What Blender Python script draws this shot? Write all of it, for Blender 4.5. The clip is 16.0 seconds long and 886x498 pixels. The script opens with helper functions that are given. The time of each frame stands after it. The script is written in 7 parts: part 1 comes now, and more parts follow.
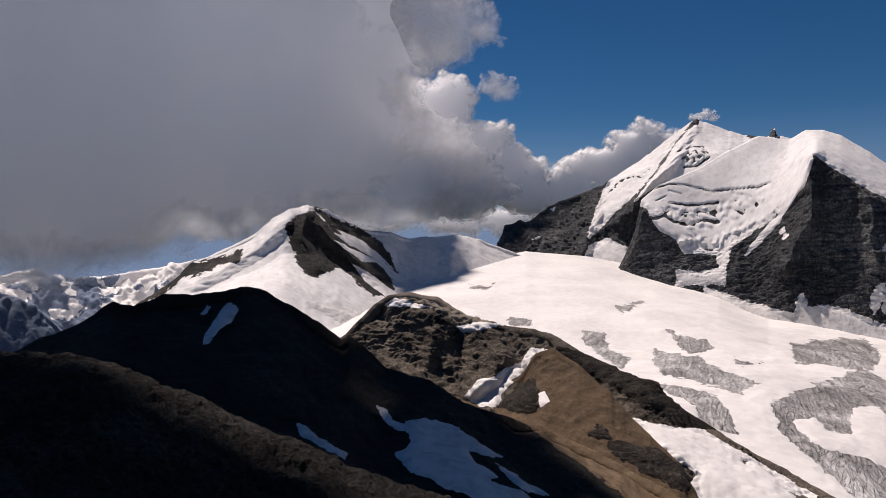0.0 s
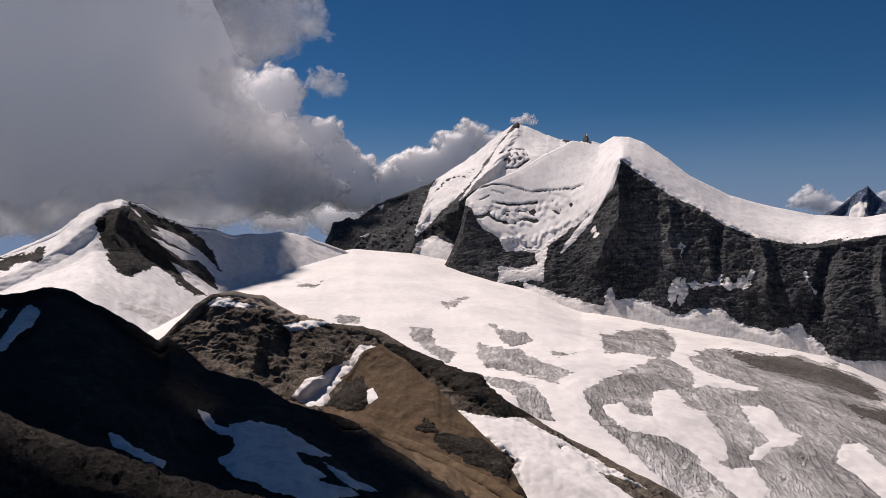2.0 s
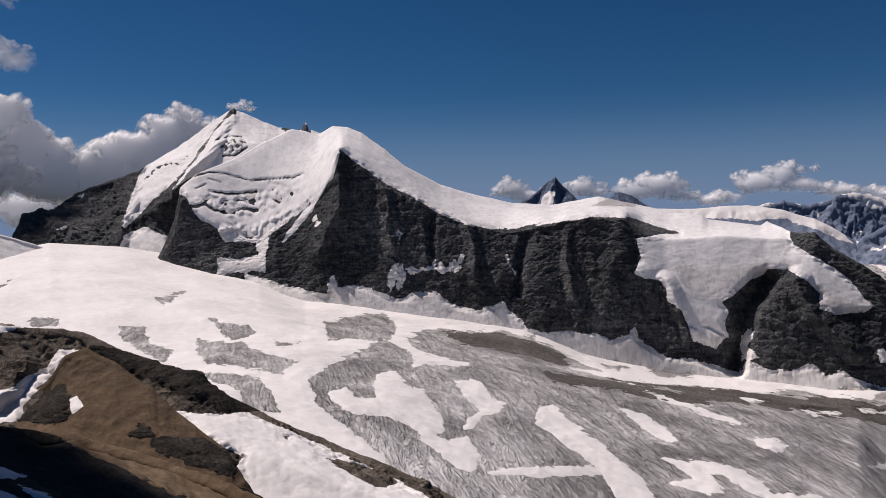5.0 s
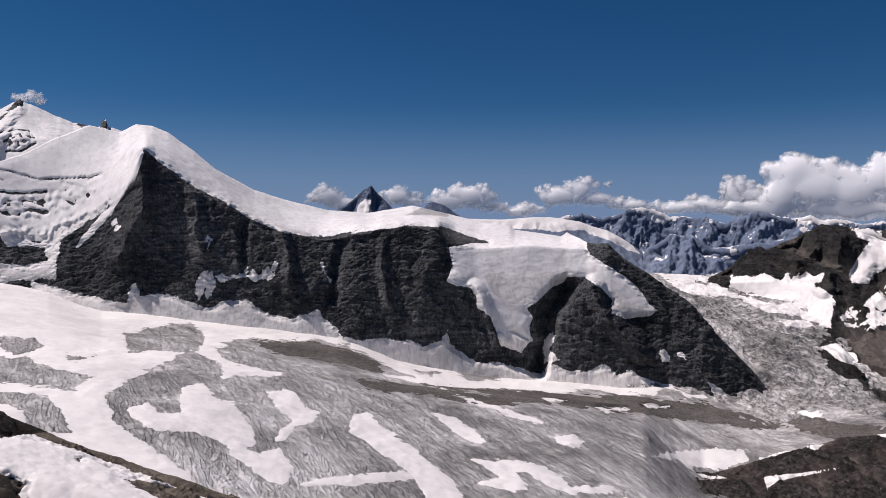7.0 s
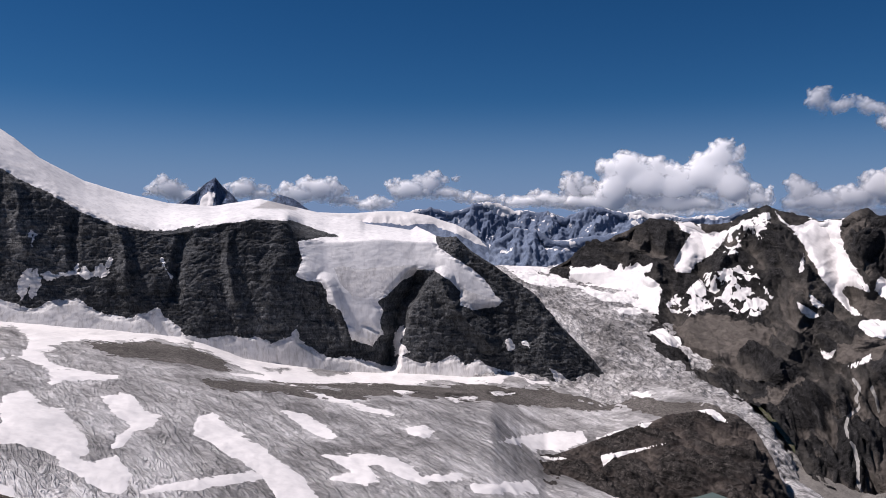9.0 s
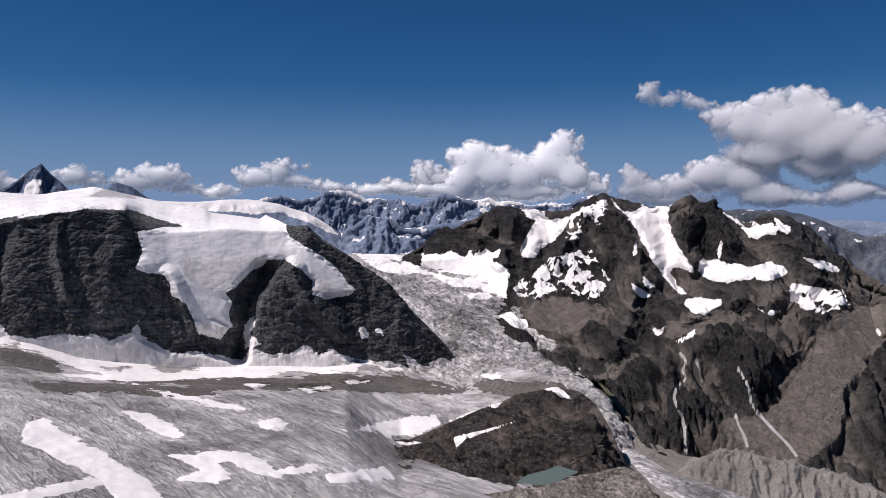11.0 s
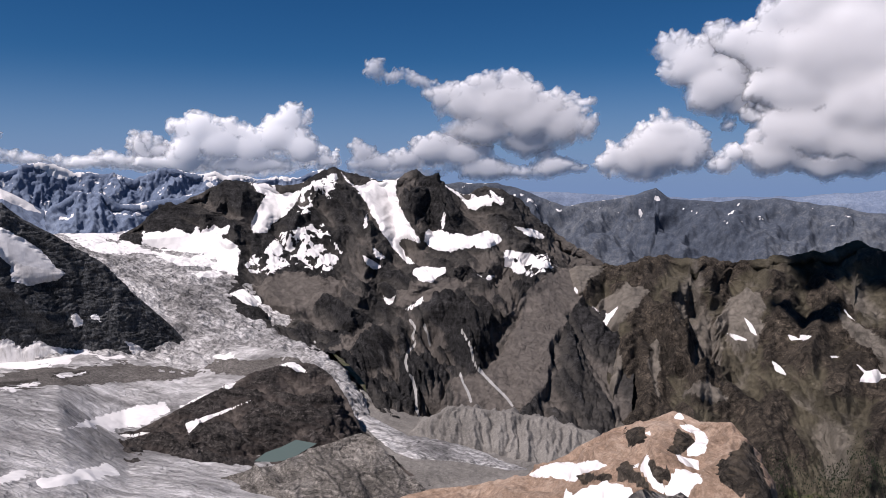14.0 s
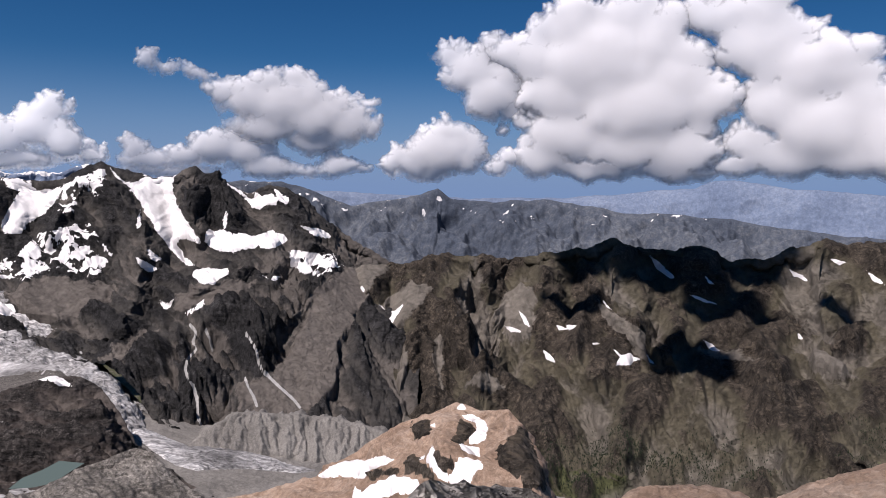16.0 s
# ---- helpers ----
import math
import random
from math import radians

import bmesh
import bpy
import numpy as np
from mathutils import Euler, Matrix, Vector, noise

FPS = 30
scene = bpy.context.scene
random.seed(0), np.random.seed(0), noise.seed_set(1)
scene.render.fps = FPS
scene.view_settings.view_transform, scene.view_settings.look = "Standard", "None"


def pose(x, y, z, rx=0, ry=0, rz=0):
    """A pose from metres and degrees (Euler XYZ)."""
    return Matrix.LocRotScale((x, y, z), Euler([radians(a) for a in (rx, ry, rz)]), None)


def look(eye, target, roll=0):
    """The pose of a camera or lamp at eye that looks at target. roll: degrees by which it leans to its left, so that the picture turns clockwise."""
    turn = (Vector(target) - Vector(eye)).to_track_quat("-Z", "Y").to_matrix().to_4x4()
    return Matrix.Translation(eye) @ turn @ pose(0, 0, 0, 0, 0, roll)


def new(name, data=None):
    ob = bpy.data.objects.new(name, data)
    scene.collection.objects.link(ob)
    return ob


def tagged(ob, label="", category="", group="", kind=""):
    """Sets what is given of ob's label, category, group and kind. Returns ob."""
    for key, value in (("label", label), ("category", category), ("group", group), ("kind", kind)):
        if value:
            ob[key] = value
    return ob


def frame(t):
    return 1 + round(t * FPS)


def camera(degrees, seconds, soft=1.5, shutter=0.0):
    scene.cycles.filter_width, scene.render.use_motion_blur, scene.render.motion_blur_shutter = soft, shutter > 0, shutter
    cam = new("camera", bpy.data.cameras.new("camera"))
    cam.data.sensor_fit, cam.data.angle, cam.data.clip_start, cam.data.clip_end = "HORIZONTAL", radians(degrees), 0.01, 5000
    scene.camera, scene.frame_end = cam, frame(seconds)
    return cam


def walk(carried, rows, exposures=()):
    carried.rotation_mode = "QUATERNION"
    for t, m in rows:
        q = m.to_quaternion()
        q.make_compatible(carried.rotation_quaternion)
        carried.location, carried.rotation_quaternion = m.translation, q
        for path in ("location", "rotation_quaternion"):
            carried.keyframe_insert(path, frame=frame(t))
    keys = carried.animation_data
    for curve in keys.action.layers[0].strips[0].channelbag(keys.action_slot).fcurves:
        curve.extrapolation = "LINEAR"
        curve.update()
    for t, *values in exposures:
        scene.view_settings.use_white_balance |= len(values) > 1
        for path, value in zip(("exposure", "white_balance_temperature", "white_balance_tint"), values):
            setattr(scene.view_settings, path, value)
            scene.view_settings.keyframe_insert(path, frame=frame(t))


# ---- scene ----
# One unit is about two metres up to the main summit; farther ranges are pulled closer, so that the whole panorama fits
# in the lens's reach.
EYE_Z = 600.0
cam = camera(60.18, 16.0, soft=0.7)

# seconds, bearing, altitude angle, roll (degrees)
PATH = [
    (0.0, -18.15, -1.29, -0.39),
    (0.5, -15.03, -1.29, -0.22),
    (1.0, -11.62, -1.32, -0.09),
    (1.5, -8.36, -1.4, -0.01),
    (2.0, -5.35, -1.53, -0.05),
    (2.5, -2.16, -1.72, -0.12),
    (3.0, 1.0, -1.94, -0.16),
    (3.5, 4.55, -2.14, -0.36),
    (4.0, 8.16, -2.31, -0.51),
    (4.5, 11.54, -2.45, -0.73),
    (5.0, 15.27, -2.48, -0.66),
    (7.5, 32.14, -1.88, 0.51),
    (8.0, 35.05, -1.94, 0.52),
    (8.5, 37.6, -2.08, 0.42),
    (9.0, 40.24, -2.33, 0.41),
    (11.5, 54.28, -3.48, 0.06),
    (12.0, 57.39, -3.85, 0.01),
    (12.5, 60.55, -4.16, -0.05),
    (13.0, 63.99, -4.46, -0.08),
    (13.5, 67.6, -4.78, -0.04),
    (14.0, 71.2, -5.1, -0.04),
    (14.5, 75.19, -5.41, 0.06),
    (15.0, 79.02, -5.61, 0.34),
    (15.5, 83.12, -5.47, 0.65),
    (16.0, 87.16, -5.04, 0.79),
]


def aim(bearing, altitude, roll):
    b, a = radians(bearing), radians(altitude)
    eye = Vector((0.0, 0.0, EYE_Z))
    return look(eye, eye + 100 * Vector((math.sin(b) * math.cos(a), math.cos(b) * math.cos(a), math.sin(a))), roll)


EXPOSURE = [(0.0, 0.0, 6900, 20), (5.0, -0.15, 6650, 20), (8.5, 0.1, 6300, 20), (12.0, 0.15, 6250, 20), (16.0, 0.3, 6300, 20)]
walk(cam, [(t, aim(b, a, r)) for t, b, a, r in PATH], EXPOSURE)

# ---------------------------------------------------------------- light
SUN_BEARING, SUN_HEIGHT = -50.0, 57.0
world = bpy.data.worlds.new("sky")
scene.world = world
world.use_nodes = True
wn = world.node_tree
sky = wn.nodes.new("ShaderNodeTexSky")
sky.sky_type, sky.sun_disc = "NISHITA", False
sky.sun_elevation, sky.sun_rotation = radians(SUN_HEIGHT), radians(SUN_BEARING)
sky.altitude, sky.air_density, sky.dust_density, sky.ozone_density = 3600.0, 1.0, 0.0, 3.0
wn.nodes["Background"].inputs["Strength"].default_value = 0.038
deep = wn.nodes.new("ShaderNodeHueSaturation")
deep.inputs["Saturation"].default_value = 1.2
tint = wn.nodes.new("ShaderNodeMix")
tint.data_type, tint.blend_type = "RGBA", "MULTIPLY"
tint.inputs["Factor"].default_value, tint.inputs["B"].default_value = 1.0, (0.85, 1.06, 1.16, 1)
wn.links.new(sky.outputs["Color"], tint.inputs["A"])
wn.links.new(tint.outputs["Result"], deep.inputs["Color"])
# haze low over the horizon
way = wn.nodes.new("ShaderNodeTexCoord")
split = wn.nodes.new("ShaderNodeSeparateXYZ")
wn.links.new(way.outputs["Generated"], split.inputs[0])
low = wn.nodes.new("ShaderNodeMapRange")
low.inputs["From Min"].default_value, low.inputs["From Max"].default_value = 0.16, -0.02
low.interpolation_type = "SMOOTHSTEP"
wn.links.new(split.outputs["Z"], low.inputs["Value"])
haze = wn.nodes.new("ShaderNodeMix")
haze.data_type = "RGBA"
haze.inputs["B"].default_value = (4.0, 6.2, 10.0, 1)
wn.links.new(low.outputs["Result"], haze.inputs["Factor"])
wn.links.new(deep.outputs["Color"], haze.inputs["A"])
wn.links.new(haze.outputs["Result"], wn.nodes["Background"].inputs["Color"])

sun = new("sun", bpy.data.lights.new("sun", "SUN"))
sun.data.energy, sun.data.angle, sun.data.color = 4.6, radians(0.5), (1.0, 0.95, 0.88)
sb, se = radians(SUN_BEARING), radians(SUN_HEIGHT)
TO_SUN = Vector((math.sin(sb) * math.cos(se), math.cos(sb) * math.cos(se), math.sin(se)))
sun.matrix_world = look(TO_SUN * 4000, (0, 0, 0))


# ---------------------------------------------------------------- materials
class Nodes:
    """A small shorthand for building node materials."""

    def __init__(self, name):
        self.mat = bpy.data.materials.new(name)
        self.mat.use_nodes = True
        self.tree = self.mat.node_tree
        self.bsdf = self.tree.nodes["Principled BSDF"]
        self.out = self.tree.nodes["Material Output"]
        self.coord = self.add("ShaderNodeTexCoord").outputs["Object"]

    def add(self, kind):
        return self.tree.nodes.new(kind)

    def link(self, a, b):
        self.tree.links.new(a, b)

    def stretch(self, x=1.0, y=1.0, z=1.0, rz=0.0):
        m = self.add("ShaderNodeMapping")
        m.inputs["Scale"].default_value = (x, y, z)
        m.inputs["Rotation"].default_value = (0, 0, radians(rz))
        self.link(self.coord, m.inputs["Vector"])
        return m.outputs["Vector"]

    def noise(self, size, detail=6.0, rough=0.6, vector=None, warp=0.0):
        n = self.add("ShaderNodeTexNoise")
        n.inputs["Scale"].default_value = 1.0 / size
        n.inputs["Detail"].default_value, n.inputs["Roughness"].default_value = detail, rough
        n.inputs["Distortion"].default_value = warp
        self.link(vector if vector else self.coord, n.inputs["Vector"])
        return n.outputs["Fac"]

    def ramp(self, fac, *stops):
        r = self.add("ShaderNodeValToRGB")
        r.color_ramp.elements[0].position, r.color_ramp.elements[1].position = stops[0][0], stops[-1][0]
        for p, _ in stops[1:-1]:
            r.color_ramp.elements.new(p)
        for el, (_, c) in zip(r.color_ramp.elements, stops):
            el.color = (*c, 1) if isinstance(c, tuple) else (c, c, c, 1)
        self.link(fac, r.inputs["Fac"])
        return r.outputs["Color"]

    def mix(self, fac, a, b, how="MIX"):
        m = self.add("ShaderNodeMix")
        m.data_type, m.blend_type = "RGBA", how
        for value, socket in ((fac, m.inputs["Factor"]), (a, m.inputs["A"]), (b, m.inputs["B"])):
            if isinstance(value, (int, float)):
                socket.default_value = value
            elif isinstance(value, tuple):
                socket.default_value = (*value, 1)
            else:
                self.link(value, socket)
        return m.outputs["Result"]

    def math(self, how, a, b=0.0):
        m = self.add("ShaderNodeMath")
        m.operation = how
        for value, socket in ((a, m.inputs[0]), (b, m.inputs[1])):
            if isinstance(value, (int, float)):
                socket.default_value = value
            else:
                self.link(value, socket)
        return m.outputs[0]

    def steep(self):
        g = self.add("ShaderNodeNewGeometry")
        s = self.add("ShaderNodeSeparateXYZ")
        self.link(g.outputs["Normal"], s.inputs[0])
        return s.outputs["Z"]

    def finish(self, colour, rough=0.9, bumps=()):
        if isinstance(colour, tuple):
            self.bsdf.inputs["Base Color"].default_value = (*colour, 1)
        else:
            self.link(colour, self.bsdf.inputs["Base Color"])
        self.bsdf.inputs["Roughness"].default_value = rough
        self.bsdf.inputs["Specular IOR Level"].default_value = 0.25
        last = None
        for height, depth in bumps:
            b = self.add("ShaderNodeBump")
            b.inputs["Strength"].default_value, b.inputs["Distance"].default_value = 1.0, depth
            self.link(height, b.inputs["Height"])
            if last:
                self.link(last, b.inputs["Normal"])
            last = b.outputs["Normal"]
        if last:
            self.link(last, self.bsdf.inputs["Normal"])
        return self.mat


def rock(name, dark, mid, light, size=60.0, strata=0.0, dip=0.0, bump=3.0, scree=None, scree_from=0.75, rough=0.92, streaks=None, fans=None, cracks=1.0):
    """Weathered rock: broad tone, beds of strata, cracks, and scree on the gentler ground."""
    n = Nodes(name)
    broad = n.noise(size * 5, 5, 0.55)
    fine = n.noise(size * 0.35, 9, 0.72)
    grain = n.noise(size * 0.08, 5, 0.75)
    tone = n.ramp(n.math("ADD", n.math("MULTIPLY", broad, 0.35), n.math("ADD", n.math("MULTIPLY", fine, 0.4), n.math("MULTIPLY", grain, 0.25))), (0.38, dark), (0.5, mid), (0.62, light))
    heights = [(fine, bump), (grain, bump * 0.6)]
    # dark crack lines, and pale ones that paint ledge highlights and dust
    for part, lean, low, high in ((0.55, 35.0, 0.42, 1.0), (0.2, -30.0, 0.5, 1.0), (0.3, 60.0, 1.7, 1.0)):
        line = n.math("ABSOLUTE", n.math("SUBTRACT", n.noise(size * part, 5, 0.6, n.stretch(1.0, 0.8, 0.38, lean), 0.7), 0.5))
        tone = n.mix(cracks, tone, n.mix(1.0, tone, n.ramp(line, (0.0, low), (0.035, high)), "MULTIPLY"))
        if cracks == 1.0:
            heights.append((n.ramp(line, (0.0, 0.0 if low < 1 else 1.0), (0.05, 1.0 if low < 1 else 0.0)), bump * part))
    if strata:
        m = n.add("ShaderNodeMapping")
        m.inputs["Rotation"].default_value = (radians(dip), radians(dip * 0.6), 0)
        m.inputs["Scale"].default_value = (0.1, 0.1, 2.6)
        n.link(n.coord, m.inputs["Vector"])
        beds = n.noise(size * 0.45, 8, 0.65, m.outputs["Vector"], 0.4)
        tone = n.mix(strata, tone, n.mix(1.0, tone, n.ramp(beds, (0.36, 0.45), (0.5, 1.0), (0.64, 1.5)), "MULTIPLY"))
        heights.append((beds, bump * 1.3))
    if streaks:
        runs = n.noise(size * 0.16, 6, 0.7, n.stretch(1.0, 1.0, 0.3), 1.0)
        tone = n.mix(n.ramp(runs, (0.54, 0.0), (0.7, 0.75)), tone, streaks)
    if fans:
        laid = n.add("ShaderNodeAttribute")
        laid.attribute_name = "wear"
        tone = n.mix(n.ramp(n.math("ADD", laid.outputs["Fac"], n.math("MULTIPLY", n.math("SUBTRACT", broad, 0.5), 1.6)), (0.45, 0.0), (0.75, 0.9)), tone, n.mix(grain, tuple(c * 0.7 for c in fans), tuple(c * 1.2 for c in fans)))
    if scree:
        grit = n.noise(size * 0.12, 6, 0.7)
        loose = n.mix(n.ramp(grit, (0.3, 0.0), (0.7, 1.0)), tuple(c * 0.8 for c in scree), tuple(c * 1.15 for c in scree))
        edge = n.math("ADD", n.steep(), n.math("MULTIPLY", n.math("SUBTRACT", broad, 0.5), 0.5))
        tone = n.mix(n.ramp(edge, (scree_from - 0.08, 0.0), (scree_from + 0.08, 1.0)), tone, loose)
    return n.finish(tone, rough, heights)


def make_snow(name, white=(0.8, 0.775, 0.755), grey=(0.64, 0.62, 0.61), size=40.0, bump=1.0, runs=0.0, streak_tone=(0.24, 0.215, 0.19)):
    n = Nodes(name)
    broad, fine = n.noise(size * 4, 5, 0.5), n.noise(size * 0.3, 7, 0.6, n.stretch(1, 1, 0.5))
    tone = n.ramp(n.math("ADD", n.math("MULTIPLY", broad, 0.6), n.math("MULTIPLY", fine, 0.4)), (0.35, grey), (0.55, white))
    if runs:
        # streaks down the slope: grit on fans and old snow, greyer flutes on steep snow
        grit = n.noise(size * 0.35, 5, 0.65, n.stretch(1.0, 1.0, 0.14), 0.5)
        tone = n.mix(n.ramp(grit, (0.48, 0.0), (0.68, runs)), tone, streak_tone)
    return n.finish(tone, 0.7, [(broad, bump * 3), (fine, bump * 0.5)])


def make_ice(name="bare_ice", pale=1.0, cleft=0.84):
    """Bare glacier ice: grey, dusty, cut by fine bent crevasses that follow its flow."""
    n = Nodes(name)
    broad = n.noise(160, 6, 0.62, warp=0.8)
    grit = n.noise(8, 8, 0.75)
    tone = n.ramp(n.math("ADD", n.math("MULTIPLY", broad, 0.75), n.math("MULTIPLY", grit, 0.25)), (0.38, tuple(c * pale for c in (0.27, 0.26, 0.253))), (0.5, tuple(c * pale for c in (0.5, 0.484, 0.474))), (0.6, tuple(c * pale for c in (0.72, 0.7, 0.69))))
    flow = n.noise(75, 5, 0.55, n.stretch(1.0, 0.16, 0.3, 62.0), 1.2)
    tone = n.mix(1.0, tone, n.ramp(flow, (0.36, 0.72), (0.5, 1.0), (0.66, 1.18)), "MULTIPLY")
    relief = [(grit, 2.0)]
    # crevasses: their shade is put into the colour as darker lines, with bumps
    for size, turn, wide in ((26.0, 35.0, 0.05), (13.0, 48.0, 0.07), (45.0, -30.0, 0.03)):
        m = n.noise(size, 4, 0.55, n.stretch(1.0, 0.3, 0.4, turn), 1.6)
        line = n.math("ABSOLUTE", n.math("SUBTRACT", m, 0.5))
        tone = n.mix(1.0, tone, n.ramp(line, (0.0, cleft), (wide, 1.0)), "MULTIPLY")
        relief.append((n.ramp(line, (0.0, 0.0), (wide, 1.0)), 1.5))
    return n.finish(tone, 0.6, relief)


SNOW = make_snow("snow")
STEEP_SNOW = make_snow("wind_packed_snow", (0.8, 0.785, 0.775), (0.6, 0.59, 0.59), 45.0, 0.7, 0.55, (0.5, 0.49, 0.49))
OLD_SNOW = make_snow("old_snow", (0.7, 0.68, 0.665), (0.5, 0.485, 0.475), 25.0, 1.0, 0.6, (0.36, 0.34, 0.33))
FAN_SNOW = make_snow("gritty_snow", (0.8, 0.78, 0.76), (0.62, 0.6, 0.58), 25.0, runs=0.5)
ICE = make_ice()
SERACS = make_ice("broken_serac_ice", 1.0, 0.62)
ROCK_WALL = rock("dark_wall_rock", (0.021, 0.024, 0.028), (0.06, 0.064, 0.069), (0.15, 0.152, 0.152), 40, 0.8, 4, 2.0, streaks=(0.13, 0.128, 0.124))
ROCK_BROWN = rock("brown_limestone", (0.036, 0.03, 0.024), (0.1, 0.083, 0.066), (0.23, 0.19, 0.15), 22, 0.8, 20, 2.5, (0.12, 0.095, 0.068), 0.93)
CRAG = rock("dark_brown_crag", (0.018, 0.015, 0.012), (0.052, 0.043, 0.035), (0.14, 0.118, 0.095), 10, 0.6, 30, 2.0)
DEBRIS = rock("dirty_ice_debris", (0.075, 0.068, 0.061), (0.13, 0.118, 0.107), (0.22, 0.203, 0.187), 20, 0.0, 0, 1.0)
PINES = Nodes("dark_conifers").finish((0.016, 0.024, 0.012), 0.9)
# near slope: colour lowered to near black for the shade on it
ROCK_STONY_SHADED = rock("shaded_stony_shale", (0.006, 0.005, 0.004), (0.022, 0.018, 0.0145), (0.085, 0.07, 0.056), 4, 0.3, 15, 0.4)
# lighter tan copy of the near ridge, for its sunlit strip
ROCK_SUNLIT = rock("sunlit_tan_slope", (0.075, 0.048, 0.026), (0.125, 0.083, 0.047), (0.185, 0.13, 0.08), 30, 0.3, 20, 0.3, cracks=0.25)
GRAVEL_TAN = rock("tan_gravel", (0.15, 0.125, 0.1), (0.22, 0.185, 0.15), (0.3, 0.255, 0.21), 14, 0.0, 0, 0.4, cracks=0.1)
STREAM = rock("pale_stream_bed", (0.22, 0.215, 0.2), (0.32, 0.31, 0.295), (0.46, 0.45, 0.43), 12, 0.0, 0, 0.4, cracks=0.1)
ROCK_RUST = rock("rust_brown_scree", (0.05, 0.031, 0.017), (0.085, 0.055, 0.031), (0.125, 0.085, 0.052), 30, 0.3, 20, 0.3, cracks=0.25)
# near ridge: cloud shadow darkened into the shale colour
ROCK_SHADED = rock("shaded_shale", (0.008, 0.0065, 0.0055), (0.02, 0.016, 0.013), (0.05, 0.042, 0.034), 12, 0.5, 15, 1.0)


def make_flank(name, earth, crag, scree, grass=None, lean=25.0, unit=1.0, beds=0.0):
    """An open mountain flank: bare ribs and crags with thin pale lines for ledge highlights and dust, smooth fans of
    scree in the hollows and, low down, thin grass.
    """
    n = Nodes(name)
    broad, mid, fine, grain = n.noise(420 * unit, 6, 0.6, warp=0.5), n.noise(90 * unit, 7, 0.65), n.noise(18 * unit, 7, 0.7), n.noise(5 * unit, 5, 0.7)
    mottle = n.math("ADD", n.math("MULTIPLY", mid, 0.4), n.math("ADD", n.math("MULTIPLY", fine, 0.4), n.math("MULTIPLY", grain, 0.2)))

    def mark(which, low, high, how=1.0):
        a = n.add("ShaderNodeAttribute")
        a.attribute_name = which
        edge = n.math("ADD", n.math("MULTIPLY", a.outputs["Fac"], how), n.math("MULTIPLY", n.math("SUBTRACT", fine, 0.5), 0.7))
        return n.ramp(n.math("ADD", edge, n.math("MULTIPLY", n.math("SUBTRACT", mid, 0.5), 0.5)), (low, 0.0), (high, 1.0))

    def shades(colour, ratio=2.4):
        return n.ramp(mottle, (0.38, tuple(c / ratio for c in colour)), (0.5, colour), (0.63, tuple(c * ratio * 0.8 for c in colour)))

    tone = shades(earth, 1.8)
    if grass:
        s = n.add("ShaderNodeSeparateXYZ")
        n.link(n.coord, s.inputs[0])
        low = n.math("ADD", n.math("MULTIPLY", s.outputs["Z"], -0.0016), n.math("MULTIPLY", n.math("SUBTRACT", broad, 0.5), 1.6))
        tone = n.mix(n.ramp(low, (-0.75, 0.0), (-0.05, 0.9)), tone, shades(grass, 1.7))
    # bare rock: dark clefts, and ledge highlights and dust painted as pale lines along the bedding
    rock_tone, heights = shades(crag, 2.8), [(fine, 1.5 * unit), (grain, 0.5 * unit)]
    for size, turn, squeeze, value, wide in ((40.0, lean, 0.5, 0.4, 0.04), (16.0, lean + 12, 0.6, 0.5, 0.04), (24.0, lean - 8, 0.5, 2.3, 0.025)):
        line = n.math("ABSOLUTE", n.math("SUBTRACT", n.noise(size * unit, 4, 0.6, n.stretch(1.0, 0.8, squeeze * 2, turn), 0.8), 0.5))
        rock_tone = n.mix(1.0, rock_tone, n.ramp(line, (0.0, value), (wide, 1.0)), "MULTIPLY")
        heights.append((n.ramp(line, (0.0, 0.0 if value < 1 else 1.0), (wide * 1.5, 1.0 if value < 1 else 0.0)), size * 0.05 * unit))
    if beds:
        m = n.add("ShaderNodeMapping")
        m.inputs["Rotation"].default_value, m.inputs["Scale"].default_value = (radians(9), radians(6), 0), (0.1, 0.1, 2.2)
        n.link(n.coord, m.inputs["Vector"])
        layer = n.noise(22 * unit, 7, 0.65, m.outputs["Vector"], 0.4)
        rock_tone = n.mix(beds, rock_tone, n.mix(1.0, rock_tone, n.ramp(layer, (0.36, 0.4), (0.5, 1.0), (0.64, 1.8)), "MULTIPLY"))
        heights.append((layer, 3.0 * unit))
    tone = n.mix(mark("wear", -0.05, 0.35, -1.0), tone, rock_tone)
    tone = n.mix(mark("crag", -0.1, 0.15), tone, rock_tone)
    # scree in the hollows and on the fans, with runnels
    runs = n.noise(24 * unit, 5, 0.6, n.stretch(1.0, 1.0, 0.25), 0.8)
    loose = n.mix(1.0, shades(scree, 1.3), n.ramp(runs, (0.35, 0.8), (0.65, 1.2)), "MULTIPLY")
    tone = n.mix(n.mix(1.0, mark("wear", 0.3, 0.75), (0.75, 0.75, 0.75), "MULTIPLY"), tone, loose)
    tone = n.mix(mark("scree", -0.12, 0.12), tone, loose)
    return n.finish(tone, 0.95, heights)


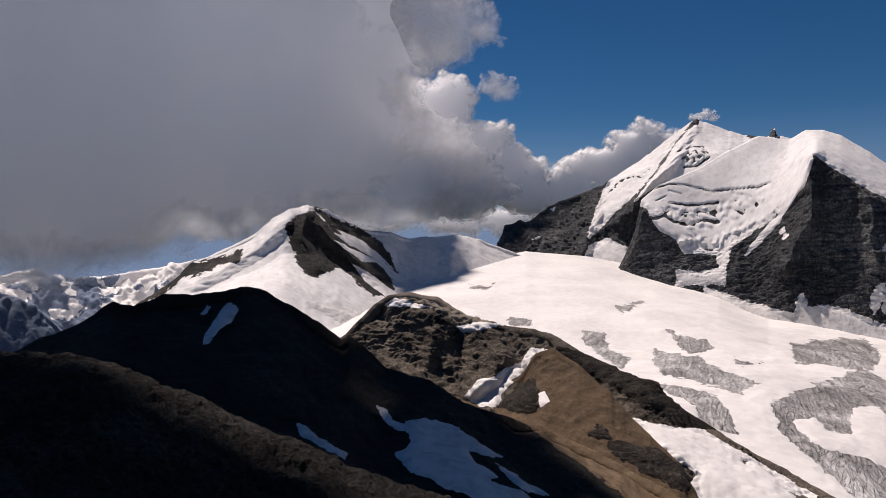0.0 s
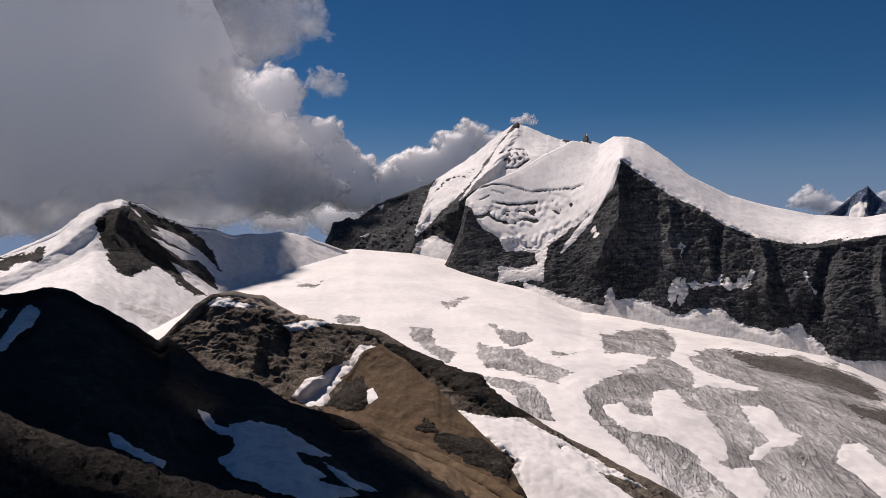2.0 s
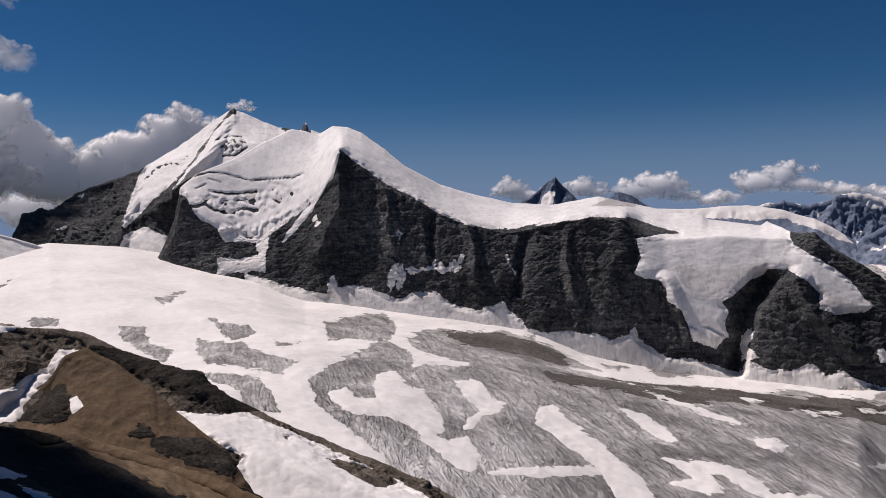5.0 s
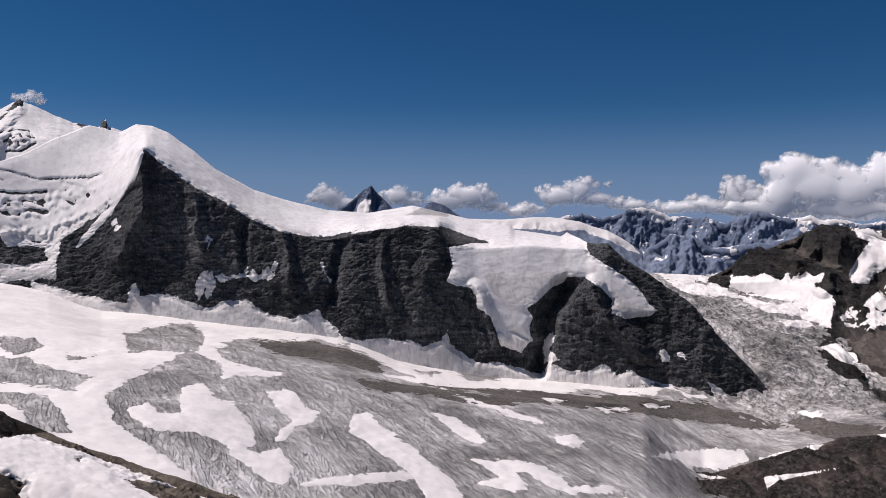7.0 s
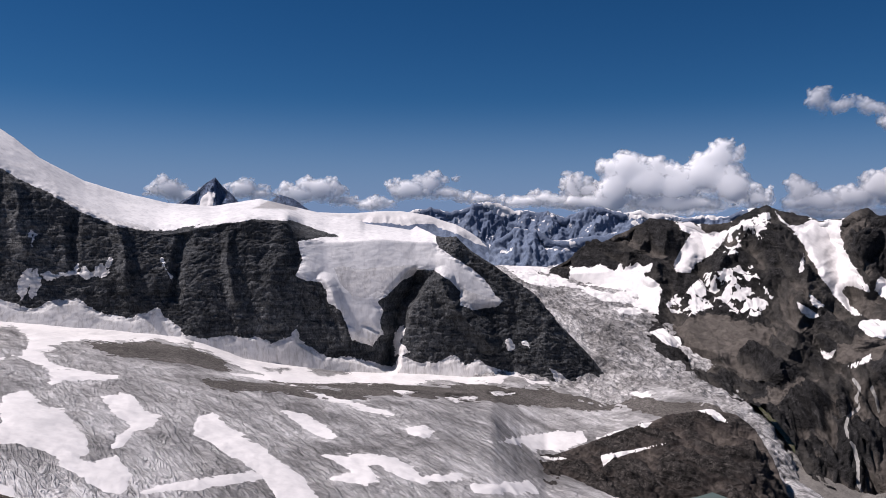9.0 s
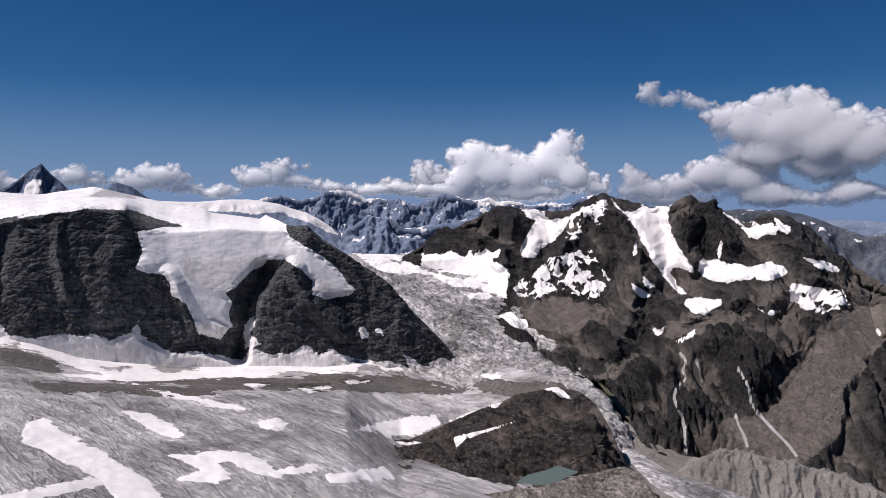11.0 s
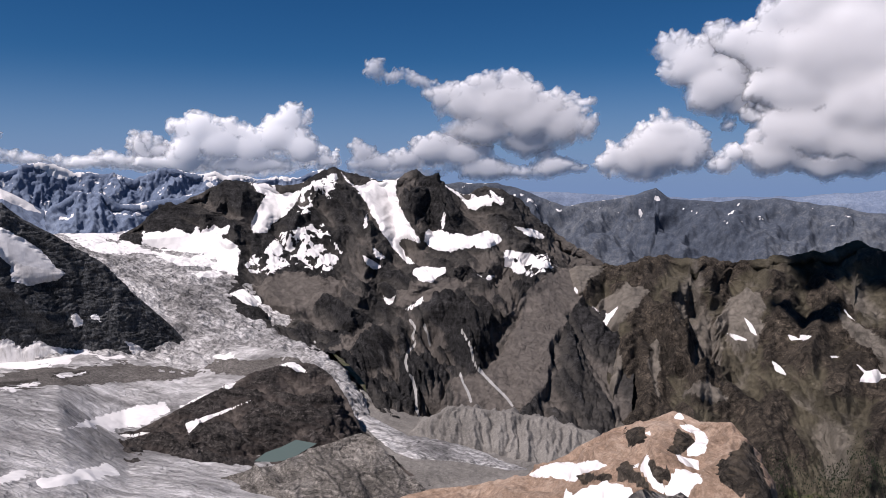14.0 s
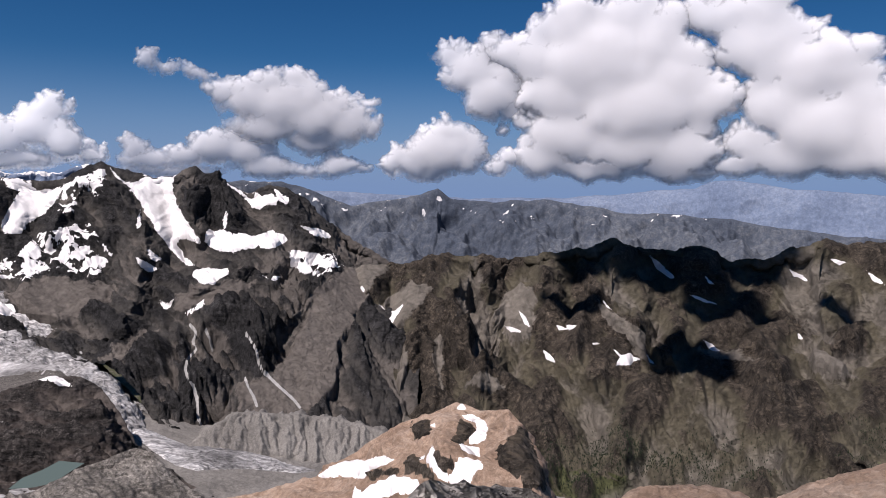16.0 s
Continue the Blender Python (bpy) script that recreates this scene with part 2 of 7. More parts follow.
def make_cloud(name, white, reach, veil_size=120.0):
    """Water droplets: light wanders through the body, so that hollows and bases stay soft; thin and torn at the rim."""
    n = Nodes(name)
    a = n.add("ShaderNodeAttribute")
    a.attribute_name = "thin"
    body = n.bsdf
    body.subsurface_method = "RANDOM_WALK"
    body.inputs["Base Color"].default_value = (white, white * 0.985, white * 0.98, 1)
    body.inputs["Roughness"].default_value, body.inputs["Specular IOR Level"].default_value = 1.0, 0.0
    body.inputs["Subsurface Weight"].default_value = 1.0
    body.inputs["Subsurface Radius"].default_value = (1, 1, 1)
    body.inputs["Subsurface Scale"].default_value = reach
    clear, veil = n.add("ShaderNodeBsdfTransparent"), n.add("ShaderNodeMixShader")
    wisps = n.noise(veil_size, 8, 0.65, warp=0.8)
    rim = n.math("ADD", a.outputs["Fac"], n.math("MULTIPLY", n.math("SUBTRACT", wisps, 0.5), 0.8))
    n.link(n.ramp(rim, (0.05, 0.0), (0.6, 1.0)), veil.inputs[0])
    n.link(clear.outputs[0], veil.inputs[1])
    n.link(body.outputs[0], veil.inputs[2])
    n.link(veil.outputs[0], n.out.inputs["Surface"])
    return n.mat


ROCK_ALP = make_flank("alpine_slope", (0.084, 0.073, 0.05), (0.046, 0.037, 0.028), (0.165, 0.146, 0.122), (0.064, 0.07, 0.028))
ROCK_WORN = make_flank("ice_worn_dark_rock", (0.06, 0.05, 0.045), (0.042, 0.037, 0.034), (0.13, 0.11, 0.095), lean=15.0, unit=0.6, beds=0.7)
ROCK_LAYERED = make_flank("brown_layered_rock", (0.12, 0.1, 0.08), (0.085, 0.07, 0.056), (0.2, 0.168, 0.135), lean=10.0, unit=0.4, beds=0.9)
ROCK_TWIN = make_flank("grey_gneiss_flank", (0.05, 0.046, 0.042), (0.022, 0.021, 0.021), (0.128, 0.112, 0.098), lean=35.0, beds=0.4)
CLOUD = make_cloud("cloud", 0.7, 240.0)
BRIGHT_CLOUD = make_cloud("bright_cloud", 0.95, 200.0)
DEEP_CLOUD = make_cloud("deep_cloud", 0.94, 320.0, 300.0)
WATER = Nodes("glacier_lake").finish((0.1, 0.13, 0.11), 0.12)
# far rock: the blue of air haze is put into its base colour
ROCK_HAZE_BLUE = rock("haze_tinted_rock", (0.1, 0.132, 0.2), (0.15, 0.19, 0.27), (0.225, 0.265, 0.335), 60, 0.0, 10, 3.0, cracks=0.25)
# valley hills: grey-blue haze is mixed into these colours
ROCK_HAZY = rock("haze_tinted_hill", (0.032, 0.042, 0.062), (0.068, 0.08, 0.102), (0.15, 0.158, 0.168), 110, 0.0, 10, 3.0, cracks=0.3)
# pyramid and tooth: blue haze painted into the rock colour
ROCK_HAZE_PEAK = rock("haze_tinted_peak_rock", (0.085, 0.125, 0.215), (0.15, 0.2, 0.31), (0.25, 0.31, 0.41), 60, 0.0, 10, 5.0)
ROCK_SAND = rock("rust_sandstone", (0.15, 0.098, 0.068), (0.285, 0.2, 0.143), (0.43, 0.335, 0.262), 9, 0.35, 25, 0.5, cracks=0.3)
ROCK_PALE = rock("pale_slab_rock", (0.095, 0.085, 0.073), (0.2, 0.182, 0.16), (0.38, 0.352, 0.318), 18, 0.9, 38, 1.5)
MORAINE_GRIT = rock("moraine_grit", (0.115, 0.107, 0.097), (0.18, 0.168, 0.152), (0.25, 0.234, 0.213), 14, 0.0, 0, 1.0, cracks=0.5)
GRAVEL = rock("grey_gravel", (0.15, 0.137, 0.125), (0.25, 0.232, 0.21), (0.35, 0.325, 0.295), 14, 0.0, 0, 1.5)


# ---------------------------------------------------------------- landforms
def lattice(ix, iy, iz, seed):
    h = (ix.astype(np.uint32) * np.uint32(374761393) + iy.astype(np.uint32) * np.uint32(668265263)
         + iz.astype(np.uint32) * np.uint32(2246822519) + np.uint32(seed * 3266489917 % 4294967296))
    h = (h ^ (h >> np.uint32(13))) * np.uint32(1274126177)
    return ((h ^ (h >> np.uint32(16))) & np.uint32(65535)).astype(np.float32) / 65535.0


def value_noise(p, seed=0):
    i = np.floor(p)
    f = (p - i).astype(np.float32)
    f = f * f * f * (f * (f * 6 - 15) + 10)
    i = i.astype(np.int64)
    x, y, z = i[..., 0], i[..., 1], i[..., 2]
    c = [lattice(x + a, y + b, z + d, seed) for d in (0, 1) for b in (0, 1) for a in (0, 1)]
    u, v, w = f[..., 0], f[..., 1], f[..., 2]
    a, b = c[0] + (c[1] - c[0]) * u, c[2] + (c[3] - c[2]) * u
    d, e = c[4] + (c[5] - c[4]) * u, c[6] + (c[7] - c[6]) * u
    a, d = a + (b - a) * v, d + (e - d) * v
    return a + (d - a) * w


TURN = np.array(Euler((0.5, 0.8, 1.1)).to_matrix())


def fbm(p, size, octaves=5, gain=0.5, seed=0, sharp=False, scale=(1, 1, 1)):
    """Fractal noise about zero, from -1 to 1; sharp: 1 with crests, -1 with round lumps."""
    q = p * (np.array(scale) / size) @ TURN
    total, amp, norm = 0.0, 1.0, 0.0
    for k in range(octaves):
        n = value_noise(q, seed + k) * 2 - 1
        if sharp:
            n = 1 - 2 * np.abs(n) if sharp > 0 else 2 * np.abs(n) - 1
        total, norm = total + amp * n, norm + amp
        amp, q = amp * gain, q @ TURN * 2.03 + 17.3
    return total / norm * 1.6


def facets(u, v, size, long=2.5, lean=0.0, seed=0):
    """Roof-shaped ribs of broken rock, drawn out down the fall line: 1 on their crests, about -1 in the clefts between them."""
    a, c = u / size, v / (size * long)
    a = a + lean * c
    i, j = np.floor(a).astype(np.int64), np.floor(c).astype(np.int64)
    best = np.full(a.shape, 9.0)
    for di in (-1, 0, 1):
        for dj in (-1, 0, 1):
            x, y, z = i + di, j + dj, np.full_like(i, 7)
            jx, jy, tilt = lattice(x, y, z, seed), lattice(x, y, z, seed + 1), lattice(x, y, z, seed + 2) - 0.5
            du, dv = a - (x + jx), c - (y + jy)
            best = np.minimum(best, np.abs(du + 1.2 * tilt * dv) + 0.55 * np.abs(dv) + 0.35 * lattice(x, y, z, seed + 3))
    return 1.0 - 2.1 * best


def plan(bearing, distance, z):
    b = np.radians(bearing)
    return np.stack([distance * np.sin(b), distance * np.cos(b), z], -1)


def angles(p):
    """Bearing and altitude angle of points, seen from the camera."""
    return np.degrees(np.arctan2(p[..., 0], p[..., 1])), np.degrees(np.arctan2(p[..., 2] - EYE_Z, np.hypot(p[..., 0], p[..., 1])))


def loft(lines, step, rows, back=(150, 250), jag=(0, 1), seed=0):
    """A sheet through lines of a landform, placed to fit the camera's view, each of (bearing, altitude angle,
    distance); first the crest, then down to the foot.
    back: how far the hidden side runs and drops. jag: height and size of the teeth of the crest."""
    b0, b1 = lines[0][0][0], lines[0][-1][0]
    cols = np.linspace(b0, b1, int((b1 - b0) / step) + 2)
    dist, high = [], []
    for k, ln in enumerate(lines):
        a = np.array(ln)
        d, e = np.interp(cols, a[:, 0], a[:, 2]), np.interp(cols, a[:, 0], a[:, 1])
        width = max(1, int(0.25 / step)) if k else 1
        if width > 1:
            pad = np.concatenate([[d[0]] * width, d, [d[-1]] * width])
            d = np.convolve(pad, np.ones(2 * width + 1) / (2 * width + 1), "valid")
            pad = np.concatenate([[e[0]] * width, e, [e[-1]] * width])
            e = np.convolve(pad, np.ones(2 * width + 1) / (2 * width + 1), "valid")
        dist.append(d)
        high.append(EYE_Z + d * np.tan(np.radians(e)))
    if jag[0]:
        high[0] = high[0] + jag[0] * fbm(plan(cols, dist[0], 0 * cols), jag[1], 4, 0.6, seed + 90)
    dist.insert(0, dist[0] + back[0])
    high.insert(0, high[0] - back[1])
    rows = [8] + list(rows)
    grid, crest = [], []
    for k in range(len(dist) - 1):
        for j in range(rows[k]):
            f = j / rows[k]
            grid.append(plan(cols, dist[k] + (dist[k + 1] - dist[k]) * f, high[k] + (high[k + 1] - high[k]) * f))
            crest.append(abs(len(grid) - 1 - rows[0]))
    grid.append(plan(cols, dist[-1], high[-1]))
    crest.append(abs(len(grid) - 1 - rows[0]))
    return np.array(grid), np.array(crest, float)


def normals(p):
    """Outward normals of a grid whose rows run downhill and whose columns run to the right."""
    n = np.cross(np.gradient(p, axis=0), np.gradient(p, axis=1))
    return n / (np.linalg.norm(n, axis=-1, keepdims=True) + 1e-9)


def pieces(keep):
    """Labels of the connected patches of a grid mask, largest first, without crumbs."""
    label = np.where(keep, np.arange(1, keep.size + 1).reshape(keep.shape), 0)
    while True:
        q = np.pad(label, 1)
        near = np.maximum.reduce([q[1:-1, 1:-1], q[:-2, 1:-1], q[2:, 1:-1], q[1:-1, :-2], q[1:-1, 2:]])
        near = np.where(keep, near, 0)
        if (near == label).all():
            break
        label = near
    names, counts = np.unique(label[label > 0], return_counts=True)
    return [label == k for k, c in sorted(zip(names, counts), key=lambda v: -v[1]) if c > 14]


def smoothed(p, times=3):
    for _ in range(times):
        q = np.pad(p, ((2, 2), (2, 2), (0, 0)), "edge")
        p = (q[:-4, 2:-2] + q[1:-3, 2:-2] + q[2:-2, 2:-2] + q[3:-1, 2:-2] + q[4:, 2:-2]
             + q[2:-2, :-4] + q[2:-2, 1:-3] + q[2:-2, 3:-1] + q[2:-2, 4:]) / 9
    return p


def outward(p):
    """Directions towards the camera: spurs and gullies move along its view rays, so that they keep their place in view.
    """
    n = np.array([0, 0, EYE_Z]) - p
    return n / np.linalg.norm(n, axis=-1, keepdims=True)


def away(b, e, path):
    """Distance in degrees from an open path of bearings and altitude angles."""
    best = np.full(b.shape, 1e9)
    for (x0, y0), (x1, y1) in zip(path[:-1], path[1:]):
        dx, dy = x1 - x0, y1 - y0
        t = np.clip(((b - x0) * dx + (e - y0) * dy) / (dx * dx + dy * dy + 1e-12), 0, 1)
        best = np.minimum(best, (b - x0 - t * dx) ** 2 + (e - y0 - t * dy) ** 2)
    return np.sqrt(best)


def carve(p, crest, waves, seed=0, hold=14.0, least=0.15, ribs=(), calm=(), rough=1.0):
    """Push the sheet along view rays by spurs and gullies (paths, half width in degrees, height) and along its normals
    by several noises:
    (size, depth, sharp, scale), or (size, depth, length, lean) for broken ribs of rock. calm: outlines under deep snow,
    where the rock shows little."""
    n = normals(smoothed(p, 10))
    h = 0.0
    b, e = angles(p)
    for k, (size, depth, sharp, scale) in enumerate(waves):
        q = p
        if isinstance(scale, float):
            # ribs and clefts; sharp: how far they are drawn out down the slope, scale: how far they lean
            d = np.hypot(p[..., 0], p[..., 1])
            across = np.arctan2(p[..., 0], p[..., 1]) * d.mean() + 0.3 * size * fbm(p, size * 1.4, 4, 0.55, seed + 77 + k)
            down = 0.7 * (p[..., 2] + d) + 0.3 * size * fbm(p, size * 1.4, 4, 0.55, seed + 87 + k)
            h = h + depth * facets(across, down, size, sharp, scale, seed + 31 * k)
            continue
        h = h + depth * fbm(q, size, 6, 0.52, seed + 11 * k, sharp, scale)
    if calm:
        snowed = np.full(b.shape, -9.0)
        for o in calm:
            snowed = np.maximum(snowed, inside(b, e, o))
        h = h * (1 - 0.8 * np.clip(snowed / 0.4, 0, 1))
    spurs = np.zeros(b.shape)
    if ribs:
        wb = b + 0.3 * fbm(p, 130, 5, 0.55, seed + 60)
        we = e + 0.3 * fbm(p, 130, 5, 0.55, seed + 66)
        top = e[crest == 0].max(0)
        below = np.clip((top[None, :] - e) / 1.2, 0, 1)
        for path, width, height in ribs:
            spurs = spurs + below * height * np.clip(1 - away(wb, we, path) / width, 0, 1)
        spurs = spurs * (1 + 0.15 * facets(b * 40, e * 40, 45.0, 1.2, 0.3, seed + 5))
    h = h * rough
    taper = np.clip(crest / hold, least, 1.0)[:, None]
    wear = -np.clip((h - np.mean(h)) / (1.6 * np.std(h) + 1e-6), -1, 1)
    return p + n * (h * taper)[..., None] + outward(p) * (spurs * taper)[..., None], wear


def sheet(name, p, material, parent=None, keep=None, smooth=True, rim=False, marks=None):
    """One mesh of the grid of points p; keep: which vertices to build faces round."""
    r, c = p.shape[:2]
    i = np.arange(r * c).reshape(r, c)
    quads = np.stack([i[:-1, :-1], i[:-1, 1:], i[1:, 1:], i[1:, :-1]], -1).reshape(-1, 4)[:, ::-1]
    co = p.reshape(-1, 3)
    if keep is not None:
        hits = keep.ravel()[quads].sum(1)
        quads = quads[hits >= (2 if rim else 1)]
        used, inverse = np.unique(quads, return_inverse=True)
        co, quads = co[used], inverse.reshape(-1, 4)
    me = bpy.data.meshes.new(name)
    me.vertices.add(len(co))
    me.vertices.foreach_set("co", np.ascontiguousarray(co, dtype=np.float32).ravel())
    me.loops.add(len(quads) * 4)
    me.loops.foreach_set("vertex_index", quads.astype(np.int32).ravel())
    me.polygons.add(len(quads))
    me.polygons.foreach_set("loop_start", np.arange(0, len(quads) * 4, 4, dtype=np.int32))
    me.polygons.foreach_set("use_smooth", np.full(len(quads), smooth))
    me.update(calc_edges=True)
    me.materials.append(material)
    for mark, values in (marks or {}).items():
        me.attributes.new(mark, "FLOAT", "POINT").data.foreach_set("value", values.ravel().astype(np.float32))
    ob = new(name, me)
    ob.parent = parent
    return ob


def inside(b, e, outline):
    """Signed distance in degrees to an outline drawn in bearing and altitude angle: positive inside."""
    a = np.array(outline, dtype=float)
    best, within = np.full(b.shape, 1e9), np.zeros(b.shape, bool)
    for (x0, y0), (x1, y1) in zip(a, np.roll(a, -1, 0)):
        dx, dy = x1 - x0, y1 - y0
        t = np.clip(((b - x0) * dx + (e - y0) * dy) / (dx * dx + dy * dy + 1e-12), 0, 1)
        best = np.minimum(best, (b - x0 - t * dx) ** 2 + (e - y0 - t * dy) ** 2)
        cross = (y0 > e) != (y1 > e)
        within ^= cross & (b < dx * (e - y0) / (dy if dy else 1e-12) + x0)
    return np.where(within, 1.0, -1.0) * np.sqrt(best)


def covered(p, outlines, seed):
    """How deep, in degrees, points lie within ragged outlines; negative outside."""
    b, e = angles(p)
    depth = np.full(b.shape, -3.0)
    for o in outlines:
        (b0, e0), (b1, e1) = np.min(o, 0) - 1.0, np.max(o, 0) + 1.0
        w = (b > b0) & (b < b1) & (e > e0) & (e < e1)
        depth[w] = np.maximum(depth[w], inside(b[w], e[w], o))
    return np.clip(depth + (0.3 * fbm(p, 70, 5, 0.6, seed) if outlines else 0), -2, 2)


def snow_on(name, p, outlines, material, parent, bare=(), wander=0.12, size=60.0, thick=6.0, speckle=None, seed=0, label="", joined=False, folds=(), broken=()):
    """Sheets of snow of real thickness on the landform p, one for each outline, outside the bare ones; joined: one sheet for all.
    folds: crevasses and rims (path, half width in degrees, height). broken: outlines of seracs (outline, size of the blocks, depth)."""
    bb, ee = angles(p)
    made = []
    for group in ([list(outlines)] if joined else [[o] for o in outlines]):
        a = np.concatenate([np.array(o) for o in group])
        (b0, e0), (b1, e1) = a.min(0) - 3 * wander - 0.2, a.max(0) + 3 * wander + 0.2
        hit = (bb > b0) & (bb < b1) & (ee > e0) & (ee < e1)
        hit[:6] = False
        if not hit.any():
            continue
        r, c = np.where(hit.any(1))[0], np.where(hit.any(0))[0]
        part = (slice(max(r[0] - 3, 0), r[-1] + 4), slice(max(c[0] - 3, 0), c[-1] + 4))
        q, b, e = p[part], bb[part], ee[part]
        depth = np.full(b.shape, -9.0)
        for o in group:
            depth = np.maximum(depth, inside(b, e, o))
        for o in bare:
            depth = np.minimum(depth, -inside(b, e, o))
        depth = depth + wander * (fbm(q, size, 5, 0.6, seed + 5) + 0.6 * fbm(q, size * 0.22, 4, 0.6, seed + 6))
        if speckle:
            depth = np.minimum(depth, (fbm(q, speckle[0], 5, 0.6, seed + 9) + speckle[1]) * 0.4)
        soft_q = smoothed(q, 3)
        f = 0.6 * np.clip(depth / 0.6, 0, 1)[..., None]
        up = normals(soft_q)
        sink = (soft_q - q) * f
        sink = up * np.maximum((sink * up).sum(-1, keepdims=True), -0.3 * thick)
        q = q + sink + up * ((0.22 * np.clip(depth / 0.1, -1, 1) + 0.78 * np.clip(depth / 0.7, 0, 1)) * thick)[..., None]
        for path, width, height in folds:
            wave = 0.08 * fbm(q, 30, 3, 0.6, seed + 3)
            q = q + outward(q) * (height * np.clip(1 - away(b, e + wave, path) / width, 0, 1) * np.clip(depth / 0.1, 0, 1))[..., None]
        for o, block, tall in broken:
            arc = np.radians(b) * np.hypot(q[..., 0], q[..., 1]).mean()
            q = q + outward(q) * (tall * facets(arc, q[..., 2], block, 0.7, 0.2, seed + 8) * np.clip(inside(b, e, o) / 0.25, 0, 1))[..., None]
        keep = (depth > -0.1) & hit[part]
        if not keep.any():
            continue
        whole = speckle or joined or keep.size > 120000
        for one in ([keep] if whole else pieces(keep)):
            ob = sheet(name, q, material, parent, one, rim=not whole)
            if speckle or joined:
                tagged(ob, kind="stuff")
            made.append(tagged(ob, label) if label else ob)
    return made


# ---------------------------------------------------------------- lines of the land: bearing, altitude angle, distance
NEAR_SLOPE = (
    [(-57.72, -5.93, 170), (-52.88, -6.77, 165), (-48.36, -7.63, 160), (-46.42, -7.79, 157), (-44.40, -8.06, 155), (-41.62, -9.10, 151), (-38.72, -10.66, 147), (-36.08, -11.63, 144), (-32.96, -13.41, 139), (-30.16, -14.76, 136), (-27.71, -16.07, 132), (-25.21, -17.16, 129), (-21.84, -18.24, 125), (-18.44, -19.26, 120), (-13.35, -21.12, 105), (-9.15, -22.81, 95)],
    [(-62.00, -13.00, 120), (-48.00, -15.00, 100), (-30.00, -24.00, 80), (-15.00, -32.00, 70)],
    [(-62.00, -30.00, 45), (-48.00, -34.00, 40), (-30.00, -45.00, 35), (-15.00, -50.00, 35)],
)
DARK_RIDGE = (
    [(-57.79, -9.79, 640), (-54.34, -9.28, 650), (-51.44, -8.23, 660), (-47.39, -7.71, 690), (-46.07, -6.89, 693), (-44.03, -6.27, 697), (-42.27, -5.03, 701), (-41.55, -4.68, 702), (-40.29, -5.00, 705), (-38.25, -4.14, 709), (-36.36, -4.28, 713), (-34.42, -4.13, 717), (-32.96, -3.76, 720), (-31.25, -4.22, 703), (-28.83, -5.72, 679), (-26.78, -7.02, 659), (-25.70, -7.91, 648), (-25.12, -7.55, 642), (-22.46, -9.97, 616), (-19.00, -11.41, 581), (-16.84, -12.68, 560), (-14.22, -13.44, 546), (-10.71, -14.30, 528), (-7.50, -15.68, 511), (-4.62, -16.82, 496), (-1.69, -18.13, 481), (0.42, -18.97, 470), (2.55, -20.10, 458), (7.25, -22.75, 430)],
    [(-62.00, -15.00, 480), (-48.00, -14.00, 470), (-40.00, -13.00, 480), (-33.00, -12.50, 480), (-25.00, -15.00, 440), (-15.00, -17.50, 420), (-5.00, -20.00, 400), (7.00, -27.00, 380)],
    [(-62.00, -26.00, 300), (-48.00, -26.00, 290), (-33.00, -26.00, 280), (-20.00, -28.00, 260), (-5.00, -32.00, 260), (7.00, -36.00, 260)],
)
BROWN_RIDGE = (
    [(-26.97, -8.67, 900), (-25.42, -7.42, 900), (-24.64, -6.57, 900), (-23.45, -5.39, 900), (-22.25, -4.64, 893), (-20.64, -4.55, 885), (-18.60, -4.91, 874), (-16.12, -6.45, 860), (-14.03, -6.89, 842), (-11.50, -7.17, 820), (-9.38, -7.89, 803), (-7.68, -8.93, 790), (-5.56, -9.96, 773), (-3.44, -11.17, 756), (-1.33, -12.35, 740), (1.17, -13.68, 720), (3.24, -14.77, 703), (5.68, -15.80, 684), (8.46, -17.11, 662), (11.17, -18.27, 640), (13.79, -19.48, 620), (16.33, -20.69, 600)],
    [(-26.98, -9.65, 840), (-23.47, -8.63, 840), (-20.26, -9.56, 800), (-17.39, -11.27, 760), (-14.47, -11.76, 720), (-9.81, -11.82, 700), (-5.55, -13.84, 660), (-1.32, -15.75, 620), (2.84, -17.89, 590), (6.90, -19.48, 570), (16.35, -22.22, 540)],
    [(-30.00, -14.00, 650), (-20.00, -18.00, 600), (-10.00, -22.00, 520), (0.00, -25.00, 500), (8.00, -28.00, 480), (14.00, -30.00, 470)],
)
BROWN_SPUR = (
    [(-18.63, -12.04, 760), (-16.14, -12.12, 750), (-14.47, -12.81, 742), (-13.83, -11.85, 739), (-12.35, -10.57, 731), (-11.29, -9.00, 726), (-10.02, -8.60, 720), (-8.11, -9.76, 693), (-5.98, -11.82, 664), (-4.28, -13.50, 640), (-2.59, -14.91, 609), (-0.90, -16.32, 579), (0.15, -18.03, 560), (0.78, -19.53, 540), (2.04, -22.05, 500)],
    [(-18.64, -13.24, 690), (-14.47, -13.78, 660), (-11.09, -13.84, 640), (-7.68, -15.86, 580), (-4.27, -18.17, 530), (-0.89, -19.98, 500), (2.05, -23.50, 470)],
    [(-20.00, -22.00, 480), (-8.00, -24.00, 460), (2.00, -28.00, 440)],
)
